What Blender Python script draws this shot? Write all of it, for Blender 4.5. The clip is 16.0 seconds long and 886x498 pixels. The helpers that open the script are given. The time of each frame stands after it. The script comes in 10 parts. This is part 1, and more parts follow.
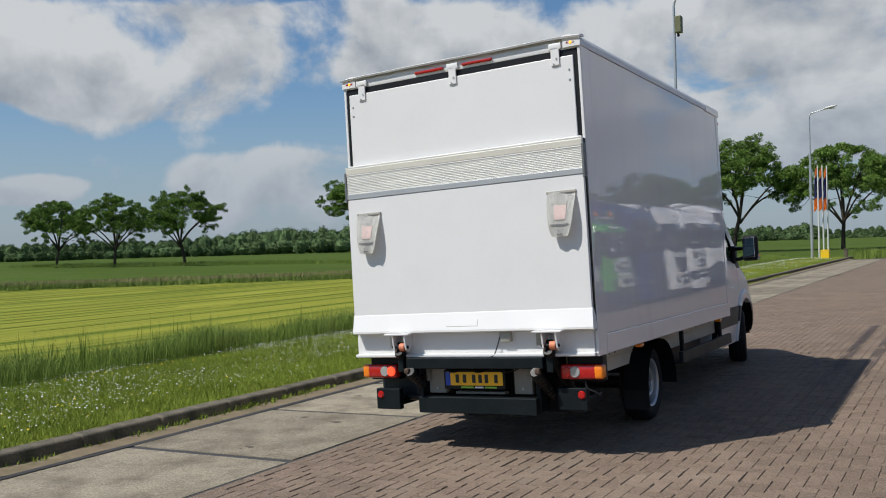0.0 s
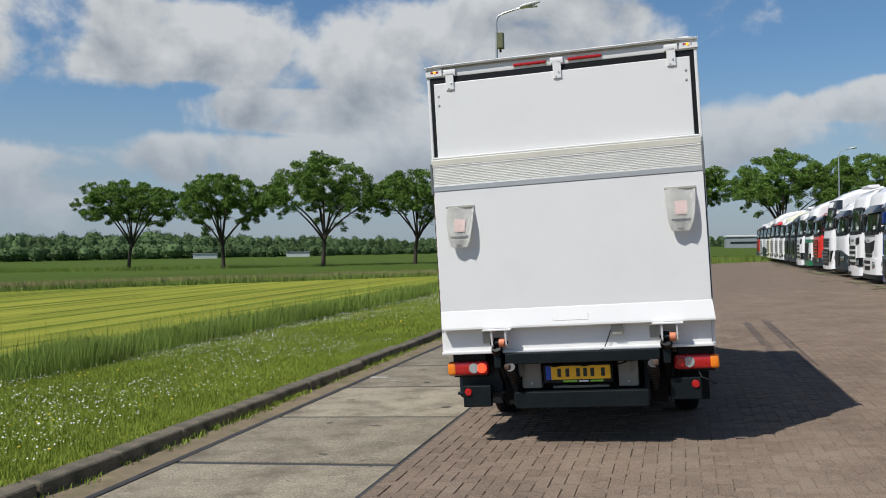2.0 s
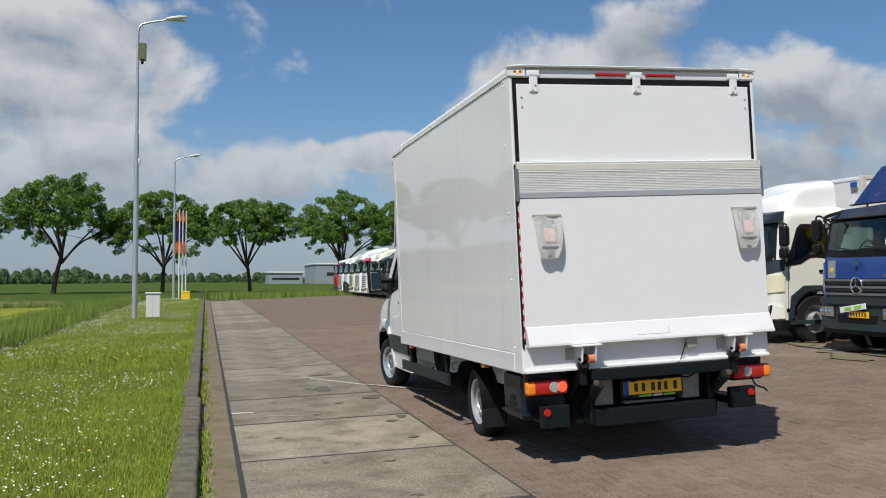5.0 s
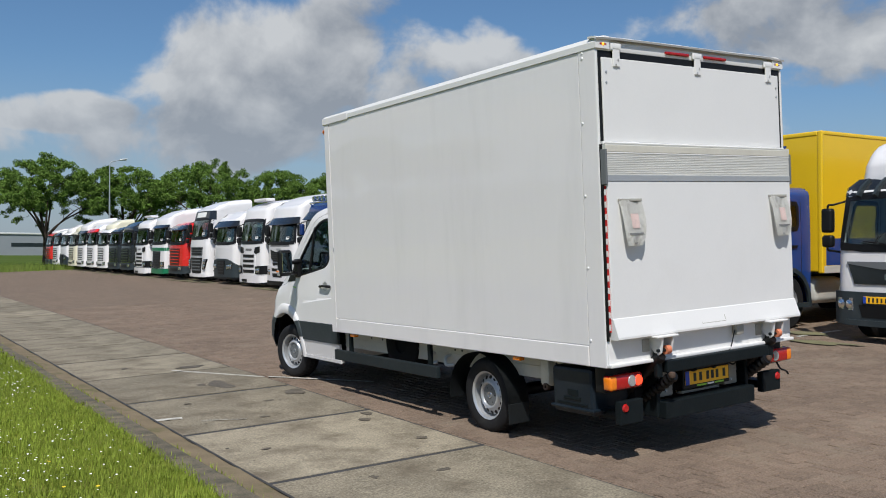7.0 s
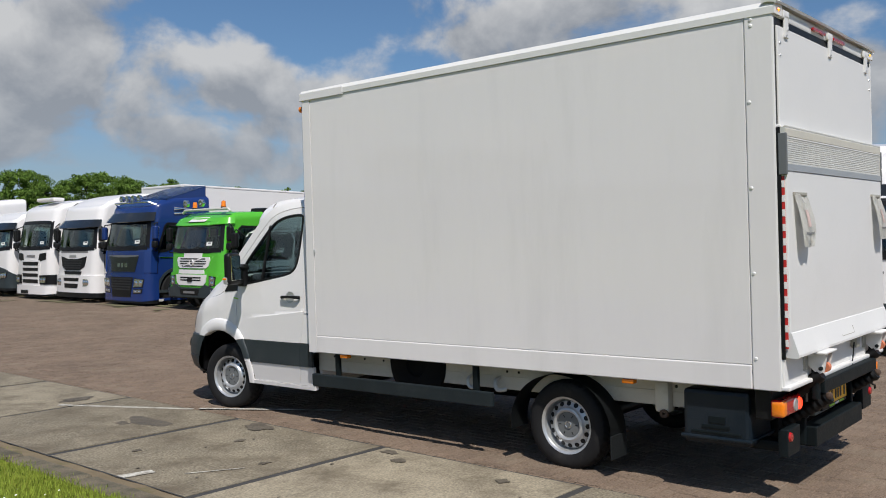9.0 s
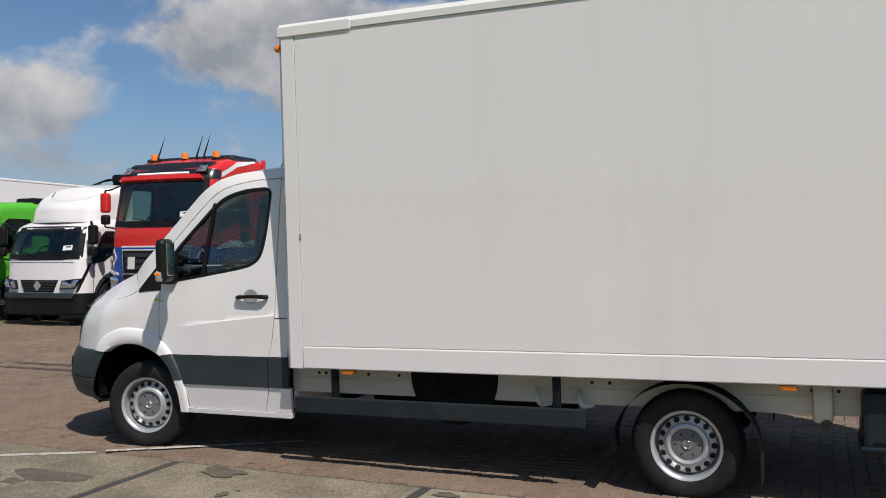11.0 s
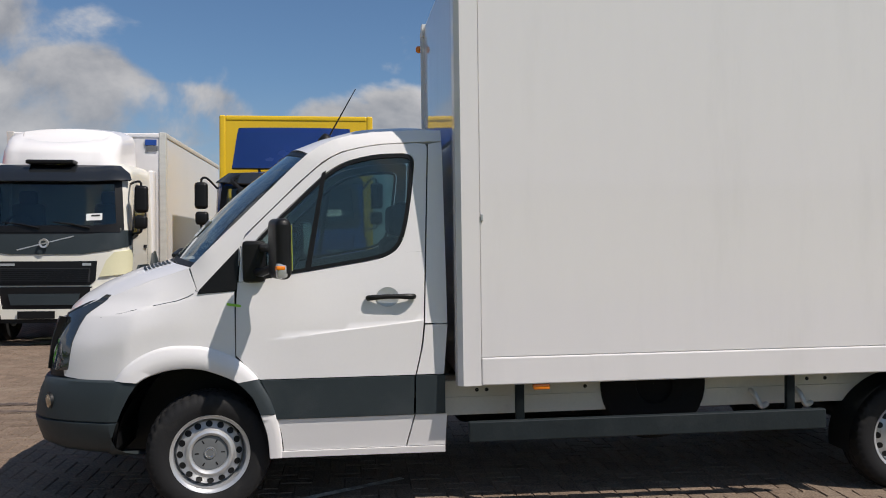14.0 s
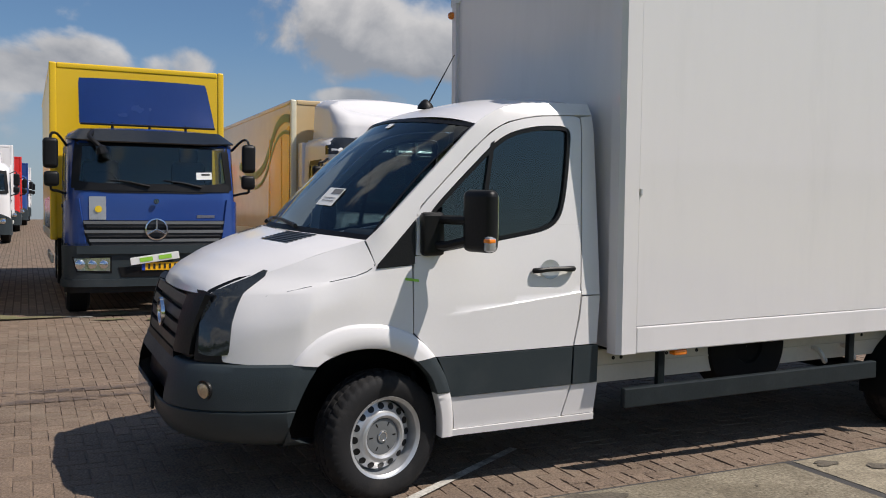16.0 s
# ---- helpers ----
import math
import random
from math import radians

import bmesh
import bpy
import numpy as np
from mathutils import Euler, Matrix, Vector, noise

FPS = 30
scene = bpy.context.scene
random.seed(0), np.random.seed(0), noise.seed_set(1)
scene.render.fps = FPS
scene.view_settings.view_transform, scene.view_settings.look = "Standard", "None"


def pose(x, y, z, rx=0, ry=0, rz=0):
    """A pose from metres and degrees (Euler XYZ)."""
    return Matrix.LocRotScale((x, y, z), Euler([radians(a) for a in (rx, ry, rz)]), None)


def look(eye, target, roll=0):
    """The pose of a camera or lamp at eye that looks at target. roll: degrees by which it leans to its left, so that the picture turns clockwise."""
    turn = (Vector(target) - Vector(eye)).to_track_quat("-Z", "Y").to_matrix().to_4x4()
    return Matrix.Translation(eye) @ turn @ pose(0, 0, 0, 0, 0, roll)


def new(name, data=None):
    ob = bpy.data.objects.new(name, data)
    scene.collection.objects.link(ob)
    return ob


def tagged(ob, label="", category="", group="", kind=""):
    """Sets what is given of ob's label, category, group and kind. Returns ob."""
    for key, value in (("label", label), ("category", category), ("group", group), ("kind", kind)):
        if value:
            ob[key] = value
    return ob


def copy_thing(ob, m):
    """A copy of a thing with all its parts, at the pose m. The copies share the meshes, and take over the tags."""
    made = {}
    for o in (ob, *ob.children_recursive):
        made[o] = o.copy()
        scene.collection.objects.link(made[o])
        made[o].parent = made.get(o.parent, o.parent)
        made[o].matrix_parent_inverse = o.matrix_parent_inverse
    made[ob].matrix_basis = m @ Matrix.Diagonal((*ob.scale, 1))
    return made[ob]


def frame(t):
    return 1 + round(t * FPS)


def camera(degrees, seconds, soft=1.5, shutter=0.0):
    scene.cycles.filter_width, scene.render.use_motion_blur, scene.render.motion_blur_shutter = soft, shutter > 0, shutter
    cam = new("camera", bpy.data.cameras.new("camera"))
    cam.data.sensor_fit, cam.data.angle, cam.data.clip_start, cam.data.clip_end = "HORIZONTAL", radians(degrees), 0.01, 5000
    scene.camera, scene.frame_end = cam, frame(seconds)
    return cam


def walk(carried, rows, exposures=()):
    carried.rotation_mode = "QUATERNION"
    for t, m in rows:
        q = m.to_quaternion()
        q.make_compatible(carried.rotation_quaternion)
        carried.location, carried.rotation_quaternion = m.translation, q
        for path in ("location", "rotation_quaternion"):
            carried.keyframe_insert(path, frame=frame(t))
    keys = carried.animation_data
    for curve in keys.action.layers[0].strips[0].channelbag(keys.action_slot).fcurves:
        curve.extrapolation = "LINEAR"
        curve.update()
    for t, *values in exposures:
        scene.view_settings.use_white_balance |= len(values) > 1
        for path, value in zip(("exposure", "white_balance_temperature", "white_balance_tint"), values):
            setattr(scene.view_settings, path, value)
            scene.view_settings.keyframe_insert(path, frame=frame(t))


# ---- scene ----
cam = camera(52.6, 16.0, soft=1.0)
PATH = [
    (0, (3.711, -6.623, 1.843), (2.695, -4.901, 1.829), -1.5),
    (0.5, (3.075, -6.982, 1.815), (2.17, -5.198, 1.803), -1.5),
    (1, (2.36, -7.306, 1.792), (1.598, -5.457, 1.78), -1.3),
    (1.5, (1.641, -7.476, 1.782), (1.005, -5.58, 1.768), -1.1),
    (2, (0.907, -7.621, 1.771), (0.397, -5.687, 1.766), -1.0),
    (2.5, (0.208, -7.697, 1.746), (-0.107, -5.722, 1.768), -0.8),
    (3, (-0.579, -7.711, 1.704), (-0.672, -5.714, 1.755), -0.5),
    (3.5, (-1.328, -7.633, 1.652), (-1.299, -5.634, 1.707), -0.3),
    (4, (-2.074, -7.503, 1.639), (-1.924, -5.509, 1.698), -0.3),
    (4.5, (-2.816, -7.269, 1.59), (-2.49, -5.297, 1.654), -0.0),
    (5, (-3.633, -6.928, 1.597), (-3.122, -4.995, 1.663), 0.1),
    (7.5, (-6.386, -4.367, 1.726), (-5.158, -2.789, 1.717), 0.3),
    (8, (-6.729, -3.659, 1.728), (-5.396, -2.168, 1.718), 0.3),
    (8.5, (-6.926, -2.918, 1.687), (-5.506, -1.51, 1.702), 0.5),
    (9, (-7.002, -2.093, 1.626), (-5.479, -0.797, 1.659), 0.6),
    (9.5, (-7.054, -1.335, 1.576), (-5.437, -0.158, 1.614), 0.6),
    (10, (-7.012, -0.548, 1.535), (-5.313, 0.506, 1.578), 0.5),
    (12.5, (-6.629, 3.127, 1.464), (-4.648, 3.403, 1.509), -0.2),
    (13, (-6.527, 3.849, 1.466), (-4.53, 3.953, 1.513), -0.2),
    (13.5, (-6.427, 4.527, 1.466), (-4.428, 4.47, 1.51), -0.2),
    (14, (-6.318, 5.204, 1.462), (-4.328, 5.008, 1.495), -0.3),
    (14.5, (-6.132, 5.883, 1.477), (-4.163, 5.532, 1.473), -0.2),
    (15, (-5.958, 6.517, 1.495), (-4.03, 5.986, 1.468), -0.2),
    (15.5, (-5.737, 7.156, 1.495), (-3.862, 6.461, 1.453), -0.1),
    (16, (-5.556, 7.81, 1.516), (-3.744, 6.965, 1.468), 0.0),
]
walk(cam, [(t, look(eye, target, roll)) for t, eye, target, roll in PATH], [(0, 0.04, 6280, 9), (5, 0.05, 6220, 9), (8, -0.04, 6300, 10), (9.5, -0.03, 6480, 11), (12.5, -0.02, 6600, 13), (16, 0.0, 6600, 13)])

SLOPE = 0.033                      # the yard falls towards the kerb


def yard_z(x):
    return SLOPE * (x + 1.9)


# ---------------------------------------------------------------- world, sun
SUN_WAY = Vector((0.465, 0.568, -1.0)).normalized()


def build_world():
    world = bpy.data.worlds.new("sky")
    scene.world = world
    world.use_nodes = True
    nt = world.node_tree
    nt.nodes.clear()
    N, Lk = nt.nodes.new, nt.links.new
    out = N("ShaderNodeOutputWorld")
    sky = N("ShaderNodeTexSky")
    sky.sky_type = "NISHITA"
    sky.sun_disc = False
    sky.sun_elevation = math.asin(-SUN_WAY.z)
    sky.sun_rotation = math.atan2(-SUN_WAY.x, -SUN_WAY.y)
    sky.air_density, sky.dust_density, sky.ozone_density = 1.0, 0.6, 1.6
    tc = N("ShaderNodeTexCoord")
    sep = N("ShaderNodeSeparateXYZ")
    Lk(tc.outputs["Generated"], sep.inputs[0])

    def M(op, a, b=None, c=None, clamp=False):
        n = N("ShaderNodeMath")
        n.operation, n.use_clamp = op, clamp
        for i, v in enumerate((a, b, c)):
            if v is None:
                continue
            if isinstance(v, (int, float)):
                n.inputs[i].default_value = v
            else:
                Lk(v, n.inputs[i])
        return n.outputs[0]

    up = M("MAXIMUM", sep.outputs[2], 0.0)

    def density(lift):
        vec = N("ShaderNodeCombineXYZ")
        Lk(sep.outputs[0], vec.inputs[0]), Lk(sep.outputs[1], vec.inputs[1])
        Lk(M("MULTIPLY", M("ADD", sep.outputs[2], lift), 1.15), vec.inputs[2])
        shift = N("ShaderNodeVectorMath")
        shift.operation = "ADD"
        shift.inputs[1].default_value = CLOUD_SHIFT
        Lk(vec.outputs[0], shift.inputs[0])
        big = N("ShaderNodeTexNoise")
        big.inputs["Scale"].default_value = 7.5
        big.inputs["Detail"].default_value = 9.0
        big.inputs["Roughness"].default_value = 0.54
        big.inputs["Distortion"].default_value = 0.25
        Lk(shift.outputs[0], big.inputs["Vector"])
        return big.outputs[0]

    d0, d1 = density(0.0), density(0.035)
    # banks of fair-weather cloud, by bearing and height in degrees
    az = M("MULTIPLY", M("ARCTAN2", sep.outputs[0], sep.outputs[1]), 57.2958)
    el = M("MULTIPLY", M("ARCSINE", sep.outputs[2]), 57.2958)
    here = N("ShaderNodeCombineXYZ")
    Lk(az, here.inputs[0]), Lk(el, here.inputs[1])
    total, height = 0.0, 0.0
    for a, e, w, h in CLOUDS:
        sub, mul, dot, part_of = (N("ShaderNodeVectorMath") for _ in range(4))
        sub.operation, mul.operation, dot.operation = "SUBTRACT", "MULTIPLY", "DOT_PRODUCT"
        sub.inputs[1].default_value, mul.inputs[1].default_value = (a, e, 0), (0.60 / w, 0.60 / h, 0)
        Lk(here.outputs[0], sub.inputs[0]), Lk(sub.outputs[0], mul.inputs[0])
        Lk(mul.outputs[0], dot.inputs[0]), Lk(mul.outputs[0], dot.inputs[1])
        k = M("SUBTRACT", 1.0, dot.outputs["Value"], clamp=True)
        part_of.operation = "DOT_PRODUCT"
        part_of.inputs[1].default_value = (0, 1, 0)
        Lk(mul.outputs[0], part_of.inputs[0])
        total = M("ADD", k, total)
        height = M("MULTIPLY_ADD", k, part_of.outputs["Value"], height)
    rel = M("DIVIDE", height, M("MAXIMUM", total, 0.02))
    # beyond the banks a scattered sky of the same kind
    wide = N("ShaderNodeTexNoise")
    wide.inputs["Scale"].default_value, wide.inputs["Detail"].default_value = 3.0, 3.0
    Lk(tc.outputs["Generated"], wide.inputs["Vector"])

    def fade(v, lo, hi):
        n = N("ShaderNodeMapRange")
        n.interpolation_type = "SMOOTHSTEP"
        n.inputs[1].default_value, n.inputs[2].default_value, n.inputs[3].default_value, n.inputs[4].default_value = lo, hi, 1.0, 0.0
        Lk(v, n.inputs[0])
        return n.outputs[0]
    inside = M("MULTIPLY", fade(M("ABSOLUTE", M("SUBTRACT", az, 36.0)), 105.0, 135.0), fade(el, 20.0, 32.0))
    rest = M("MULTIPLY", M("SUBTRACT", wide.outputs[0], 0.50), M("MULTIPLY", M("SUBTRACT", 1.0, inside), 7.0), clamp=True)
    body = M("MINIMUM", M("ADD", total, rest), 1.1)
    dens = M("ADD", body, M("MULTIPLY", M("SUBTRACT", d0, 0.53), 3.5))
    cover = N("ShaderNodeMapRange")
    cover.interpolation_type = "SMOOTHSTEP"
    cover.inputs[1].default_value, cover.inputs[2].default_value = 0.33, 0.86
    Lk(dens, cover.inputs[0])
    lit = M("MULTIPLY", M("SUBTRACT", d0, d1), 2.8)
    tone = M("ADD", M("ADD", M("MULTIPLY", rel, 0.38), lit), M("SUBTRACT", 0.80, M("MULTIPLY", M("MINIMUM", dens, 1.6), 0.24)))
    tone = M("ADD", M("MULTIPLY", fade(az, 0.0, 26.0), 0.22), M("SUBTRACT", tone, 0.20), clamp=True)
    ramp = N("ShaderNodeValToRGB")
    ramp.color_ramp.elements[0].position = 0.10
    ramp.color_ramp.elements[0].color = (6.5, 6.9, 7.5, 1)
    ramp.color_ramp.elements[1].position = 0.80
    ramp.color_ramp.elements[1].color = (13.6, 13.6, 13.4, 1)
    Lk(tone, ramp.inputs[0])
    mix = N("ShaderNodeMix")
    mix.data_type = "RGBA"
    Lk(M("MULTIPLY", cover.outputs[0], 0.93), mix.inputs[0])
    deep = N("ShaderNodeMix")
    deep.data_type, deep.blend_type = "RGBA", "MULTIPLY"
    deep.inputs[0].default_value = 1.0
    Lk(sky.outputs[0], deep.inputs[6])
    deep.inputs[7].default_value = (1.34, 1.69, 1.96, 1)
    Lk(deep.outputs[2], mix.inputs[6])
    Lk(ramp.outputs[0], mix.inputs[7])
    # pale haze low over the horizon
    haze = N("ShaderNodeMapRange")
    haze.interpolation_type = "SMOOTHSTEP"
    haze.inputs[1].default_value, haze.inputs[2].default_value = 0.0, 0.21
    haze.inputs[3].default_value, haze.inputs[4].default_value = 0.74, 0.0
    Lk(up, haze.inputs[0])
    mix2 = N("ShaderNodeMix")
    mix2.data_type = "RGBA"
    Lk(haze.outputs[0], mix2.inputs[0])
    Lk(mix.outputs[2], mix2.inputs[6])
    mix2.inputs[7].default_value = (6.9, 7.9, 9.3, 1)
    bg = N("ShaderNodeBackground")
    bg.inputs["Strength"].default_value = SKY_STRENGTH
    Lk(mix2.outputs[2], bg.inputs[0])
    Lk(bg.outputs[0], out.inputs[0])


SKY_STRENGTH = 0.0455
CLOUDS = ((-50, 10.8, 9, 1.9), (-43, 13.6, 8, 1.7), (-52, 11.8, 6, 2.4), (-35, 5.0, 12, 1.5), (-33, 13.5, 5, 2.0), (-24, 8.6, 5, 0.9), (-47, 8.5, 5.3, 1.5), (-38, 12.2, 5.3, 1.9), (-41.5, 3.1, 5, 2.0), (-55, 3.6, 2.5, 0.7), (-29.3, 12.4, 3.2, 1.4), (-62, 12, 6, 3.0),
          (-17, 12, 11, 3.2), (-8, 6.7, 5.5, 1.6), (-17.6, 6.1, 11, 1.9), (-5.6, 12.8, 8, 3.0), (-2.9, 6.4, 9, 2.1), (10.1, 8.2, 3, 0.9),
          (27, 12.5, 8.5, 3.2), (21, 7.2, 9, 2.2), (41.5, 10.6, 4.5, 2.0), (37, 6.4, 8, 1.6), (55, 14.8, 10, 2.4), (66.3, 9, 2.5, 2.4), (63.4, 12.5, 9, 3.2),
          (76.3, 8.2, 11, 1.9), (77, 10.2, 5, 2.0), (91.6, 9.7, 4, 1.3), (99, 9.8, 1.6, 0.9), (109, 12.1, 8, 2.5), (109.7, 8.1, 2.4, 0.5), (122, 10, 6, 2.4))
CLOUD_SHIFT = (7.3, 2.1, 0.4)
build_world()
sun_data = bpy.data.lights.new("sun", "SUN")
sun_data.energy, sun_data.angle, sun_data.color = 4.7, radians(0.53), (1.0, 0.95, 0.875)
sun = new("sun", sun_data)
sun.matrix_world = look(-SUN_WAY * 60, (0, 0, 0))


# ---------------------------------------------------------------- materials
def mat(name, base, rough=0.5, metal=0.0, var=0.12, scale=3.0, fine=60.0, bump=0.0, coat=0.0, dirt=None, dirt_amount=0.0,
        dirt_scale=1.5, dirt_lo=0.52, spec=0.5, random_tint=0.0, island=0.0, transmission=0.0, emit=None, emit_strength=0.0, stretch=(1, 1, 1), alpha=1.0, rough_var=0.15, grain=0.0):
    m = bpy.data.materials.new(name)
    m.use_nodes = True
    nt = m.node_tree
    nt.nodes.clear()
    N, Lk = nt.nodes.new, nt.links.new
    out, bs = N("ShaderNodeOutputMaterial"), N("ShaderNodeBsdfPrincipled")
    Lk(bs.outputs[0], out.inputs[0])
    bs.inputs["Metallic"].default_value = metal
    bs.inputs["Specular IOR Level"].default_value = spec
    bs.inputs["Coat Weight"].default_value = coat
    bs.inputs["Coat Roughness"].default_value = 0.06
    bs.inputs["Transmission Weight"].default_value = transmission
    bs.inputs["Alpha"].default_value = alpha
    if emit:
        bs.inputs["Emission Color"].default_value = (*emit, 1)
        bs.inputs["Emission Strength"].default_value = emit_strength
    tc, mp = N("ShaderNodeTexCoord"), N("ShaderNodeMapping")
    mp.inputs["Scale"].default_value = stretch
    Lk(tc.outputs["Object"], mp.inputs[0])
    n1, n2 = N("ShaderNodeTexNoise"), N("ShaderNodeTexNoise")
    for n, s, d in ((n1, scale, 5.0), (n2, fine, 4.0)):
        n.inputs["Scale"].default_value, n.inputs["Detail"].default_value = s, d
        Lk(mp.outputs[0], n.inputs["Vector"])

    def M(op, a, b):
        n = N("ShaderNodeMath")
        n.operation = op
        for i, v in enumerate((a, b)):
            if isinstance(v, (int, float)):
                n.inputs[i].default_value = v
            else:
                Lk(v, n.inputs[i])
        return n.outputs[0]

    amount = M("ADD", M("MULTIPLY", M("SUBTRACT", n1.outputs[0], 0.5), 2.2 * var), M("MULTIPLY", M("SUBTRACT", n2.outputs[0], 0.5), 1.6 * var))
    if grain:
        amount = M("ADD", amount, M("MULTIPLY", M("SUBTRACT", n2.outputs[0], 0.5), grain))
    if random_tint:
        info = N("ShaderNodeObjectInfo")
        amount = M("ADD", amount, M("MULTIPLY", M("SUBTRACT", info.outputs["Random"], 0.5), random_tint))
    if island:
        geo = N("ShaderNodeNewGeometry")
        amount = M("ADD", amount, M("MULTIPLY", M("SUBTRACT", geo.outputs["Random Per Island"], 0.5), island))
    vm = N("ShaderNodeVectorMath")
    vm.operation = "SCALE"
    vm.inputs[0].default_value = base
    Lk(M("ADD", amount, 1.0), vm.inputs["Scale"])
    colour = vm.outputs[0]
    if dirt:
        n3 = N("ShaderNodeTexNoise")
        n3.inputs["Scale"].default_value, n3.inputs["Detail"].default_value, n3.inputs["Roughness"].default_value = dirt_scale, 8.0, 0.65
        Lk(mp.outputs[0], n3.inputs["Vector"])
        mr = N("ShaderNodeMapRange")
        mr.inputs[1].default_value, mr.inputs[2].default_value, mr.inputs[4].default_value = dirt_lo, dirt_lo + 0.23, dirt_amount
        Lk(n3.outputs[0], mr.inputs[0])
        mx = N("ShaderNodeMix")
        mx.data_type = "RGBA"
        Lk(mr.outputs[0], mx.inputs[0])
        Lk(colour, mx.inputs[6])
        mx.inputs[7].default_value = (*dirt, 1)
        colour = mx.outputs[2]
    Lk(colour, bs.inputs["Base Color"])
    r = N("ShaderNodeMath")
    r.operation, r.use_clamp = "ADD", True
    Lk(M("MULTIPLY", M("SUBTRACT", n1.outputs[0], 0.5), rough_var), r.inputs[0])
    r.inputs[1].default_value = rough
    Lk(r.outputs[0], bs.inputs["Roughness"])
    if bump:
        b = N("ShaderNodeBump")
        b.inputs["Strength"].default_value, b.inputs["Distance"].default_value = min(1.0, bump), 0.01
        Lk(n2.outputs[0], b.inputs["Height"])
        Lk(b.outputs[0], bs.inputs["Normal"])
    return m


def glass(name, tint, rough=0.0, base=0.045):
    """Thin vehicle glass: tinted see-through pane with a clear reflection."""
    m = bpy.data.materials.new(name)
    m.use_nodes = True
    nt = m.node_tree
    nt.nodes.clear()
    N, Lk = nt.nodes.new, nt.links.new
    out, tr, gl, mx, fr = (N(k) for k in ("ShaderNodeOutputMaterial", "ShaderNodeBsdfTransparent", "ShaderNodeBsdfGlossy", "ShaderNodeMixShader", "ShaderNodeLayerWeight"))
    fr.inputs["Blend"].default_value = 0.5
    pw, sc = N("ShaderNodeMath"), N("ShaderNodeMath")
    pw.operation, sc.operation = "POWER", "MULTIPLY_ADD"
    pw.inputs[1].default_value, sc.inputs[1].default_value, sc.inputs[2].default_value = 4.5, 0.85, base
    Lk(fr.outputs["Facing"], pw.inputs[0]), Lk(pw.outputs[0], sc.inputs[0])
    tr.inputs[0].default_value = (*tint, 1)
    gl.inputs["Roughness"].default_value = rough
    gl.inputs[0].default_value = (0.95, 1.0, 1.0, 1)
    Lk(sc.outputs[0], mx.inputs[0]), Lk(tr.outputs[0], mx.inputs[1]), Lk(gl.outputs[0], mx.inputs[2]), Lk(mx.outputs[0], out.inputs[0])
    return m


WHITE = mat("white_body_paint", (0.775, 0.755, 0.748), 0.24, var=0.02, coat=0.3, scale=1.1, dirt=(0.62, 0.60, 0.55), dirt_amount=0.10, dirt_scale=0.8, rough_var=0.05)
BOXWHITE = mat("white_box_panel", (0.757, 0.729, 0.723), 0.022, var=0.02, scale=0.7, fine=7.0, stretch=(2.0, 2.0, 0.35), bump=0.015, dirt=(0.56, 0.545, 0.53), dirt_amount=0.30, dirt_scale=1.1, rough_var=0.01)
LIFTWHITE = mat("white_lift_paint", (0.715, 0.705, 0.692), 0.42, var=0.025, dirt=(0.5, 0.48, 0.44), dirt_amount=0.10, dirt_scale=2.5)
ALU = mat("ribbed_aluminium", (0.651, 0.638, 0.590), 0.45, 0.25, var=0.12, scale=4, fine=90, stretch=(0.6, 1, 4), dirt=(0.42, 0.40, 0.34), dirt_amount=0.35, dirt_scale=3)
STEEL = mat("dark_steel", (0.0065, 0.010, 0.0115), 0.5, spec=0.16, var=0.25, scale=8, bump=0.15, dirt=(0.04, 0.040, 0.038), dirt_amount=0.15, dirt_scale=5)
BLACK = mat("black_plastic", (0.0065, 0.0065, 0.007), 0.45, spec=0.28, var=0.2, bump=0.12, scale=9)
RUBBER = mat("tyre_rubber", (0.011, 0.011, 0.012), 0.75, spec=0.3, var=0.25, scale=9, fine=120, bump=0.08, dirt=(0.06, 0.054, 0.045), dirt_amount=0.30, dirt_scale=6)
TRIM = mat("grey_plastic_trim", (0.026, 0.036, 0.041), 0.48, spec=0.38, var=0.12, fine=240, bump=0.15, dirt=(0.10, 0.10, 0.10), dirt_amount=0.25)
RIM = mat("silver_wheel_steel", (0.510, 0.519, 0.528), 0.34, 0.55, var=0.06, dirt=(0.16, 0.13, 0.10), dirt_amount=0.30, dirt_scale=9)
CAPGREY = mat("grey_wheel_cap", (0.13, 0.138, 0.142), 0.45, var=0.08, fine=200, bump=0.1)
CHROME = mat("bright_chrome", (0.75, 0.76, 0.78), 0.12, 1.0, var=0.05)
MIRROR = mat("mirror_glass", (0.85, 0.88, 0.88), 0.02, 1.0, var=0.01)
CREAM = mat("chassis_paint", (0.36, 0.345, 0.30), 0.5, var=0.1, dirt=(0.22, 0.19, 0.15), dirt_amount=0.6, dirt_scale=4)
RED_LENS = mat("red_lens", (0.40, 0.008, 0.008), 0.12, var=0.15, scale=30, coat=0.6)
AMBER = mat("amber_lens", (0.85, 0.22, 0.01), 0.15, var=0.12, scale=30, coat=0.5)
LIT_RED = mat("lit_red_lens", (0.8, 0.05, 0.02), 0.15, emit=(1.0, 0.06, 0.02), emit_strength=1.5)
LIT_AMBER = mat("lit_amber_lens", (0.9, 0.35, 0.02), 0.15, emit=(1.0, 0.35, 0.03), emit_strength=1.6)
HEADLENS = mat("truck_headlamp", (0.20, 0.21, 0.22), 0.12, 0.5, var=0.4, scale=14, coat=0.8)
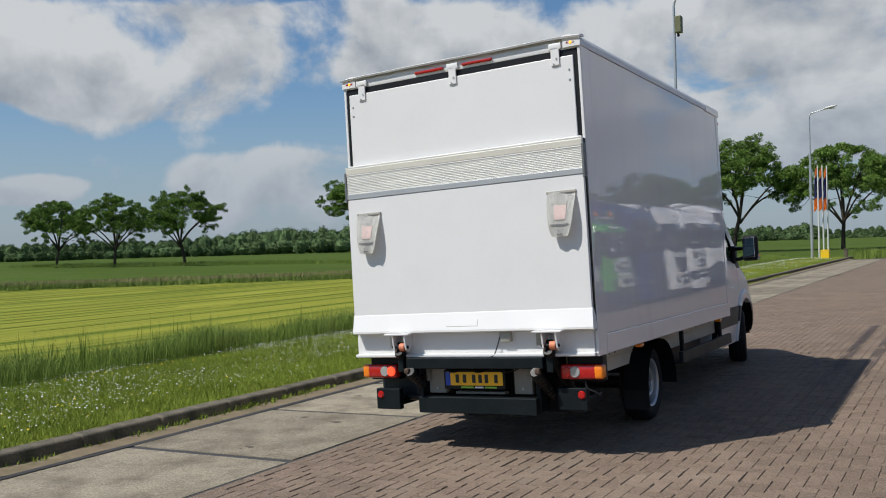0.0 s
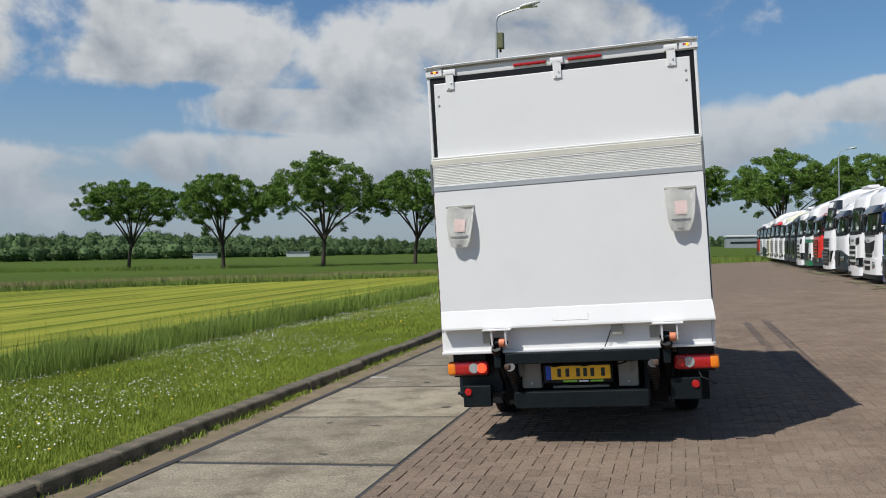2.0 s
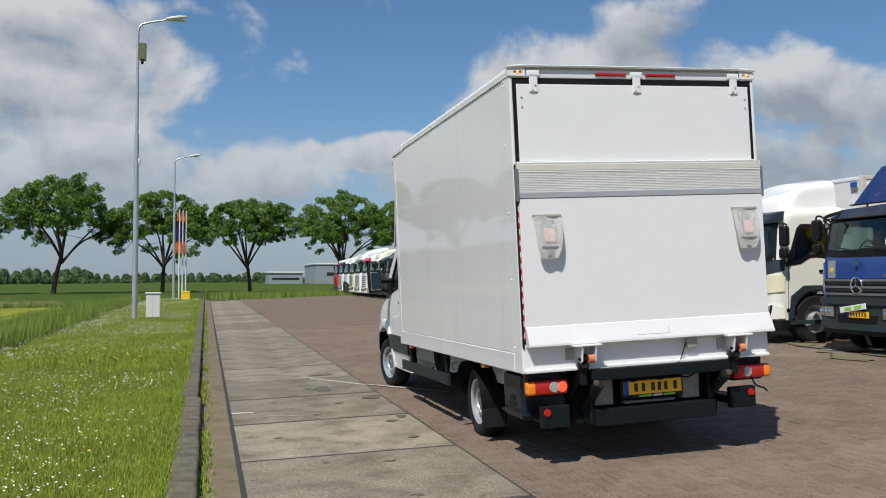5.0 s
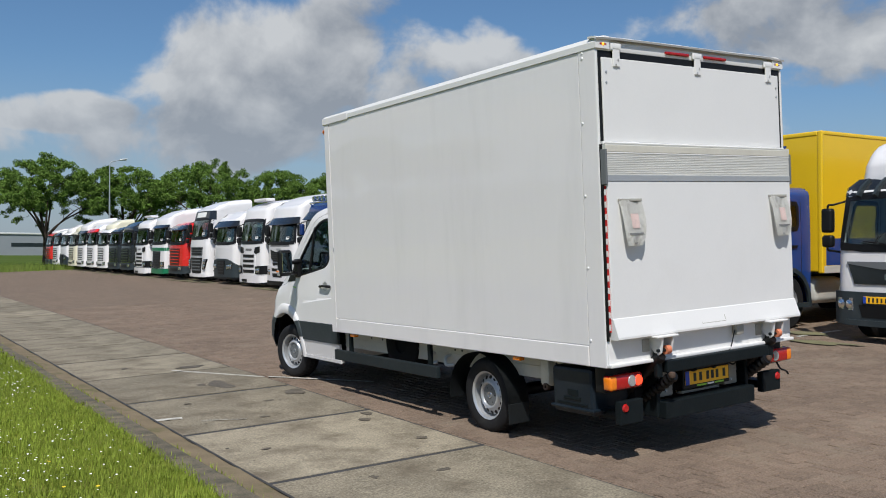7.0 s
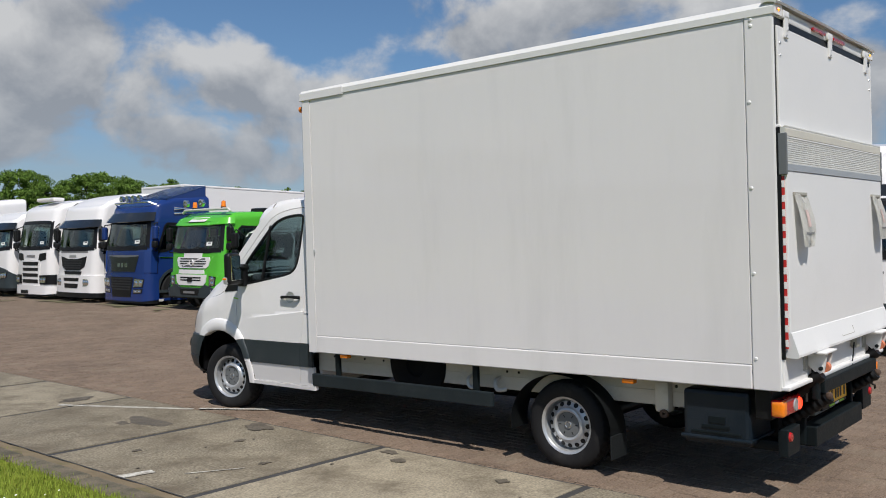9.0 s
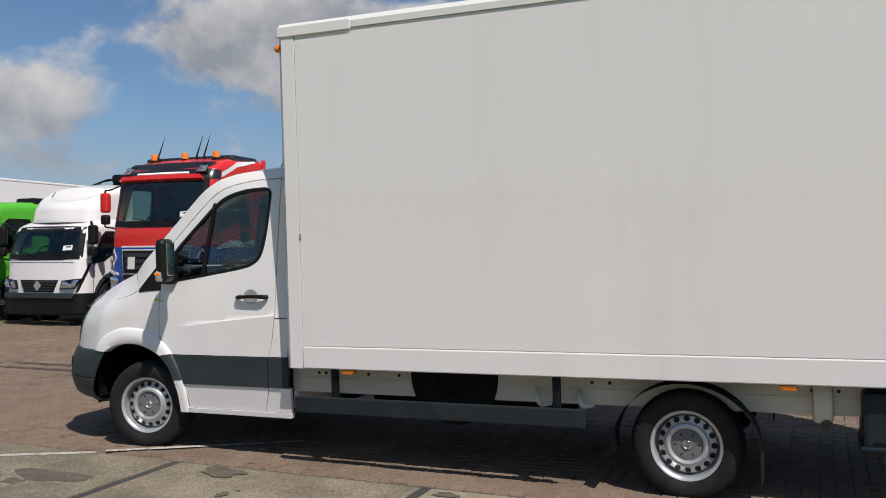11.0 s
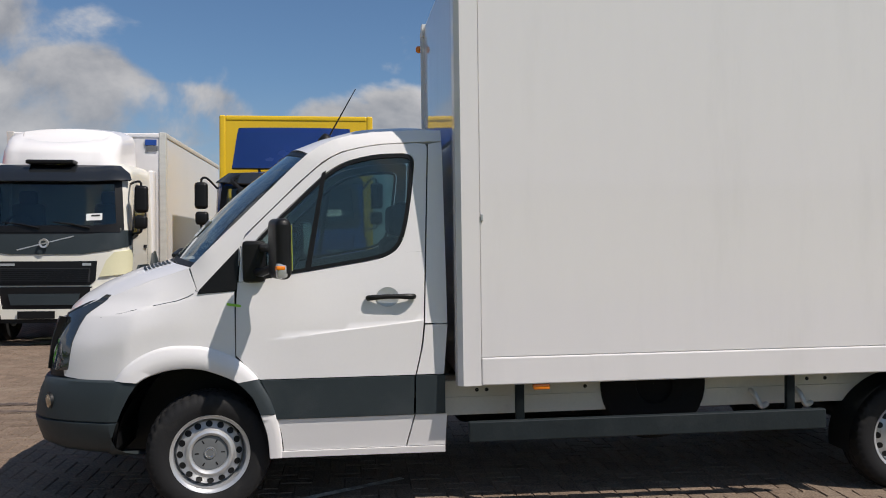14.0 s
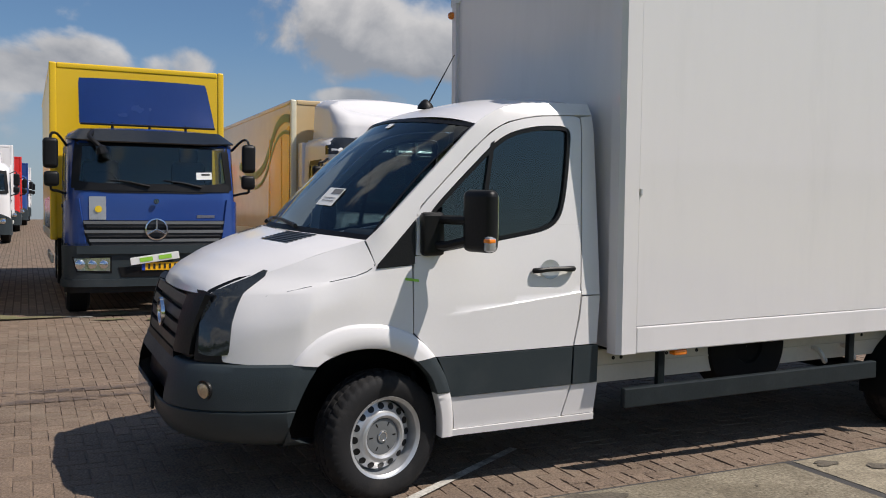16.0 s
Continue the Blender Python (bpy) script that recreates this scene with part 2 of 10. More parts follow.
CLEAR_LENS = mat("clear_lens", (0.42, 0.43, 0.43), 0.12, 0.3, var=0.2, scale=40, coat=0.8)
PLATE = mat("yellow_plate", (0.95, 0.50, 0.012), 0.4, var=0.06, dirt=(0.3, 0.2, 0.05), dirt_amount=0.2, dirt_scale=8)
PLATE_BLUE = mat("plate_blue", (0.015, 0.06, 0.42), 0.4)
INK = mat("plate_ink", (0.02, 0.018, 0.015), 0.5)
CARGLASS = glass("cab_glass", (0.54, 0.63, 0.62), base=0.06)
SCREENGLASS = glass("van_screen_glass", (0.34, 0.42, 0.45), base=0.085)
TRUCKGLASS = glass("truck_glass", (0.70, 0.77, 0.75))
INTERIOR = mat("cab_interior", (0.018, 0.019, 0.020), 0.75, var=0.2, fine=140, bump=0.15)
SEATCLOTH = mat("seat_cloth", (0.045, 0.05, 0.055), 0.9, var=0.2, fine=200, bump=0.3)
ORANGE_RUB = mat("orange_roller", (0.62, 0.20, 0.10), 0.6, var=0.15)
TAPE_RED = mat("red_reflective_tape", (0.55, 0.03, 0.03), 0.35, var=0.1)
PAPER = mat("white_paper", (0.78, 0.78, 0.76), 0.6, var=0.03)
GREENTAPE = mat("green_sticker", (0.30, 0.62, 0.06), 0.5)
FLAPCLOTH = mat("worn_warning_cloth", (0.686, 0.678, 0.642), 0.7, var=0.06, fine=150, bump=0.2, dirt=(0.42, 0.38, 0.32), dirt_amount=0.5, dirt_scale=9)
FADED_RED = mat("faded_red_print", (0.62, 0.47, 0.43), 0.7, var=0.2, scale=20)
GREYINK = mat("grey_print", (0.18, 0.18, 0.18), 0.6)
CONCRETE = mat("concrete_slab", (0.238, 0.206, 0.150), 0.85, var=0.34, scale=2.2, fine=55, bump=0.8, dirt=(0.112, 0.090, 0.062), dirt_amount=0.9, dirt_scale=1.9, dirt_lo=0.46, random_tint=0.40, grain=1.5, spec=0.3)
TAR = mat("bitumen_joint", (0.045, 0.043, 0.042), 0.75, var=0.3, scale=7, bump=0.4)
BRICK = mat("paving_brick", (0.194, 0.142, 0.104), 0.88, var=0.30, scale=0.8, fine=75, bump=0.9, grain=1.4, dirt=(0.235, 0.195, 0.145), dirt_amount=0.6, dirt_scale=1.6, random_tint=0.22, island=0.22, spec=0.3)
SAND = mat("joint_sand", (0.140, 0.106, 0.078), 0.95, var=0.3, scale=5, fine=160, bump=0.4, spec=0.2)
KERB = mat("mossy_kerb", (0.128, 0.106, 0.074), 0.9, var=0.35, scale=5, fine=80, bump=0.6, grain=0.8, dirt=(0.040, 0.042, 0.024), dirt_amount=0.9, dirt_scale=4, dirt_lo=0.46, random_tint=0.25)
SOIL = mat("sandy_gutter", (0.189, 0.150, 0.099), 0.95, var=0.35, scale=4, fine=90, bump=0.6, dirt=(0.085, 0.095, 0.035), dirt_amount=0.8, dirt_scale=3, spec=0.1)
LINEPAINT = mat("worn_white_line", (0.50, 0.48, 0.43), 0.8, var=0.3, scale=9, fine=50, grain=1.0, dirt=(0.21, 0.185, 0.145), dirt_amount=1.0, dirt_scale=8, dirt_lo=0.43)
TURF = mat("verge_turf", (0.145, 0.167, 0.023), 0.95, var=0.45, scale=1.6, fine=45, bump=0.6, dirt=(0.17, 0.165, 0.06), dirt_amount=0.6, dirt_scale=1.1, spec=0.08)
FIELD = mat("mown_field", (0.225, 0.232, 0.034), 0.95, var=0.36, scale=0.55, fine=4, stretch=(1.0, 0.02, 1), dirt=(0.092, 0.135, 0.016), dirt_amount=1.0, dirt_scale=1.15, dirt_lo=0.48, grain=0.35, spec=0.05)
ROWS = mat("darker_stubble_rows", (0.105, 0.142, 0.018), 0.95, var=0.4, scale=0.5, fine=6, stretch=(1, 0.1, 1), dirt=(0.19, 0.20, 0.030), dirt_amount=0.9, dirt_scale=0.9, spec=0.05)
MEADOW = mat("far_meadow", (0.062, 0.096, 0.018), 0.95, var=0.35, scale=0.06, fine=1.6, stretch=(0.25, 1.0, 1), dirt=(0.12, 0.115, 0.045), dirt_amount=0.5, dirt_scale=0.05, spec=0.03)
GRASS = mat("grass_blades", (0.200, 0.258, 0.032), 0.7, var=0.35, scale=0.9, fine=12, island=0.55, dirt=(0.20, 0.21, 0.06), dirt_amount=0.4, dirt_scale=0.8, spec=0.2)
TALLGRASS = mat("tall_grass", (0.158, 0.222, 0.040), 0.7, var=0.35, scale=0.6, fine=9, island=0.6, dirt=(0.22, 0.19, 0.09), dirt_amount=0.5, dirt_scale=0.7, spec=0.15)
REED = mat("dry_reeds", (0.310, 0.260, 0.130), 0.9, var=0.35, scale=0.3, fine=4, island=0.6, dirt=(0.09, 0.13, 0.035), dirt_amount=0.7, dirt_scale=0.15, spec=0.1)
PETAL = mat("daisy_petals", (0.80, 0.80, 0.76), 0.8, var=0.05)
YELLOWPETAL = mat("yellow_flowers", (0.75, 0.52, 0.02), 0.8, var=0.1)
BARK = mat("tree_bark", (0.058, 0.047, 0.038), 0.95, var=0.3, scale=3, fine=30, bump=0.6, spec=0.1)
LEAF = mat("tree_leaves", (0.108, 0.182, 0.032), 0.75, var=0.25, scale=0.6, fine=5, island=0.6, spec=0.15)
WOODS = mat("far_woods", (0.094, 0.142, 0.060), 0.95, var=0.55, scale=0.07, fine=0.5, island=0.35, spec=0.03)
POLE = mat("galvanised_steel", (0.46, 0.48, 0.49), 0.42, 0.6, var=0.08, scale=2, dirt=(0.3, 0.3, 0.29), dirt_amount=0.3)
CABINET = mat("pale_grey_cabinet", (0.58, 0.585, 0.56), 0.55, var=0.05)
OLIVE = mat("olive_box", (0.125, 0.130, 0.060), 0.6, var=0.1)
ORANGE = mat("orange_cloth", (0.80, 0.20, 0.02), 0.8, var=0.1)
NAVYCLOTH = mat("navy_cloth", (0.03, 0.03, 0.12), 0.8, var=0.1)
YELLOWPAINT = mat("yellow_paint", (0.78, 0.50, 0.012), 0.32, var=0.03, coat=0.2)
BLUEPAINT = mat("blue_paint", (0.018, 0.055, 0.230), 0.24, var=0.05, coat=0.4)
BRIGHTBLUE = mat("bright_blue_paint", (0.010, 0.060, 0.300), 0.25, var=0.05, coat=0.4)
REDPAINT = mat("red_paint", (0.62, 0.022, 0.016), 0.25, var=0.05, coat=0.4)
GREENPAINT = mat("green_paint", (0.085, 0.440, 0.030), 0.25, var=0.05, coat=0.4)
CREAMPAINT = mat("cream_paint", (0.70, 0.66, 0.50), 0.3, var=0.04, coat=0.3)
BLACKPAINT = mat("black_paint", (0.014, 0.016, 0.018), 0.22, var=0.1, coat=0.4)
DKGREEN = mat("dark_green_paint", (0.01, 0.16, 0.07), 0.3, var=0.05)
BEIGE = mat("beige_box_panel", (0.62, 0.46, 0.25), 0.22, var=0.06, dirt=(0.68, 0.55, 0.38), dirt_amount=0.6, dirt_scale=0.5, coat=0.3)
WALLGREY = mat("grey_cladding", (0.24, 0.26, 0.28), 0.6, var=0.05, scale=0.3)


# ---------------------------------------------------------------- mesh helpers
def finish(name, bm, material, parent=None, label="", smooth=35):
    me = bpy.data.meshes.new(name)
    bm.normal_update()
    if smooth:
        limit = radians(smooth)
        area = {f: f.calc_area() for f in bm.faces}
        for f in bm.faces:
            f.smooth = True
        for e in bm.edges:
            if len(e.link_faces) == 2:
                a, b = (area[f] for f in e.link_faces)
                turn = e.calc_face_angle(0.0)
                e.smooth = not (turn > limit or (turn > 0.15 and max(a, b) > 12 * min(a, b)))
    bm.to_mesh(me)
    bm.free()
    for m in (material if isinstance(material, (list, tuple)) else [material]):
        me.materials.append(m)
    ob = new(name, me)
    if parent is not None:
        ob.parent = parent
    if label:
        tagged(ob, label)
    return ob


def part(name, bm, material, parent, label="", smooth=35):
    return finish(name, bm, material, parent, label, smooth)


def thing(name, label, category, m=None, group=""):
    ob = new(name)
    ob.empty_display_size = 0.2
    if m is not None:
        ob.matrix_basis = m
    return tagged(ob, label, category, group)


def box(bm, x, y, z, bevel=0.0, turn=None, seg=2):
    """A box from three ranges, with rounded edges."""
    vs = [bm.verts.new((a, b, c)) for c in z for b in y for a in x]
    fs = [bm.faces.new([vs[i] for i in q]) for q in ((0, 2, 3, 1), (4, 5, 7, 6), (0, 1, 5, 4), (2, 6, 7, 3), (0, 4, 6, 2), (1, 3, 7, 5))]
    geom = vs
    if bevel:
        es = list({e for f in fs for e in f.edges})
        r = bmesh.ops.bevel(bm, geom=es, offset=bevel, segments=seg, profile=0.5, affect="EDGES", clamp_overlap=True)
        geom = list({v for f in r["faces"] for v in f.verts} | {v for v in vs if v.is_valid})
    if turn is not None:
        bmesh.ops.transform(bm, matrix=turn, verts=geom)
    return bm


def cyl(bm, p0, p1, r0, r1=None, seg=16, cap=True):
    r1 = r0 if r1 is None else r1
    p0, p1 = Vector(p0), Vector(p1)
    q = (p1 - p0).to_track_quat("Z", "Y")
    rings = []
    for p, r in ((p0, r0), (p1, r1)):
        rings.append([bm.verts.new(p + q @ Vector((r * math.cos(2 * math.pi * i / seg), r * math.sin(2 * math.pi * i / seg), 0))) for i in range(seg)])
    for i in range(seg):
        bm.faces.new((rings[0][i], rings[0][(i + 1) % seg], rings[1][(i + 1) % seg], rings[1][i]))
    if cap:
        bm.faces.new(rings[0][::-1])
        bm.faces.new(rings[1])
    return bm


def tube(bm, pts, r, seg=8):
    """A bent tube through points, r one radius or one a point."""
    pts = [Vector(p) for p in pts]
    rs = r if isinstance(r, (list, tuple)) else [r] * len(pts)
    prev, rings = None, []
    for i, p in enumerate(pts):
        d = (pts[min(i + 1, len(pts) - 1)] - pts[max(i - 1, 0)]).normalized()
        if prev is None:
            side = d.orthogonal().normalized()
        else:
            side = (prev - d * prev.dot(d)).normalized()
        prev = side
        up = d.cross(side)
        rings.append([bm.verts.new(p + rs[i] * (math.cos(2 * math.pi * k / seg) * side + math.sin(2 * math.pi * k / seg) * up)) for k in range(seg)])
    for a, b in zip(rings, rings[1:]):
        for k in range(seg):
            bm.faces.new((a[k], a[(k + 1) % seg], b[(k + 1) % seg], b[k]))
    bm.faces.new(rings[0][::-1])
    bm.faces.new(rings[-1])
    return bm


def lathe(bm, profile, centre, axis="X", seg=40):
    """A turned form: profile of (along, radius) about an axis through centre."""
    rings = []
    for a, r in profile:
        ring = []
        for k in range(seg):
            c, s = r * math.cos(2 * math.pi * k / seg), r * math.sin(2 * math.pi * k / seg)
            v = {"X": (a, c, s), "Y": (s, a, c), "Z": (c, s, a)}[axis]
            ring.append(bm.verts.new(Vector(centre) + Vector(v)))
        rings.append(ring)
    for a, b in zip(rings, rings[1:]):
        for k in range(seg):
            bm.faces.new((a[k], a[(k + 1) % seg], b[(k + 1) % seg], b[k]))
    return bm


def grid(bm, nu, nv, f):
    """A sheet of (nu + 1) x (nv + 1) points f(u, v), u and v from 0 to 1."""
    vs = [[bm.verts.new(f(i / nu, j / nv)) for j in range(nv + 1)] for i in range(nu + 1)]
    for i in range(nu):
        for j in range(nv):
            bm.faces.new((vs[i][j], vs[i + 1][j], vs[i + 1][j + 1], vs[i][j + 1]))
    return bm


def panel(bm, outline, place, thick, step=0.08, flip=False, cuts=()):
    """A curved plate: a flat outline of (a, b), cut into strips, laid on the form place(a, b) and thickened inwards."""
    sub = bmesh.new()
    f = sub.faces.new([sub.verts.new((a, b, 0)) for a, b in outline])
    if f.normal.z < 0:
        f.normal_flip()
    for k in (0, 1):
        lo, hi = min(p[k] for p in outline), max(p[k] for p in outline)
        n = max(1, int((hi - lo) / step))
        for i in range(1, n):
            co, no = [0, 0, 0], [0, 0, 0]
            co[k], no[k] = lo + (hi - lo) * i / n + 0.00037, 1
            bmesh.ops.bisect_plane(sub, geom=sub.verts[:] + sub.edges[:] + sub.faces[:], plane_co=co, plane_no=no)
    for (ax, ay), (bx, by) in cuts:
        bmesh.ops.bisect_plane(sub, geom=sub.verts[:] + sub.edges[:] + sub.faces[:], plane_co=(ax, ay, 0), plane_no=(-(by - ay), bx - ax, 0))
    for v in sub.verts:
        v.co = place(v.co.x, v.co.y)
    sub.normal_update()
    if flip:
        bmesh.ops.reverse_faces(sub, faces=sub.faces[:])
        sub.normal_update()
    if thick:
        bmesh.ops.solidify(sub, geom=sub.faces[:], thickness=thick)
    tmp = bpy.data.meshes.new("tmp")
    sub.to_mesh(tmp)
    sub.free()
    bm.from_mesh(tmp)
    bpy.data.meshes.remove(tmp)
    return bm


def smooth_line(points, n):
    """Points on a soft curve through the given ones."""
    pts = [Vector(p) for p in points]
    out = []
    for i in range(len(pts) - 1):
        p0, p1, p2, p3 = pts[max(i - 1, 0)], pts[i], pts[i + 1], pts[min(i + 2, len(pts) - 1)]
        for k in range(n):
            t = k / n
            out.append(0.5 * ((2 * p1) + (p2 - p0) * t + (2 * p0 - 5 * p1 + 4 * p2 - p3) * t * t + (3 * p1 - p0 - 3 * p2 + p3) * t ** 3))
    out.append(pts[-1])
    return out


def lerp_table(table, v):
    if v <= table[0][0]:
        return table[0][1]
    for (a, p), (b, q) in zip(table, table[1:]):
        if v <= b:
            return p + (q - p) * (v - a) / (b - a)
    return table[-1][1]


def raw(name, verts, faces, material, parent=None, label="", smooth=0):
    me = bpy.data.meshes.new(name)
    me.from_pydata(verts, [], faces)
    me.materials.append(material)
    ob = new(name, me)
    if parent is not None:
        ob.parent = parent
    if label:
        tagged(ob, label)
    return ob


# ---------------------------------------------------------------- ground
def structure(ob, label, category=""):
    return tagged(ob, label, category, kind="structure")


def build_ground():
    bm = bmesh.new()
    # one sheet to the horizon, dished a little below the yard, lower towards the fields
    xs = [-3000, -900, -300, -140, -80, -50, -30, -16, -12, -9.6, -8.4, -6.5, -3.9, -3.7, 60, 140, 400, 3000]
    zs = [-1.2, -1.2, -1.2, -1.1, -1.0, -0.9, -0.85, -0.80, -0.80, -0.75, -0.6, -0.5, -0.4, -0.4, -0.4, -0.25, -0.2, -0.2]
    ys = [-3000, -600, -200, -60, 0, 30, 62, 66, 90, 140, 260, 700, 3000]
    rows = []
    for y in ys:
        row = []
        for x, z in zip(xs, zs):
            if y >= 66:
                k = min(1, (y - 62) / 30)
                z = z * (1 - k) + k * (-0.9 + 0.9 * min(1, max(0, (x + 90) / 80)))
            row.append(bm.verts.new((x, y, z)))
        rows.append(row)
    for a, b in zip(rows, rows[1:]):
        for i in range(len(xs) - 1):
            bm.faces.new((a[i], a[i + 1], b[i + 1], b[i]))
    structure(finish("ground", bm, MEADOW), "flat green Dutch farmland reaching to the horizon", "ground")

    bm = bmesh.new()
    grid(bm, 24, 60, lambda u, v: Vector((-3.90 - 8.6 * u, -40 + 104.5 * v, lerp_table([(-12.5, -0.52), (-10.5, -0.42), (-9.1, -0.19), (-6.5, 0.07), (-3.93, 0.075)], -3.90 - 8.6 * u) - 0.004)))
    structure(finish("verge", bm, TURF), "grass verge with daisies between kerb and field", "grass verge")

    bm = bmesh.new()
    pts = [(-11.8, -60), (-11.8, 62), (-16, 61), (-50, 27), (-110, -15), (-140, -60)]
    f = bm.faces.new([bm.verts.new((x, y, -0.50)) for x, y in pts])
    bm.normal_update()
    if f.normal.z < 0:
        f.normal_flip()
    structure(finish("field", bm, FIELD, smooth=0), "yellow-green mown hay field with tractor stripes", "field")

    bm = bmesh.new()
    rows = random.Random(17)
    x = -14.0
    while x > -105:
        y = -60.0
        while y < 40:
            run = rows.uniform(14, 46)
            y1 = min(y + run, 27 + 0.55 * (x + 50) + 8 * (x > -50))
            if y1 > y + 4:
                w = rows.uniform(0.10, 0.42) * (1 + (-14 - x) * 0.01)
                o = rows.uniform(-0.25, 0.25)
                grid(bm, 1, 12, lambda u, v: Vector((x + o + w * (u - 0.5) * (0.4 + 0.6 * math.sin(math.pi * v)) + 0.25 * math.sin((y + (y1 - y) * v) * 0.11), y + (y1 - y) * v, -0.488 - 0.004 * u)))
            y += run + rows.uniform(0, 9)
        x -= rows.uniform(0.7, 2.2)
    structure(finish("mown_rows", bm, ROWS, smooth=0), "darker tractor rows across the hay field", "field")

    bm = bmesh.new()
    grid(bm, 6, 24, lambda u, v: Vector((-1.34 + 62 * u, -40 + 102 * v, yard_z(-1.34 + 62 * u) - 0.007)))
    structure(finish("yard", bm, YARD), "large parking yard of brown concrete paving bricks", "paved yard")

    bm = bmesh.new()
    box(bm, (-3.66, -1.28), (-40, 62), (-0.3, -0.20))
    grid(bm, 1, 1, lambda u, v: Vector((-3.36 + 2.06 * u, -40 + 102 * v, yard_z(-3.36 + 2.06 * u) - 0.006)))
    grid(bm, 1, 200, lambda u, v: Vector((-3.362 + 0.044 * u + 0.006 * noise.noise((v * 130, u, 4)), -40 + 102 * v, yard_z(-3.35) + 0.018 - 0.012 * u)))
    structure(finish("slab_joint", bm, TAR, smooth=0), "dark bitumen joints between the concrete slabs", "joint")

    bm = bmesh.new()

    def gut(u, v):
        x, y = -3.70 + 0.342 * u, -40 + 102 * v
        return Vector((x, y, yard_z(x) + 0.012 + 0.02 * (1 - u) + 0.014 * noise.noise((x * 7, y * 3, 0))))
    grid(bm, 6, 500, gut)
    structure(finish("gutter", bm, SOIL), "sandy weed-grown gutter along the kerb", "gutter")


def yard_material():
    """Bricks of the far yard, laid in courses; near the road the bricks are real."""
    m = mat("far_paving", (0.228, 0.168, 0.122), 0.88, var=0.17, scale=0.5, fine=60, bump=0.3, dirt=(0.207, 0.172, 0.128), dirt_amount=0.6, dirt_scale=0.7, spec=0.3)
    nt = m.node_tree
    N, Lk = nt.nodes.new, nt.links.new
    bs = next(n for n in nt.nodes if n.type == "BSDF_PRINCIPLED")
    old = bs.inputs["Base Color"].links[0].from_socket
    br = N("ShaderNodeTexBrick")
    br.inputs["Scale"].default_value = 1.0
    br.inputs["Mortar Size"].default_value = 0.008
    br.inputs["Brick Width"].default_value, br.inputs["Row Height"].default_value = 0.21, 0.105
    br.inputs["Color1"].default_value, br.inputs["Color2"].default_value = (1, 1, 1, 1), (0.66, 0.66, 0.66, 1)
    br.inputs["Mortar"].default_value = (0.36, 0.35, 0.33, 1)
    tc = next(n for n in nt.nodes if n.type == "TEX_COORD")
    Lk(tc.outputs["Object"], br.inputs["Vector"])
    mx = N("ShaderNodeMix")
    mx.data_type, mx.blend_type = "RGBA", "MULTIPLY"
    mx.inputs[0].default_value = 1.0
    Lk(old, mx.inputs[6]), Lk(br.outputs[0], mx.inputs[7]), Lk(mx.outputs[2], bs.inputs["Base Color"])
    return m


YARD = yard_material()
build_ground()


# ---------------------------------------------------------------- the box truck
TR = pose(0, 1.75, 0.063, -0.8, -2.65, 0.5)
van = thing("box_truck", "white delivery box truck with folded-up tail lift, standing on brick paving", "truck", TR)
BX0, BX1, BY0, BY1, BZ0, BZ1 = -1.10, 1.21, -1.74, 2.85, 0.78, 3.33
BC = 0.5 * (BX0 + BX1)


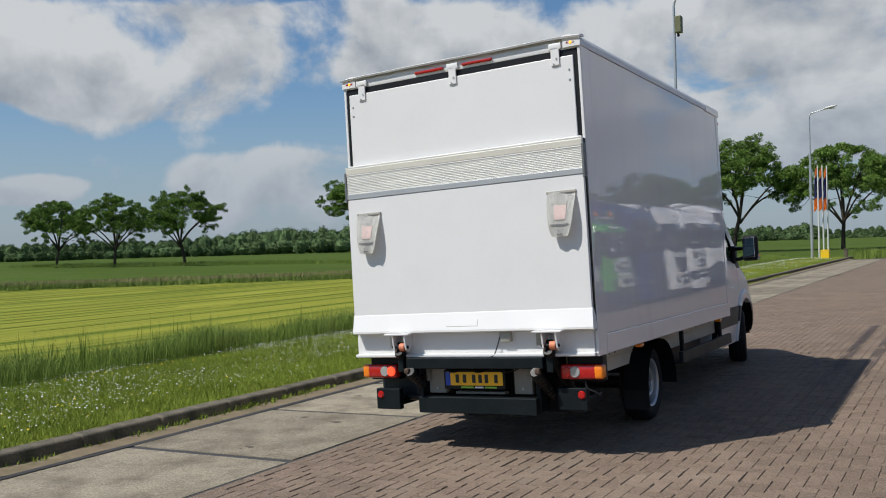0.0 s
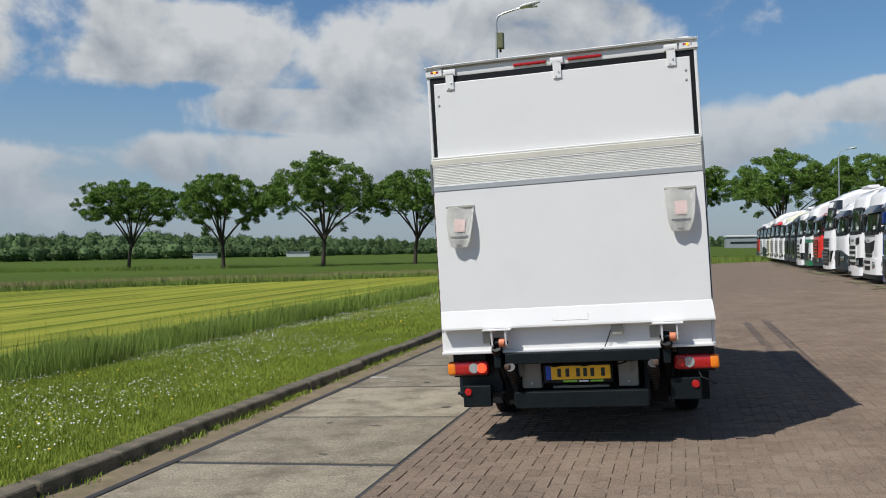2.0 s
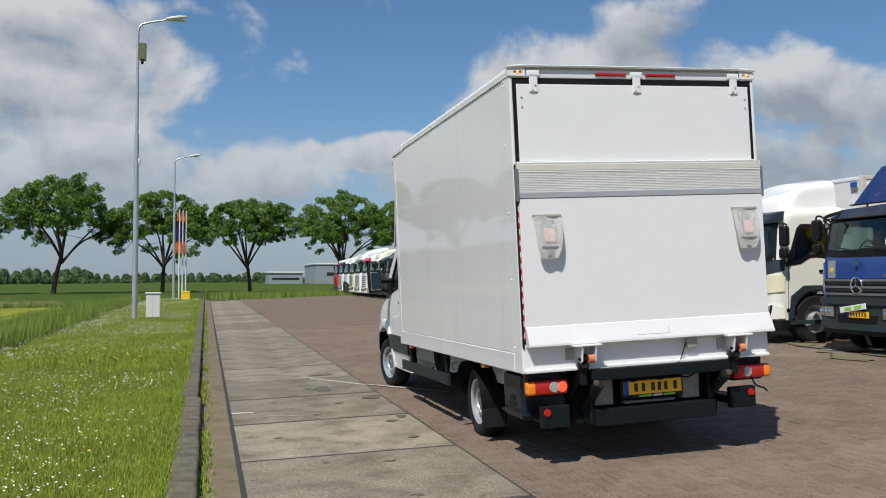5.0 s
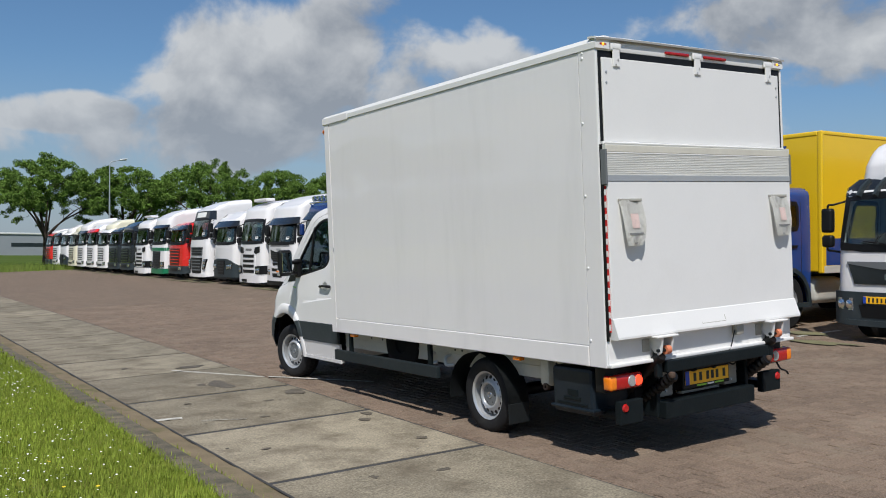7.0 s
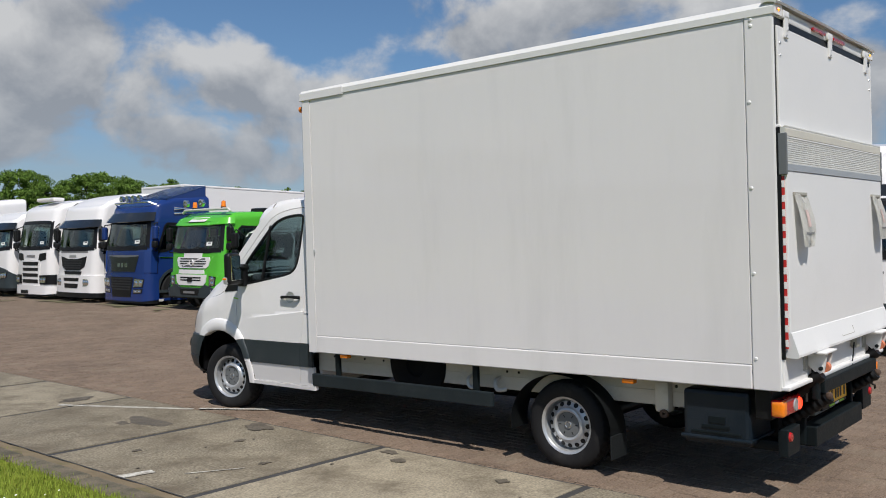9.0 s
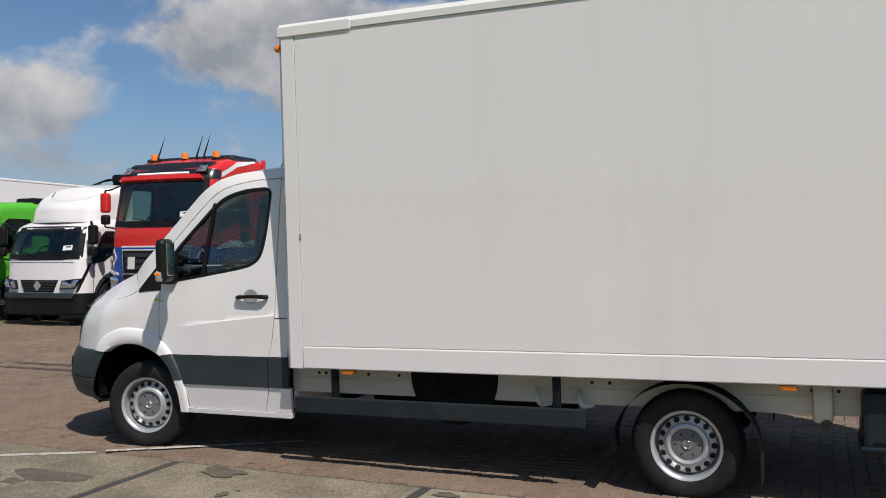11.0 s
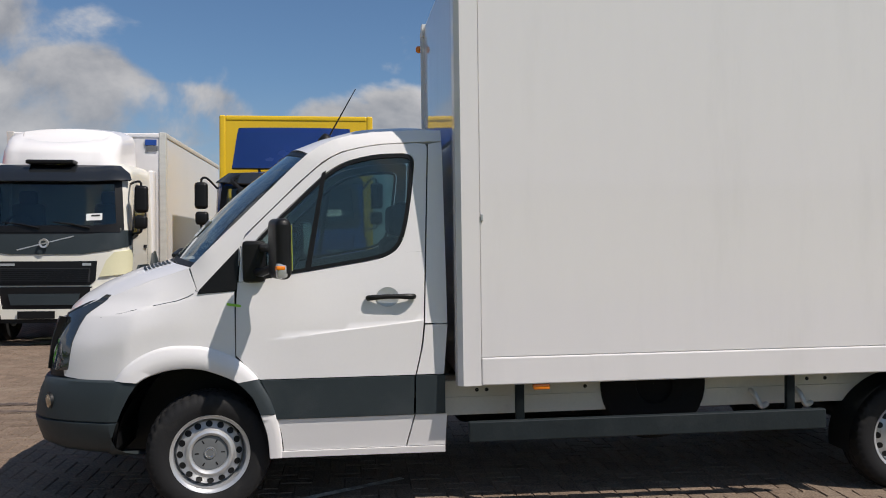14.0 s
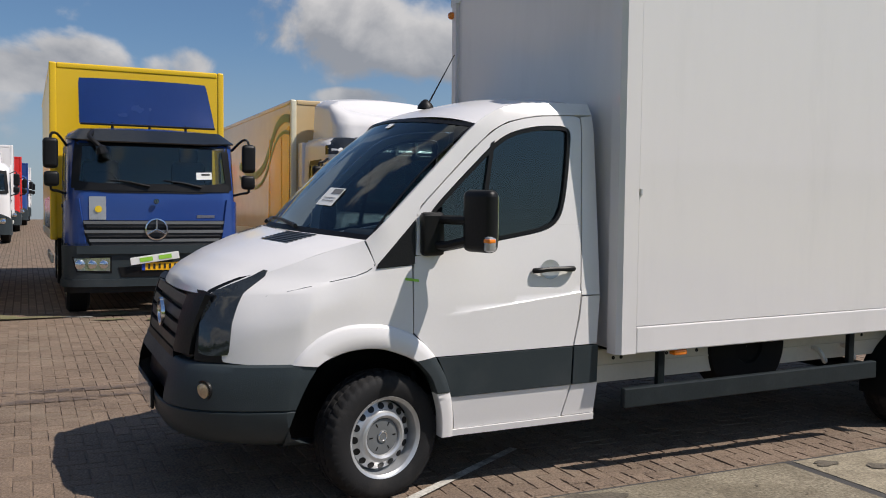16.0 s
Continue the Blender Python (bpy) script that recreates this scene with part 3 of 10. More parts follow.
def build_box():
    body = part("cargo_box", box(bmesh.new(), (BX0 + 0.012, BX1 - 0.012), (BY0 + 0.03, BY1 - 0.012), (BZ0 + 0.02, BZ1 - 0.03), 0.01), BOXWHITE, van)
    for s, x in ((-1, BX0), (1, BX1)):
        a, b = sorted((x, x - s * 0.03))
        part("side_panel", box(bmesh.new(), (a + (0.004 if s < 0 else 0), b - (0.004 if s > 0 else 0)), (-1.550, 2.72), (0.945, 3.236), 0.003), BOXWHITE, body)
        part("bottom_rail", box(bmesh.new(), (a - (0.002 if s < 0 else 0), b + (0.002 if s > 0 else 0)), (-1.550, 2.722), (BZ0, 0.942), 0.008), BOXWHITE, body)
        part("rear_post", box(bmesh.new(), (a, b), (BY0, -1.556), (BZ0, 3.25), 0.006), BOXWHITE, body)
        bm = bmesh.new()
        prof = [(0.0, 0.0), (0.0, 0.105), (0.022, 0.135), (0.10, 0.14), (0.10, 0.0)]
        loop = []
        for z in (BZ0, 3.24):
            loop.append([bm.verts.new((x - s * p, 2.724 + q, z)) for p, q in prof])
        for i in range(5):
            bm.faces.new((loop[0][i], loop[0][(i + 1) % 5], loop[1][(i + 1) % 5], loop[1][i]))
        bm.faces.new(loop[0]), bm.faces.new(loop[1])
        bmesh.ops.recalc_face_normals(bm, faces=bm.faces[:])
        part("front_post", bm, BOXWHITE, body)
        # rounded roof rail
        bm = bmesh.new()
        loop = []
        for y in (BY0 - 0.02, BY1 + 0.003):
            loop.append([bm.verts.new((x - s * p, y, z)) for p, z in ((-0.006, 3.238), (-0.006, 3.285), (0.02, 3.322), (0.08, 3.338), (0.14, 3.335), (0.14, 3.238))])
        for i in range(6):
            bm.faces.new((loop[0][i], loop[0][(i + 1) % 6], loop[1][(i + 1) % 6], loop[1][i]))
        bm.faces.new(loop[0]), bm.faces.new(loop[1])
        bmesh.ops.recalc_face_normals(bm, faces=bm.faces[:])
        part("roof_rail", bm, LIFTWHITE, body)
        part("rail_cap", box(bmesh.new(), *[sorted(r) for r in ((x + s * 0.010, x - s * 0.02), (2.25, 2.858), (3.222, 3.30))], 0.006), BOXWHITE, body)
        for y, zs in ((-1.580, (0.985, 1.55, 2.114, 2.68)), (-1.60, (3.18, 3.22))):
            for z in zs:
                part("rivet", lathe(bmesh.new(), [(-0.006, 0.001), (-0.005, 0.009), (0.0, 0.014)], (x, y, z), "X" if s < 0 else "X", 10), LIFTWHITE, body)
    part("edge_clip", box(bmesh.new(), (BX0 - 0.006, BX0 + 0.01), (2.703, 2.719), (1.735, 1.775), 0.003), RIM, body)
    for s, x in ((-1, BX0 + 0.03), (1, BX1 - 0.03)):
        part("top_marker_lamp", lathe(bmesh.new(), [(-0.01, 0.03), (0.02, 0.03), (0.035, 0.018), (0.038, 0.001)], (x, BY1 + 0.01, 3.15), "Y", 14), AMBER, body, "small amber marker lamp")
    part("roof", box(bmesh.new(), (BX0 + 0.05, BX1 - 0.05), (BY0 + 0.02, BY1 - 0.02), (3.28, 3.325), 0.01), LIFTWHITE, body)
    # added sheet, near-black so the white floor bounces no light downwards
    part("floor_panel", box(bmesh.new(), (BX0 + 0.034, BX1 - 0.034), (BY0 + 0.06, BY1 - 0.03), (BZ0 + 0.004, BZ0 + 0.018)), SHADEBLACK, body, "near-black sheet added under the load floor to cut bounced light")
    # rear frame with overhanging roof edge
    rear = part("rear_frame", box(bmesh.new(), (BX0 + 0.002, BX1 - 0.002), (BY0 - 0.002, BY0 + 0.05), (3.225, 3.30), 0.008), LIFTWHITE, van)
    bm = bmesh.new()
    grid(bm, 40, 6, lambda u, v: Vector((BX0 - 0.012 + (BX1 - BX0 + 0.024) * u, BY0 + 0.06 - 0.098 * v, 3.343 - 0.018 * v ** 3 - 0.012 * (2 * u - 1) ** 8 + 0.005 * noise.noise((u * 5, v, 3)) * v)))
    bmesh.ops.recalc_face_normals(bm, faces=bm.faces[:])
    bmesh.ops.solidify(bm, geom=bm.faces[:], thickness=0.016)
    part("roof_lip", bm, LIFTWHITE, rear)
    for x0, x1 in ((BX0 + 0.001, BX0 + 0.026), (BX1 - 0.026, BX1 - 0.001)):
        part("frame_post", box(bmesh.new(), (x0, x1), (BY0 - 0.006, BY0 + 0.03), (0.80, 3.226), 0.005), LIFTWHITE, rear)
    bm = bmesh.new()
    box(bm, (BX0 + 0.028, BX1 - 0.028), (BY0 - 0.001, BY0 + 0.02), (2.53, 3.224))
    part("door_seal", bm, BLACK, rear, "black rubber seal round the upper flap")
    part("upper_flap", box(bmesh.new(), (BX0 + 0.062, BX1 - 0.062), (BY0 - 0.014, BY0 + 0.01), (2.522, 3.172), 0.006), LIFTWHITE, rear)
    for x in (BX0 + 0.010, BX1 - 0.012):
        part("edge_seal", box(bmesh.new(), (x - 0.006, x + 0.006), (BY0 - 0.032, BY0 - 0.007), (0.99, 2.50), 0.002), BLACK, rear)
    part("flap_gap", box(bmesh.new(), (BX0 + 0.03, BX1 - 0.03), (BY0 - 0.026, BY0 + 0.004), (2.494, 2.502)), BLACK, rear)
    part("flap_edge", box(bmesh.new(), (BX0 + 0.03, BX1 - 0.03), (BY0 - 0.03, BY0), (2.503, 2.522), 0.004), LIFTWHITE, rear)
    for xc in (BC - 0.945, BC, BC + 0.945):
        h = part("hinge", box(bmesh.new(), (xc - 0.036, xc + 0.036), (BY0 - 0.026, BY0 - 0.012), (3.105, 3.25), 0.004), LIFTWHITE, rear, "white painted steel flap hinge")
        part("hinge_plate", box(bmesh.new(), (xc - 0.055, xc + 0.055), (BY0 - 0.026, BY0 - 0.005), (3.232, 3.285), 0.005), LIFTWHITE, h)
        part("bolt", box(bmesh.new(), (xc - 0.018, xc - 0.006), (BY0 - 0.034, BY0 - 0.029), (3.115, 3.127), 0.002), RIM, h)
        part("bolt", box(bmesh.new(), (xc + 0.006, xc + 0.018), (BY0 - 0.034, BY0 - 0.029), (3.155, 3.167), 0.002), RIM, h)
    for xc, zs in ((BX0 + 0.10, (2.98, 3.06)), (BX1 - 0.10, (2.98, 3.06))):
        for z in zs:
            part("bolt", lathe(bmesh.new(), [(-0.008, 0.001), (-0.007, 0.008), (0, 0.011)], (xc, BY0 - 0.013, z), "Y", 8), RIM, rear)
    for xc in (BC - 1.08, BC + 1.08):
        ml = part("marker_lamp", box(bmesh.new(), (xc - 0.046, xc + 0.046), (BY0 - 0.020, BY0), (3.252, 3.290), 0.016), RED_LENS, rear, "small glowing marker lamp in dark red housing")
        part("bulb", lathe(bmesh.new(), [(-0.026, 0.001), (-0.025, 0.010), (-0.018, 0.014)], (xc, BY0, 3.271), "Y", 12), LIT_AMBER, ml)
    for xc in (BC - 0.235, BC + 0.235):
        part("brake_light", box(bmesh.new(), (xc - 0.145, xc + 0.145), (BY0 - 0.022, BY0), (3.248, 3.274), 0.011), RED_LENS, rear, "long red high-level brake light")

    # folded tail lift
    lift = part("tail_lift_platform", box(bmesh.new(), (BX0 + 0.020, BX1 - 0.015), (BY0 - 0.065, BY0 - 0.010), (1.15, 2.215), 0.005), LIFTWHITE, van, "white steel tail lift platform folded upright")
    bm = bmesh.new()
    prof = []
    z = 2.218
    while z < 2.50:
        prof += [(BY0 - 0.0645, z), (BY0 - 0.066, z + 0.002), (BY0 - 0.066, z + 0.0100), (BY0 - 0.0645, z + 0.0118)]
        z += 0.0140
    prof += [(BY0 - 0.045, 2.498), (BY0 - 0.012, 2.498), (BY0 - 0.012, 2.218)]
    prof[0:0] = []
    ends = [[bm.verts.new((x, y, zz)) for y, zz in prof] for x in (BX0 + 0.012, BX1 - 0.012)]
    n = len(prof)
    for i in range(n):
        bm.faces.new((ends[0][i], ends[0][(i + 1) % n], ends[1][(i + 1) % n], ends[1][i]))
    bm.faces.new(ends[0]), bm.faces.new(ends[1])
    bmesh.ops.recalc_face_normals(bm, faces=bm.faces[:])
    band = part("ribbed_edge", bm, ALU, lift, "ribbed weathered aluminium edge", smooth=20)
    part("smooth_strip", box(bmesh.new(), (BX0 + 0.014, BX1 - 0.014), (BY0 - 0.070, BY0 - 0.062), (2.216, 2.262), 0.002), ALUGREY, band)
    part("light_strip", box(bmesh.new(), (BX0 + 0.014, BX1 - 0.014), (BY0 - 0.069, BY0 - 0.062), (2.428, 2.438), 0.002), LIFTWHITE, band)
    part("beige_strip", box(bmesh.new(), (BX0 + 0.014, BX1 - 0.014), (BY0 - 0.069, BY0 - 0.055), (2.440, 2.492), 0.003), BEIGESTRIP, band)
    for x in (BX0 + 0.010, BX1 - 0.010):
        part("edge_bracket", box(bmesh.new(), (x - 0.010, x + 0.010), (BY0 - 0.075, BY0 - 0.02), (2.19, 2.46), 0.004), CAPGREY, band)
    # wedge lip
    bm = bmesh.new()
    prof = [(BY0 - 0.060, 1.168), (BY0 - 0.070, 1.160), (BY0 - 0.112, 1.020), (BY0 - 0.112, 1.004), (BY0 - 0.095, 0.996), (BY0 - 0.03, 1.0), (BY0 - 0.02, 1.15)]
    ends = [[bm.verts.new((x + dx * (1.0 - (zz - 1.0) / 0.17) * 0.035, y, zz)) for y, zz in prof] for x, dx in ((BX0 + 0.02, 0.3), (BX1 - 0.012, 0.5))]
    for i in range(len(prof)):
        bm.faces.new((ends[0][i], ends[0][(i + 1) % 7], ends[1][(i + 1) % 7], ends[1][i]))
    bm.faces.new(ends[0]), bm.faces.new(ends[1])
    bmesh.ops.recalc_face_normals(bm, faces=bm.faces[:])
    part("platform_lip", bm, LIFTWHITE, lift, smooth=0)
    tape = part("warning_tape", box(bmesh.new(), (BX0 + 0.0165, BX0 + 0.0205), (BY0 - 0.050, BY0 - 0.024), (1.06, 2.18)), TAPE_RED, lift, "red and white warning tape on the edge")
    for k in range(12):
        part("tape_block", box(bmesh.new(), (BX0 + 0.0145, BX0 + 0.0170), (BY0 - 0.050, BY0 - 0.024), (1.075 + k * 0.094, 1.12 + k * 0.094)), PAPER, tape)
    bm = bmesh.new()
    tube(bm, [(-0.10, BY0 - 0.098, 1.060), (-0.10, BY0 - 0.102, 1.048), (0.195, BY0 - 0.102, 1.048), (0.195, BY0 - 0.088, 1.100)], 0.003, 6)
    part("grip_outline", bm, CREAM, lift)
    for x0, x1, dz in ((-0.975, -0.73, 0.0), (0.878, 1.122, 0.02)):
        # hanging warning flap
        bm = bmesh.new()
        xc = 0.5 * (x0 + x1)

        def cloth(u, v, x0=x0, x1=x1, xc=xc, dz=dz):
            w = 1.0 - 0.30 * v * v - (0.12 * max(0, v - 0.8) / 0.2)
            x = xc + (u - 0.5) * (x1 - x0) * w - 0.012 * v * v
            y = BY0 - 0.072 - 0.100 * math.sin(min(1, v * 1.02) * 1.9) * 0.62 * (0.8 + 0.35 * u) - 0.01 * math.sin(u * 6)
            return Vector((x, y, 2.068 + dz - 0.355 * v + 0.02 * (u - 0.5) ** 2))
        grid(bm, 10, 12, cloth)
        bmesh.ops.solidify(bm, geom=bm.faces[:], thickness=0.004)
        fl = part("warning_flap", bm, FLAPCLOTH, lift, "worn white warning flap with faded red square")
        part("flap_rail", box(bmesh.new(), (x0 - 0.004, x1 + 0.004), (BY0 - 0.078, BY0 - 0.064), (2.058 + dz, 2.080 + dz), 0.002), CREAM, fl)
        for (u0, u1, v0, v1), m in (((0.30, 0.72, 0.30, 0.62), FADED_RED), ((0.14, 0.88, 0.72, 0.76), GREYINK), ((0.36, 0.62, 0.93, 0.95), GREYINK)):
            bm = bmesh.new()
            grid(bm, 6, 4, lambda u, v, c=cloth, u0=u0, u1=u1, v0=v0, v1=v1: c(u0 + (u1 - u0) * u, v0 + (v1 - v0) * v) + Vector((0, -0.0048, 0)))
            part("print", bm, m, fl)

    # sill, beam, bumper and lift arms
    sill = part("rear_sill", box(bmesh.new(), (BX0 + 0.01, BX1 - 0.03), (BY0 - 0.02, BY0 + 0.10), (0.80, 1.02), 0.006), LIFTWHITE, van)
    part("sill_ledge", box(bmesh.new(), (BX0 + 0.005, BX1 - 0.02), (BY0 - 0.055, BY0 + 0.02), (0.785, 0.812), 0.006), LIFTWHITE, sill)
    part("plate_lamp_box", box(bmesh.new(), (0.375, 0.475), (BY0 - 0.07, BY0 - 0.02), (0.905, 0.995), 0.012), CREAM, sill)
    part("cable", tube(bmesh.new(), [(0.37, BY0 - 0.05, 0.95), (0.345, BY0 - 0.05, 0.88), (0.31, BY0 - 0.05, 0.80), (0.25, BY0 - 0.06, 0.77)], 0.005, 6), BLACK, sill)
    part("cross_beam", box(bmesh.new(), (-0.53, 0.76), (BY0 - 0.10, BY0 + 0.02), (0.690, 0.785), 0.008), STEEL, van, "dark green-grey steel lift beam")
    part("underrun_bar", box(bmesh.new(), (-0.475, 0.65), (BY0 - 0.02, BY0 + 0.10), (0.300, 0.440), 0.008), STEEL, van, "dark steel underrun bumper with scratches")
    # the shade behind the plates is put into this block's black colour
    frame_b = part("rear_subframe", box(bmesh.new(), (-0.60, 0.80), (BY0 + 0.20, BY0 + 0.30), (0.30, 0.80), 0.01), SHADEBLACK, van, "rear cross member blackened as in shade, with cream plates")
    for x0, x1 in ((-0.43, -0.255), (0.40, 0.57)):
        part("frame_plate", box(bmesh.new(), (x0, x1), (BY0 + 0.10, BY0 + 0.20), (0.455, 0.69), 0.012), DULLCREAM, frame_b)
        part("plate_bolt", lathe(bmesh.new(), [(-0.010, 0.001), (-0.009, 0.010), (0.0, 0.013)], (0.5 * (x0 + x1), BY0 + 0.10, 0.50), "Y", 8), RIM, frame_b)
    part("lower_ledge", box(bmesh.new(), (-0.16, 0.32), (BY0 + 0.09, BY0 + 0.16), (0.452, 0.475), 0.006), DULLCREAM, frame_b)
    for k in range(3):
        part("cable", tube(bmesh.new(), smooth_line([(-0.20 + 0.25 * k, BY0 + 0.02, 0.70), (-0.14 + 0.25 * k, BY0 - 0.02, 0.655), (-0.05 + 0.25 * k, BY0 + 0.01, 0.665), (0.03 + 0.25 * k, BY0 + 0.05, 0.70)], 4), 0.007, 6), BLACK, frame_b)
    part("light_lead", tube(bmesh.new(), smooth_line([(1.06, BY0 + 0.05, 0.60), (1.08, BY0 + 0.02, 0.53), (1.15, BY0 + 0.01, 0.50), (1.19, BY0 + 0.02, 0.47)], 4), 0.009, 6), BLACK, frame_b)
    for x0, x1 in ((-0.50, -0.46), (0.62, 0.66)):
        part("bumper_bracket", box(bmesh.new(), (x0, x1), (BY0 + 0.05, BY0 + 0.5), (0.31, 0.72), 0.006), STEEL, frame_b)
    for s, xa in ((-1, -0.60), (1, 0.815)):
        arm = part("lift_arm", box(bmesh.new(), (xa - 0.03, xa + 0.03), (BY0 - 0.085, BY0 - 0.04), (0.66, 0.92), 0.008), STEEL, van)
        for dx, top, bot, r in ((0.0, (0, -0.10, 0.84), (-0.01 * s, 0.50, 0.34), 0.052), (0.115 * (1 if s < 0 else -1), (0, -0.12, 0.67), (-0.01 * s, 0.42, 0.30), 0.050)):
            bm = bmesh.new()
            p, q = Vector((xa + dx + top[0], BY0 + top[1], top[2])), Vector((xa + dx + bot[0], BY0 + bot[1], bot[2]))
            k = 26
            tube(bm, [p.lerp(q, i / k) for i in range(k + 1)], [r * (1.0 if i % 2 else 0.82) for i in range(k + 1)], 12)
            part("bellows", bm, BLACK, arm, "ribbed black rubber cylinder boot")
        part("rust_joint", box(bmesh.new(), (xa + 0.09 * -s - 0.024, xa + 0.09 * -s + 0.024), (BY0 - 0.145, BY0 - 0.10), (0.650, 0.700), 0.015), RUSTY, arm)
        br = part("lift_bracket", box(bmesh.new(), (xa - 0.105, xa + 0.145), (BY0 - 0.165, BY0 - 0.06), (0.985, 1.000), 0.004), LIFTWHITE, van)
        for dx in (-0.035, 0.085):
            bm = bmesh.new()
            panel(bm, [(BY0 - 0.155, 0.99), (BY0 - 0.02, 0.99), (BY0 - 0.02, 0.90), (BY0 - 0.09, 0.835), (BY0 - 0.13, 0.86)], lambda a, b, x=xa + dx: Vector((x, a, b)), 0.014, 1.0)
            part("bracket_cheek", bm, LIFTWHITE, br)
        part("roller", lathe(bmesh.new(), [(-0.024, 0.001), (-0.024, 0.036), (0.024, 0.036), (0.024, 0.001)], (xa + 0.055, BY0 - 0.11, 0.880), "X", 20), ORANGE_RUB, br, "worn orange roller")
        part("pin", cyl(bmesh.new(), (xa - 0.05, BY0 - 0.11, 0.880), (xa + 0.105, BY0 - 0.11, 0.880), 0.014), STEEL, br)
        part("bracket_plate", box(bmesh.new(), (xa - 0.13, xa - 0.05), (BY0 - 0.032, BY0 - 0.018), (0.87, 0.97), 0.01), CREAM, br)
    # side boxes with round red reflectors
    for x0, x1, z0, z1, xr in ((-0.945, -0.695, 0.315, 0.500, -0.895), (0.825, 1.075, 0.345, 0.525, 1.030)):
        bx = part("steel_corner_plate", box(bmesh.new(), (x0, x1), (BY0 + 0.02, BY0 + 0.085), (z0, z1), 0.008), STEEL, van)
        part("red_reflector", lathe(bmesh.new(), [(-0.014, 0.001), (-0.013, 0.026), (0.0, 0.034)], (xr, BY0 + 0.02, z1 - 0.055), "Y", 20), RED_LENS, bx, "round red rear reflector")
        part("plate_arm", box(bmesh.new(), (min(x0, x1) + 0.05, max(x0, x1) - 0.05), (BY0 + 0.08, BY0 + 0.5), (z0 + 0.02, z0 + 0.09), 0.01), STEEL, bx)
    # tail lights
    for s, x0, x1 in ((-1, -1.065, -0.705), (1, 0.865, 1.225)):
        t = part("tail_light", box(bmesh.new(), (x0, x1), (BY0 + 0.0, BY0 + 0.09), (0.595, 0.715), 0.022, seg=3), RED_LENS, van, "red and amber tail light cluster")
        a0, a1 = (x0, x0 + 0.075) if s < 0 else (x1 - 0.075, x1)
        part("amber_segment", box(bmesh.new(), (a0 - 0.002, a1 + 0.002), (BY0 - 0.004, BY0 + 0.086), (0.599, 0.711), 0.02, seg=3), AMBER, t)
        c = x1 - 0.125 if s < 0 else x0 + 0.125
        part("clear_segment", lathe(bmesh.new(), [(-0.008, 0.001), (-0.007, 0.040), (0.004, 0.048)], (c, BY0, 0.655), "Y", 22), CLEAR_LENS, t)
        c = x1 - 0.055 if s < 0 else x0 + 0.055
        part("brake_segment", lathe(bmesh.new(), [(-0.010, 0.001), (-0.009, 0.036), (0.004, 0.044)], (c, BY0 - 0.002, 0.655), "Y", 22), LIT_RED if s < 0 else RED_LENS, t)
        part("light_bracket", box(bmesh.new(), (min(x0, x1) + 0.03, max(x0, x1) - 0.03), (BY0 + 0.09, BY0 + 0.2), (0.57, 0.78), 0.01), BLACK, t)
    # number plate with plain bars
    holder = part("plate_holder", box(bmesh.new(), (-0.225, 0.36), (BY0 + 0.015, BY0 + 0.035), (0.505, 0.668), 0.006), BLACK, van)
    pl = part("number_plate", box(bmesh.new(), (-0.205, 0.343), (BY0 + 0.008, BY0 + 0.016), (0.536, 0.652), 0.006), PLATE, holder, "yellow number plate with dark bars")
    part("blue_strip", box(bmesh.new(), (-0.204, -0.158), (BY0 + 0.0055, BY0 + 0.009), (0.537, 0.651)), PLATE_BLUE, pl)
    for k, xk in enumerate((-0.105, -0.035, 0.055, 0.115, 0.175, 0.265)):
        part("bar", box(bmesh.new(), (xk, xk + 0.032), (BY0 + 0.0050, BY0 + 0.009), (0.560, 0.630)), INK, pl)
    for x0, x1, m in ((-0.06, 0.06, GREENTAPE), (0.17, 0.28, GREENTAPE), (0.075, 0.155, PAPER)):
        part("bar", box(bmesh.new(), (x0, x1), (BY0 + 0.011, BY0 + 0.016), (0.514, 0.528)), m, holder)


ALUGREY = mat("bare_grey_aluminium", (0.43, 0.44, 0.45), 0.4, 0.4, var=0.15, scale=3, stretch=(0.5, 1, 3), dirt=(0.55, 0.54, 0.51), dirt_amount=0.5, dirt_scale=2)
BEIGESTRIP = mat("beige_aluminium", (0.60, 0.57, 0.49), 0.5, 0.1, var=0.08, scale=5, dirt=(0.40, 0.36, 0.30), dirt_amount=0.3, dirt_scale=6)
DULLCREAM = mat("dull_cream_steel", (0.30, 0.28, 0.235), 0.55, var=0.12, dirt=(0.14, 0.12, 0.09), dirt_amount=0.6, dirt_scale=6)
# near-black that stands in for the shade under the van
SHADEBLACK = mat("shade_black", (0.007, 0.007, 0.007), 0.85, var=0.3, scale=9, spec=0.2)
RUSTY = mat("rusty_steel", (0.085, 0.052, 0.036), 0.8, var=0.4, scale=14, bump=0.4)
build_box()


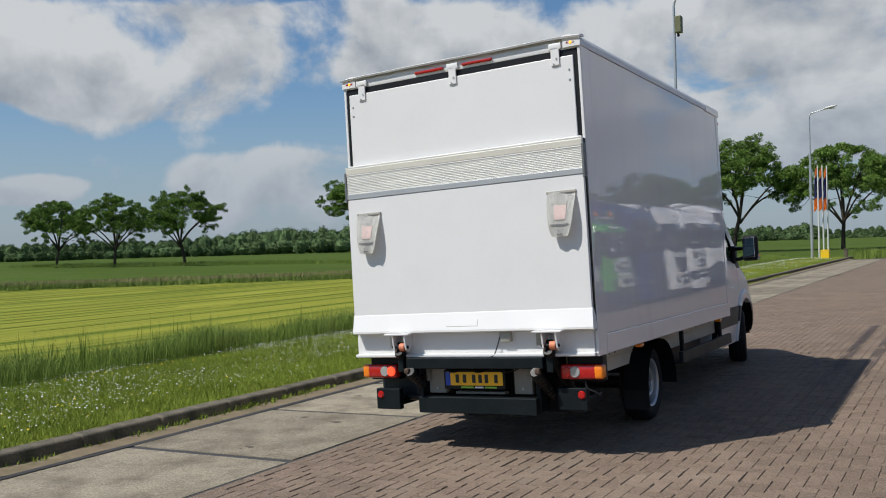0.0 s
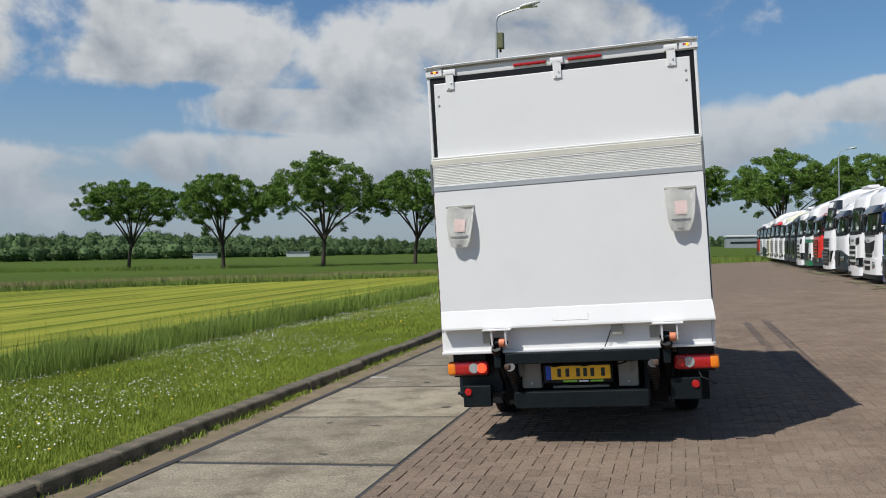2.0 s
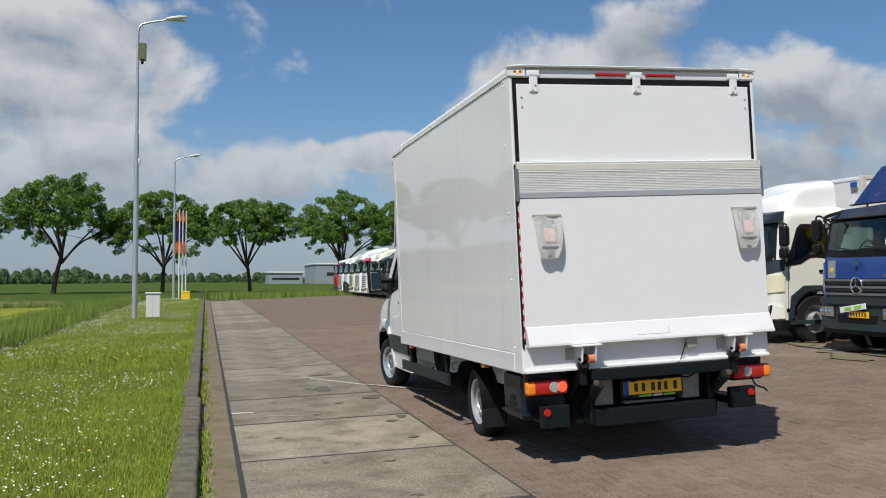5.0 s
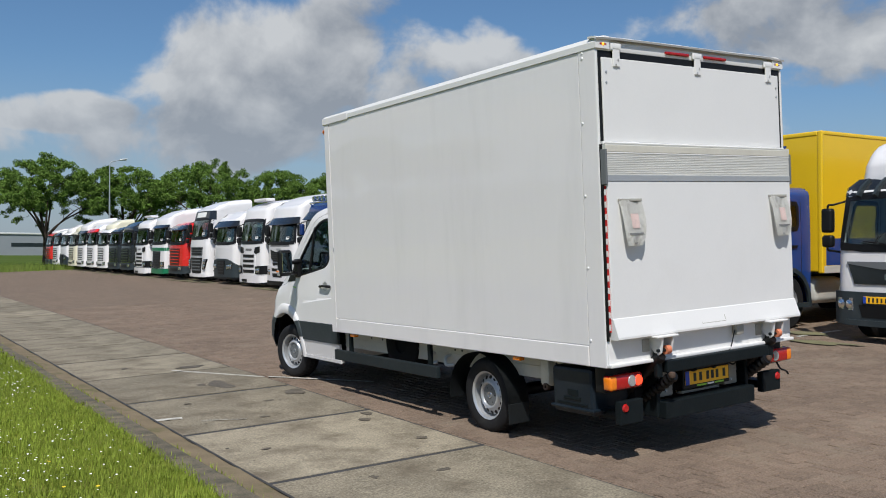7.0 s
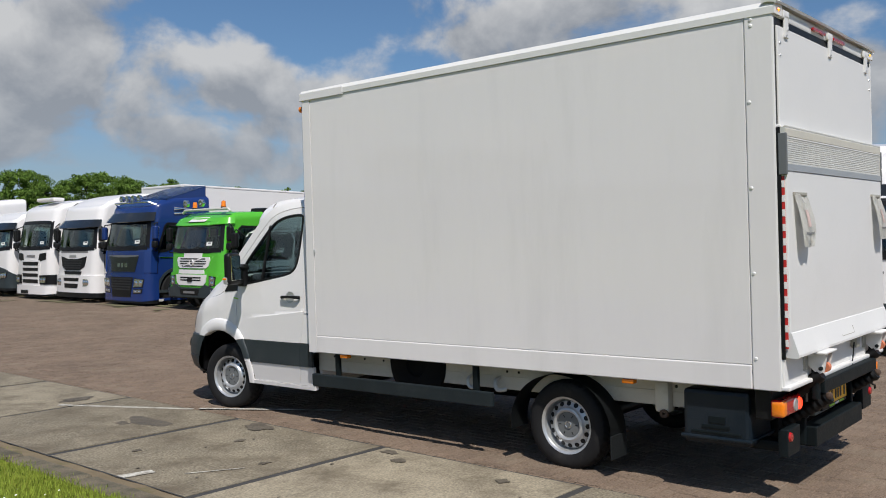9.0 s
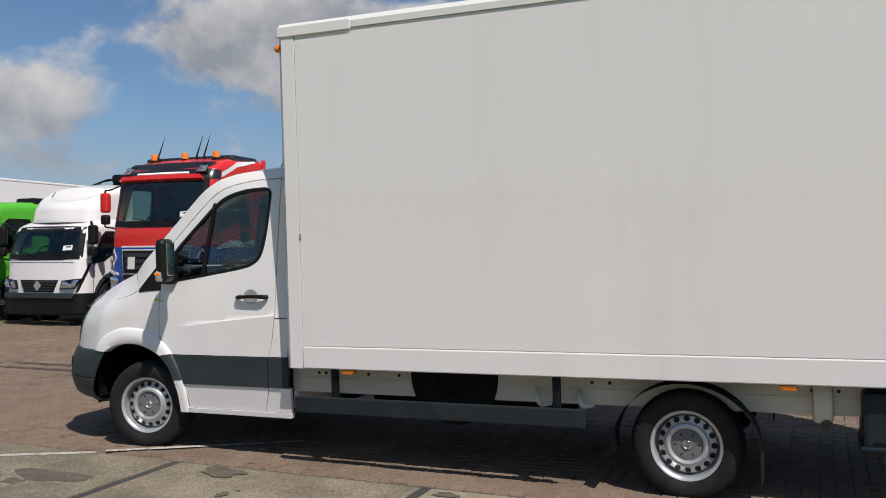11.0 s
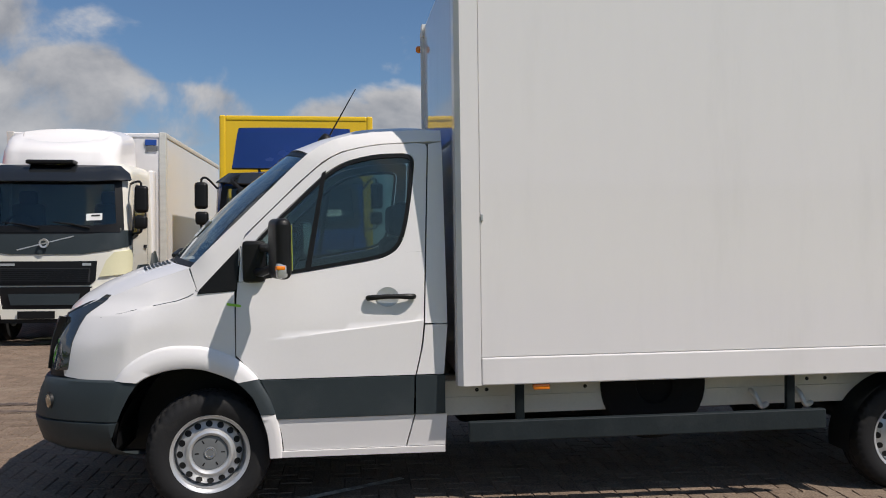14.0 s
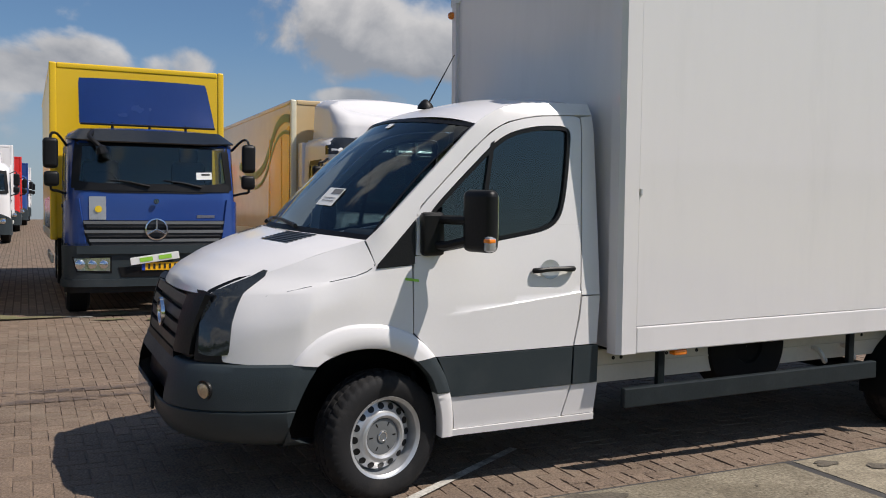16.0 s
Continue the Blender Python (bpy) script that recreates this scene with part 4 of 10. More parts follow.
def build_wheel(name, centre, outward, parent, steer=0.0):
    """A steel wheel with tyre, black discs for holes and hub cap; outward is the sign of x."""
    holder = new(name)
    holder.parent = parent
    holder.matrix_basis = Matrix.Translation(centre) @ Matrix.Rotation(radians(steer), 4, "Z")
    s = outward
    R, r = 0.357, 0.222
    prof = [(-0.10, 0.226), (-0.112, 0.255), (-0.115, 0.30), (-0.100, 0.335), (-0.085, 0.346), (-0.05, R), (-0.047, R - 0.008), (-0.040, R - 0.008), (-0.037, R), (0.0, R), (0.003, R - 0.008),
            (0.010, R - 0.008), (0.013, R), (0.05, R), (0.053, R - 0.008), (0.060, R - 0.008), (0.063, R - 0.001), (0.085, 0.346), (0.100, 0.335), (0.115, 0.30), (0.112, 0.255), (0.10, 0.226)]
    seg = 168
    bm = lathe(bmesh.new(), prof, (0, 0, 0), "X", seg)
    bm.verts.ensure_lookup_table()
    for r_i, (a, q) in enumerate(prof):
        for k in range(seg):
            shoulder = 0.015 < abs(a) < 0.088 and q > 0.344
            if shoulder and (k + int(abs(a) * 40)) % 4 == 0:
                v = bm.verts[r_i * seg + k]
                v.co.y *= (q - 0.009) / q
                v.co.z *= (q - 0.009) / q
    bmesh.ops.recalc_face_normals(bm, faces=bm.faces[:])
    part("tyre", bm, RUBBER, holder)
    prof = [(0.058, 0.100), (0.074, 0.106), (0.081, 0.119), (0.075, 0.133), (0.060, 0.142), (0.053, 0.150), (0.038, 0.184), (0.010, 0.191), (0.0, 0.197), (0.030, 0.203), (0.088, 0.206), (0.096, 0.213), (0.102, 0.226), (0.095, 0.230), (0.06, 0.226), (-0.10, 0.226)]
    bm = lathe(bmesh.new(), [(s * a, q) for a, q in prof], (0, 0, 0), "X", 64)
    bmesh.ops.recalc_face_normals(bm, faces=bm.faces[:])
    rim = part("rim", bm, RIM, holder)
    # the rim is not pierced: black discs paint the dark of its holes
    for k in range(16):
        a = 2 * math.pi * k / 16
        y, z = 0.167 * math.cos(a), 0.167 * math.sin(a)
        c, tilt = Vector((s * 0.0455, y, z)), Vector((s, 0.44 * math.cos(a), 0.44 * math.sin(a))).normalized()
        part("hole", cyl(bmesh.new(), c - tilt * 0.010, c + tilt * 0.0022, 0.0195, seg=16), BLACK, rim)
    bm = lathe(bmesh.new(), [(s * 0.056, 0.104), (s * 0.063, 0.098), (s * 0.066, 0.060), (s * 0.064, 0.036), (s * 0.070, 0.033), (s * 0.070, 0.001)], (0, 0, 0), "X", 40)
    bmesh.ops.recalc_face_normals(bm, faces=bm.faces[:])
    cap = part("hub_cap", bm, CAPGREY, holder)
    for k in range(6):
        a = 2 * math.pi * (k + 0.5) / 6
        part("slot", box(bmesh.new(), *[sorted(q) for q in ((s * 0.058, s * 0.0665), (-0.004, 0.004), (0.062, 0.085))], 0.002, Matrix.Rotation(a, 4, "X")), BLACK, cap)
    part("badge", lathe(bmesh.new(), [(s * 0.0700, 0.028), (s * 0.0720, 0.026), (s * 0.0720, 0.023), (s * 0.0700, 0.021)], (0, 0, 0), "X", 24), CHROME, cap)
    return holder


build_wheel("front_wheel", (-0.87, 4.31, 0.412), -1, van, 11)
build_wheel("front_wheel", (0.95, 4.31, 0.412), 1, van, 11)
build_wheel("rear_wheel", (-0.86, 0.0, 0.345), -1, van)
build_wheel("rear_wheel", (0.96, 0.0, 0.345), 1, van)


def build_chassis():
    for x in (-0.42, 0.53):
        part("chassis_rail", box(bmesh.new(), (x - 0.04, x + 0.04), (BY0 + 0.1, 3.6), (0.56, 0.74), 0.008), CREAM, van)
    for s, x in ((-1, -0.86), (1, 0.97)):
        sub = part("subframe_side", box(bmesh.new(), (x - 0.01, x + 0.01), (-1.55, 2.95), (0.565, 0.775), 0.004), FRAMECREAM, van, "cream painted subframe with bolt holes")
        part("fold_line", box(bmesh.new(), (x - 0.016, x + 0.016), (-1.55, 2.95), (0.668, 0.676), 0.002), FRAMECREAM, sub)
        for yb in (2.72, 2.66, 2.30, 2.05, 0.62, 0.5, -0.75, -0.9):
            part("bolt_hole", lathe(bmesh.new(), [(-0.013, 0.001), (-0.013, 0.012), (0.013, 0.012), (0.013, 0.001)], (x, yb, 0.715), "X", 10), BLACK, sub)
        xb = BX0 + 0.02 if s < 0 else BX1 - 0.02
        g = part("side_guard", box(bmesh.new(), (xb - 0.022, xb + 0.022), (0.62, 2.80), (0.452, 0.570), 0.006), GUARDSTEEL, van, "dark steel side guard rail")
        for y in (2.49, 0.82):
            part("guard_post", box(bmesh.new(), *[sorted(v) for v in ((xb - s * 0.023, xb - s * 0.060), (y - 0.026, y + 0.026), (0.46, 0.78))], 0.005), STEEL, g)
        # mudguard over the rear wheel
        bm = bmesh.new()
        xo, xi = (BX0 + 0.035, -0.83) if s < 0 else (BX1 - 0.035, 0.94)

        def guard(u, v, xo=xo, xi=xi):
            a = radians(-8 + 196 * u)
            return Vector((xo + (xi - xo) * v, 0.0 + 0.455 * math.cos(a), 0.345 + 0.415 * math.sin(a)))
        grid(bm, 26, 3, guard)
        bmesh.ops.solidify(bm, geom=bm.faces[:], thickness=0.018)
        mg = part("mudguard", bm, MUDBLACK, van)
        part("mud_flap", box(bmesh.new(), *[sorted(r) for r in ((xo, xi), (-0.462, -0.448), (0.15, 0.33))], 0.005), MUDBLACK, mg)
        for y in (2.365, -0.62):
            part("side_marker", box(bmesh.new(), *[sorted(r) for r in ((xb - 0.01 * -s, xb - 0.05 * s), (y - 0.05, y + 0.05), (0.742, 0.776))], 0.01), AMBER, van, "orange side marker lamp")
    # lift power pack box
    bm = bmesh.new()
    box(bm, (-1.03, -0.62), (-1.50, -1.02), (0.36, 0.74), 0.03)
    pk = part("power_pack", bm, NAVYPLASTIC, van, "dark blue plastic tail lift power pack")
    part("pack_lid", box(bmesh.new(), (-1.045, -0.60), (-1.515, -1.005), (0.395, 0.42), 0.008), NAVYPLASTIC, pk)
    for y0, y1, z0, z1 in ((-1.36, -1.16, 0.47, 0.50), (-1.33, -1.21, 0.51, 0.56), (-1.44, -1.08, 0.435, 0.455)):
        part("moulded_mark", box(bmesh.new(), (-1.036, -1.025), (y0, y1), (z0, z1), 0.003), STEEL, pk)
    part("grey_bracket", box(bmesh.new(), (-0.94, -0.82), (-0.87, -0.75), (0.52, 0.77), 0.03), FRAMECREAM, van, "rust-streaked cream steel bracket")
    part("rusty_hook", lathe(bmesh.new(), [(-0.016, 0.012), (-0.018, 0.032), (0.018, 0.032), (0.016, 0.012)], (-0.93, -0.83, 0.52), "X", 16), RUSTY, van)
    # spare wheel under the bed, exhaust, added light-blocking boxes
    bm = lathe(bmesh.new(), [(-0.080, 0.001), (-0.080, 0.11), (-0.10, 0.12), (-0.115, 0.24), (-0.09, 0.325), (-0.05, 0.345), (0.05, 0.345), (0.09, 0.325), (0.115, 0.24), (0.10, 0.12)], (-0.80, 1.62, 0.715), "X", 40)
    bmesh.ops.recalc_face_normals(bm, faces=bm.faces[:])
    # darker than the tyre rubber: under-box shade put into its colour
    part("spare_tyre", bm, SHADEBLACK, van, "spare tyre slung under the box, blackened as in shade")
    part("silencer", box(bmesh.new(), (-0.30, 0.30), (1.1, 2.2), (0.40, 0.60), 0.06, seg=3), BLACK, van)
    part("exhaust", tube(bmesh.new(), [(0.2, 3.6, 0.45), (0.2, 0.8, 0.45), (0.35, 0.2, 0.6), (0.35, -0.8, 0.5)], 0.05, 12), RUSTY, van)
    part("rear_axle", tube(bmesh.new(), [(-0.75, 0, 0.345), (0.85, 0, 0.345)], 0.06, 12), BLACK, van)
    part("front_axle", tube(bmesh.new(), [(-0.75, 4.31, 0.40), (0.85, 4.31, 0.40)], 0.05, 12), BLACK, van)
    for y, z in ((0.99, 0.60), (0.70, 0.60)):
        part("hook", tube(bmesh.new(), smooth_line([(-0.84, y, z + 0.06), (-0.93, y, z + 0.04), (-0.95, y - 0.03, z - 0.03), (-0.90, y - 0.09, z - 0.03)], 4), 0.017, 8), ALU, van, "grey steel hook")
    # two unseen black boxes, added to block light passing under the van
    part("fuel_tank", box(bmesh.new(), (0.02, 0.86), (0.95, 2.75), (0.30, 0.64), 0.08, seg=3), BLACK, van, "black tank-shaped block added to keep light out under the box")
    part("gearbox", box(bmesh.new(), (-0.25, 0.40), (2.85, 4.2), (0.34, 0.66), 0.08, seg=3), BLACK, van)
    for y in (2.60, 0.52, -0.35):
        part("cross_member", box(bmesh.new(), (-0.84, 0.95), (y - 0.04, y + 0.04), (0.60, 0.77), 0.01), CREAM, van)


FRAMECREAM = mat("cream_frame_paint", (0.62, 0.58, 0.49), 0.5, var=0.06, dirt=(0.40, 0.35, 0.27), dirt_amount=0.5, dirt_scale=5)
MUDBLACK = mat("matt_black_guard", (0.011, 0.013, 0.014), 0.6, spec=0.25, var=0.2, fine=160, bump=0.15)
GUARDSTEEL = mat("weathered_guard_steel", (0.014, 0.020, 0.023), 0.5, spec=0.3, var=0.25, scale=6, bump=0.1, dirt=(0.06, 0.063, 0.063), dirt_amount=0.25, dirt_scale=5)
NAVYPLASTIC = mat("navy_plastic", (0.007, 0.013, 0.020), 0.40, spec=0.35, var=0.15, fine=90, bump=0.15, dirt=(0.06, 0.06, 0.06), dirt_amount=0.15)
build_chassis()

# ---- cab
CC = 0.04


def half_width(z):
    return lerp_table([(0.36, 0.985), (0.6, 1.015), (0.83, 1.022), (1.15, 1.012), (1.32, 1.000), (1.5, 0.985), (2.13, 0.930), (2.22, 0.905), (2.32, 0.84)], z)


def nose(z):
    return lerp_table([(0.40, 5.29), (0.47, 5.36), (0.60, 5.385), (0.74, 5.36), (0.81, 5.33), (0.92, 5.315), (1.06, 5.295), (1.15, 5.265), (1.22, 5.24), (1.30, 5.15)], z)


def bonnet_edge(y):
    return lerp_table([(4.385, 1.495), (4.64, 1.415), (4.89, 1.318), (5.03, 1.268), (5.165, 1.203), (5.22, 1.17)], y)


def side_x(y, z):
    k = max(0.0, min(1.0, (nose(z) - y) / 0.55))
    top = bonnet_edge(y)
    lift = max(0.0, min(1.0, (z - top + 0.30) / 0.30))
    blend = max(0.0, min(1.0, (y - 4.30) / 0.30))
    return (half_width(z) - 0.11 * blend * lift * lift) * k ** (1 / 6) + crease(y, z)


def crease(y, z):
    """Pressed feature lines: on the fender and along the door."""
    out = 0.0
    for y0, y1, za, zb, h in ((4.36, 4.92, 1.318, 1.203, 0.006), (3.02, 3.95, 1.158, 1.063, 0.007)):
        if y0 < y < y1:
            t = (y - y0) / (y1 - y0)
            d = (za + (zb - za) * t) - z
            fade = min(1, 4 * (1 - t)) * min(1, 6 * t + (1 if y0 < 4 else 0))
            if d > 0:
                out += h * fade * max(0, 1 - d / 0.26)
            else:
                out += h * fade * max(0, 1 + d / 0.010)
    return out


def to_y(q, z):
    """Along the nose: q is the share of the half width."""
    return nose(z) - 0.55 * q ** 6


def line(*runs, n=6):
    """A closed outline of soft runs, with corners where they meet."""
    out = []
    for r in runs:
        pts = smooth_line(r, n) if len(r) > 2 else [Vector(p) for p in r]
        for p in pts:
            if not out or (Vector(out[-1]) - p).length > 0.002:
                out.append((p.x, p.y))
    return out


def left(a, b, out=0.0):
    return Vector((CC - side_x(a, b) - out, a, b))


def right(a, b, out=0.0):
    return Vector((CC + side_x(a, b) + out, a, b))


def front(a, b, out=0.0):
    """On the nose: a is x from the middle, b is the height."""
    k = min(0.995, abs(a) / half_width(b))
    return Vector((CC + a, nose(b) - 0.55 * k ** 6 + out, b))


DOOR = [(4.108, 1.36), (4.118, 0.975), (4.06, 0.90), (3.975, 0.825), (3.925, 0.70), (3.885, 0.56), (3.842, 0.412), (3.160, 0.412), (3.108, 0.62), (3.100, 0.83), (3.062, 1.00), (3.045, 1.14), (3.004, 2.19),
        (3.05, 2.205), (3.30, 2.192), (3.50, 2.150), (3.62, 2.085), (3.76, 1.965), (4.066, 1.668), (4.095, 1.60)]
WINDOW = line([(4.040, 1.412), (3.70, 1.462), (3.36, 1.515)], [(3.36, 1.515), (3.262, 1.540), (3.190, 1.590), (3.145, 1.690), (3.110, 1.88), (3.088, 2.07)],
              [(3.088, 2.07), (3.090, 2.105), (3.108, 2.128), (3.145, 2.138)], [(3.145, 2.138), (3.30, 2.132), (3.46, 2.098), (3.58, 2.038), (3.72, 1.918), (3.985, 1.665), (4.030, 1.58)], n=5)[:-1] + [(4.030, 1.58)]


def shrink(outline, d):
    """The outline moved inwards by d."""
    n, out = len(outline), []
    area = sum(outline[i][0] * outline[(i + 1) % n][1] - outline[(i + 1) % n][0] * outline[i][1] for i in range(n))
    sg = 1 if area > 0 else -1
    for i in range(n):
        p0, p1, p2 = Vector(outline[i - 1]), Vector(outline[i]), Vector(outline[(i + 1) % n])
        d0, d1 = (p1 - p0).normalized(), (p2 - p1).normalized()
        n0, n1 = Vector((-d0.y, d0.x)) * sg, Vector((-d1.y, d1.x)) * sg
        m = (n0 + n1).normalized()
        out.append(tuple(p1 + m * d / max(0.35, m.dot(n0))))
    return out


def build_cab():
    cab = part("cab_shell", box(bmesh.new(), (CC - 0.90, CC + 0.90), (2.93, 2.97), (0.42, 2.20), 0.02), WHITE, van, "white van cab with grey lower trim")
    # dark inner walls behind the panel gaps, open at the windows
    for s, pl, fl in ((-1, left, False), (1, right, True)):
        def plate(name, outline, m, out=0.0, thick=0.02, parent=cab, label="", step=0.05, cuts=()):
            bm = bmesh.new()
            panel(bm, outline, lambda a, b: pl(a, b, out), 0, step, False, cuts)
            # face outwards, then thicken inwards
            bm.normal_update()
            want = Vector((s, 0, 0))
            if sum((f.normal.dot(want) * f.calc_area() for f in bm.faces)) < 0:
                bmesh.ops.reverse_faces(bm, faces=bm.faces[:])
                bm.normal_update()
            bmesh.ops.solidify(bm, geom=bm.faces[:], thickness=thick)
            return part(name, bm, m, parent, label)
        # door as a ring round the window: lower part and upper frame
        ring = shrink(WINDOW, -0.006)
        cutp = next(k for k, v in enumerate(ring) if v[1] > 1.56 and v[0] < 3.4)
        low = line([(4.118, 1.400), (4.128, 1.24), (4.131, 0.980)], [(4.131, 0.980), (4.100, 0.946), (4.058, 0.902), (4.003, 0.838)], [(4.003, 0.838), (3.098, 0.838)],
                   [(3.098, 0.838), (3.062, 1.00), (3.045, 1.14)], [(3.045, 1.14), (3.029, ring[cutp][1])]) + ring[cutp::-1]
        door = plate("door", low, WHITE, 0.0, 0.03, step=0.04, cuts=[((3.02, 1.158 + o), (3.95, 1.063 + o)) for o in (0.0, 0.010, -0.015)])
        plate("door_lower", line([(3.903, 0.60), (3.882, 0.51), (3.872, 0.412)], [(3.872, 0.412), (3.160, 0.412)], [(3.160, 0.412), (3.108, 0.60)]), WHITE, 0.0, 0.03, door)
        frame_o = line([(3.029, ring[cutp][1] + 0.0005), (3.004, 2.17)], [(3.004, 2.17), (3.010, 2.195), (3.05, 2.205)], [(3.05, 2.205), (3.30, 2.192), (3.50, 2.150), (3.62, 2.085), (3.76, 1.965), (4.066, 1.668), (4.095, 1.60)], [(4.095, 1.60), (4.112, 1.404)])
        frame_i = [ring[0]] + ring[:cutp - 1:-1]
        plate("window_surround", frame_o + frame_i, WHITE, 0.0, 0.03, door)
        rub_i = shrink(WINDOW, 0.019)
        plate("rubber_seal", WINDOW + [WINDOW[0]][:0] + [(WINDOW[0][0], WINDOW[0][1] + 0.0004)] + [rub_i[0]] + rub_i[:0:-1] + [(rub_i[0][0], rub_i[0][1] - 0.0004)], BLACK, 0.004, 0.02, door)
        ob = plate("side_window", shrink(WINDOW, 0.012), CARGLASS, -0.012, 0.004, door)
        ob.visible_shadow = False
        plate("window_divider", [(3.60, 2.045), (3.625, 2.03), (3.735, 1.455), (3.70, 1.46)], BLACK, 0.003, 0.016, door)
        plate("grey_trim", line([(3.992, 0.832), (3.945, 0.73), (3.910, 0.606)], [(3.910, 0.606), (3.112, 0.606)], [(3.112, 0.606), (3.105, 0.832)]), TRIM, 0.010, 0.03, door, "dark grey plastic door trim")
        # grey disc on the white door paints the shade of the handle recess
        bm = bmesh.new()
        xs = pl(3.25, 1.298).x

        def bowl(u, v):
            a, r = 2 * math.pi * u, 0.058 * v
            return pl(3.254 + 1.15 * r * math.cos(a), 1.298 + r * math.sin(a), 0.0045 - 0.0030 * (1 - v * v))
        grid(bm, 24, 4, bowl)
        bmesh.ops.remove_doubles(bm, verts=bm.verts[:], dist=0.0005)
        part("handle_bowl", bm, RIM, door)
        bm = bmesh.new()
        xs = pl(3.2, 1.28).x
        tube(bm, smooth_line([(xs + s * 0.004, 3.372, 1.293), (xs + s * 0.026, 3.350, 1.297), (xs + s * 0.036, 3.25, 1.303), (xs + s * 0.032, 3.125, 1.300), (xs + s * 0.004, 3.100, 1.297)], 4), [0.010] + [0.016] * 5 + [0.014] * 5 + [0.017] * 5 + [0.012], 10)
        part("door_handle", bm, BLACK, door)
        # rear corner, sill, fender, pillar
        plate("cab_corner", [(3.037, 1.14), (2.995, 2.20), (2.915, 2.21), (2.905, 1.135)], WHITE, 0.0, 0.03)
        plate("corner_lower", [(3.036, 1.13), (3.052, 1.00), (3.090, 0.840), (2.930, 0.840), (2.905, 1.13)], WHITE, 0.004, 0.03)
        plate("corner_trim", [(3.096, 0.832), (3.100, 0.606), (2.925, 0.606), (2.925, 0.832)], TRIM, 0.014, 0.03)
        plate("corner_sill", [(3.100, 0.600), (3.152, 0.412), (2.925, 0.412), (2.915, 0.600)], WHITE, 0.002, 0.03)
        plate("sill", [(3.90, 0.408), (3.89, 0.372), (2.925, 0.368), (2.925, 0.406)], WHITE, 0.010, 0.05)
        def arch_strip(name, outer, inner, m, out, parent):
            """A flared strip along the wheel arch, rolled inwards at its inner edge."""
            n = 30
            a, b = smooth_line(outer, 12), smooth_line(inner, 12)

            def at(c, t):
                k = t * (len(c) - 1)
                i = min(int(k), len(c) - 2)
                return c[i].lerp(c[i + 1], k - i)
            bm = bmesh.new()
            prof = [(0.0, 0.001), (0.05, 0.4 * out), (0.14, 0.75 * out), (0.5, 0.95 * out), (0.93, out), (0.98, 0.75 * out), (1.0, 0.2 * out), (1.0, -0.05)]
            vs = []
            for i in range(n + 1):
                p, q = at(a, i / n), at(b, i / n)
                vs.append([bm.verts.new(pl(*p.lerp(q, k), o)) for k, o in prof])
            for i in range(n):
                for j in range(len(prof) - 1):
                    bm.faces.new((vs[i][j], vs[i + 1][j], vs[i + 1][j + 1], vs[i][j + 1]))
            bm.normal_update()
            if sum(f.normal.x * s * f.calc_area() for f in bm.faces) < 0:
                bmesh.ops.reverse_faces(bm, faces=bm.faces[:])
            return part(name, bm, m, parent, smooth=50)
        arch_strip("arch_rear", [(3.907, 0.632), (3.886, 0.51), (3.877, 0.372)], [(4.000, 0.632), (3.966, 0.51), (3.955, 0.372)], WHITE, 0.020, cab)
        arch_strip("arch_trim", [(4.003, 0.840), (3.944, 0.735), (3.909, 0.636)], [(4.127, 0.823), (4.045, 0.735), (4.002, 0.636)], TRIM, 0.026, cab)
        fender = plate("fender", line([(4.137, 1.350), (4.34, 1.338)], [(4.400, 1.486), (4.64, 1.409), (4.885, 1.318)], [(4.895, 1.316), (4.975, 1.298), (5.05, 1.255), (5.098, 1.18), (5.124, 1.07), (5.136, 0.98), (5.140, 0.885), (5.130, 0.866)],
                                      [(5.130, 0.866), (4.98, 0.855), (4.80, 0.855)], [(4.79, 0.870), (4.74, 0.920), (4.68, 0.960), (4.60, 0.993), (4.51, 1.012), (4.40, 1.016), (4.29, 1.003), (4.20, 0.972), (4.137, 0.945)]), WHITE, 0.0, 0.03, step=0.03, cuts=[((4.36, 1.318 + o), (4.92, 1.203 + o)) for o in (0.0, 0.010, -0.015)])
        arch_strip("arch_lip", [(4.818, 0.856), (4.774, 0.910), (4.709, 0.967), (4.623, 1.014), (4.518, 1.043), (4.401, 1.046), (4.293, 1.033), (4.203, 1.002), (4.136, 0.968), (4.060, 0.905), (4.007, 0.843)],
                   [(4.679, 0.842), (4.640, 0.865), (4.590, 0.885), (4.522, 0.904), (4.425, 0.913), (4.327, 0.905), (4.260, 0.885), (4.205, 0.864), (4.165, 0.846), (4.140, 0.833), (4.127, 0.825)], WHITE, 0.026, fender)
        # shut lines behind the bonnet; the long strip also paints the crease's shade
        plate("shut_line", [(4.370, 1.344), (4.398, 1.327), (4.459, 1.305), (4.60, 1.2770), (4.75, 1.2440), (4.92, 1.2040), (4.92, 1.2030), (4.75, 1.2415), (4.60, 1.2735), (4.459, 1.3005), (4.396, 1.322), (4.366, 1.340)], TRIM, 0.0006, 0.001, fender, step=0.1)
        plate("shut_line", [(4.392, 1.486), (4.350, 1.352), (4.354, 1.351), (4.397, 1.484)], TRIM, 0.0012, 0.001, fender, step=0.1)
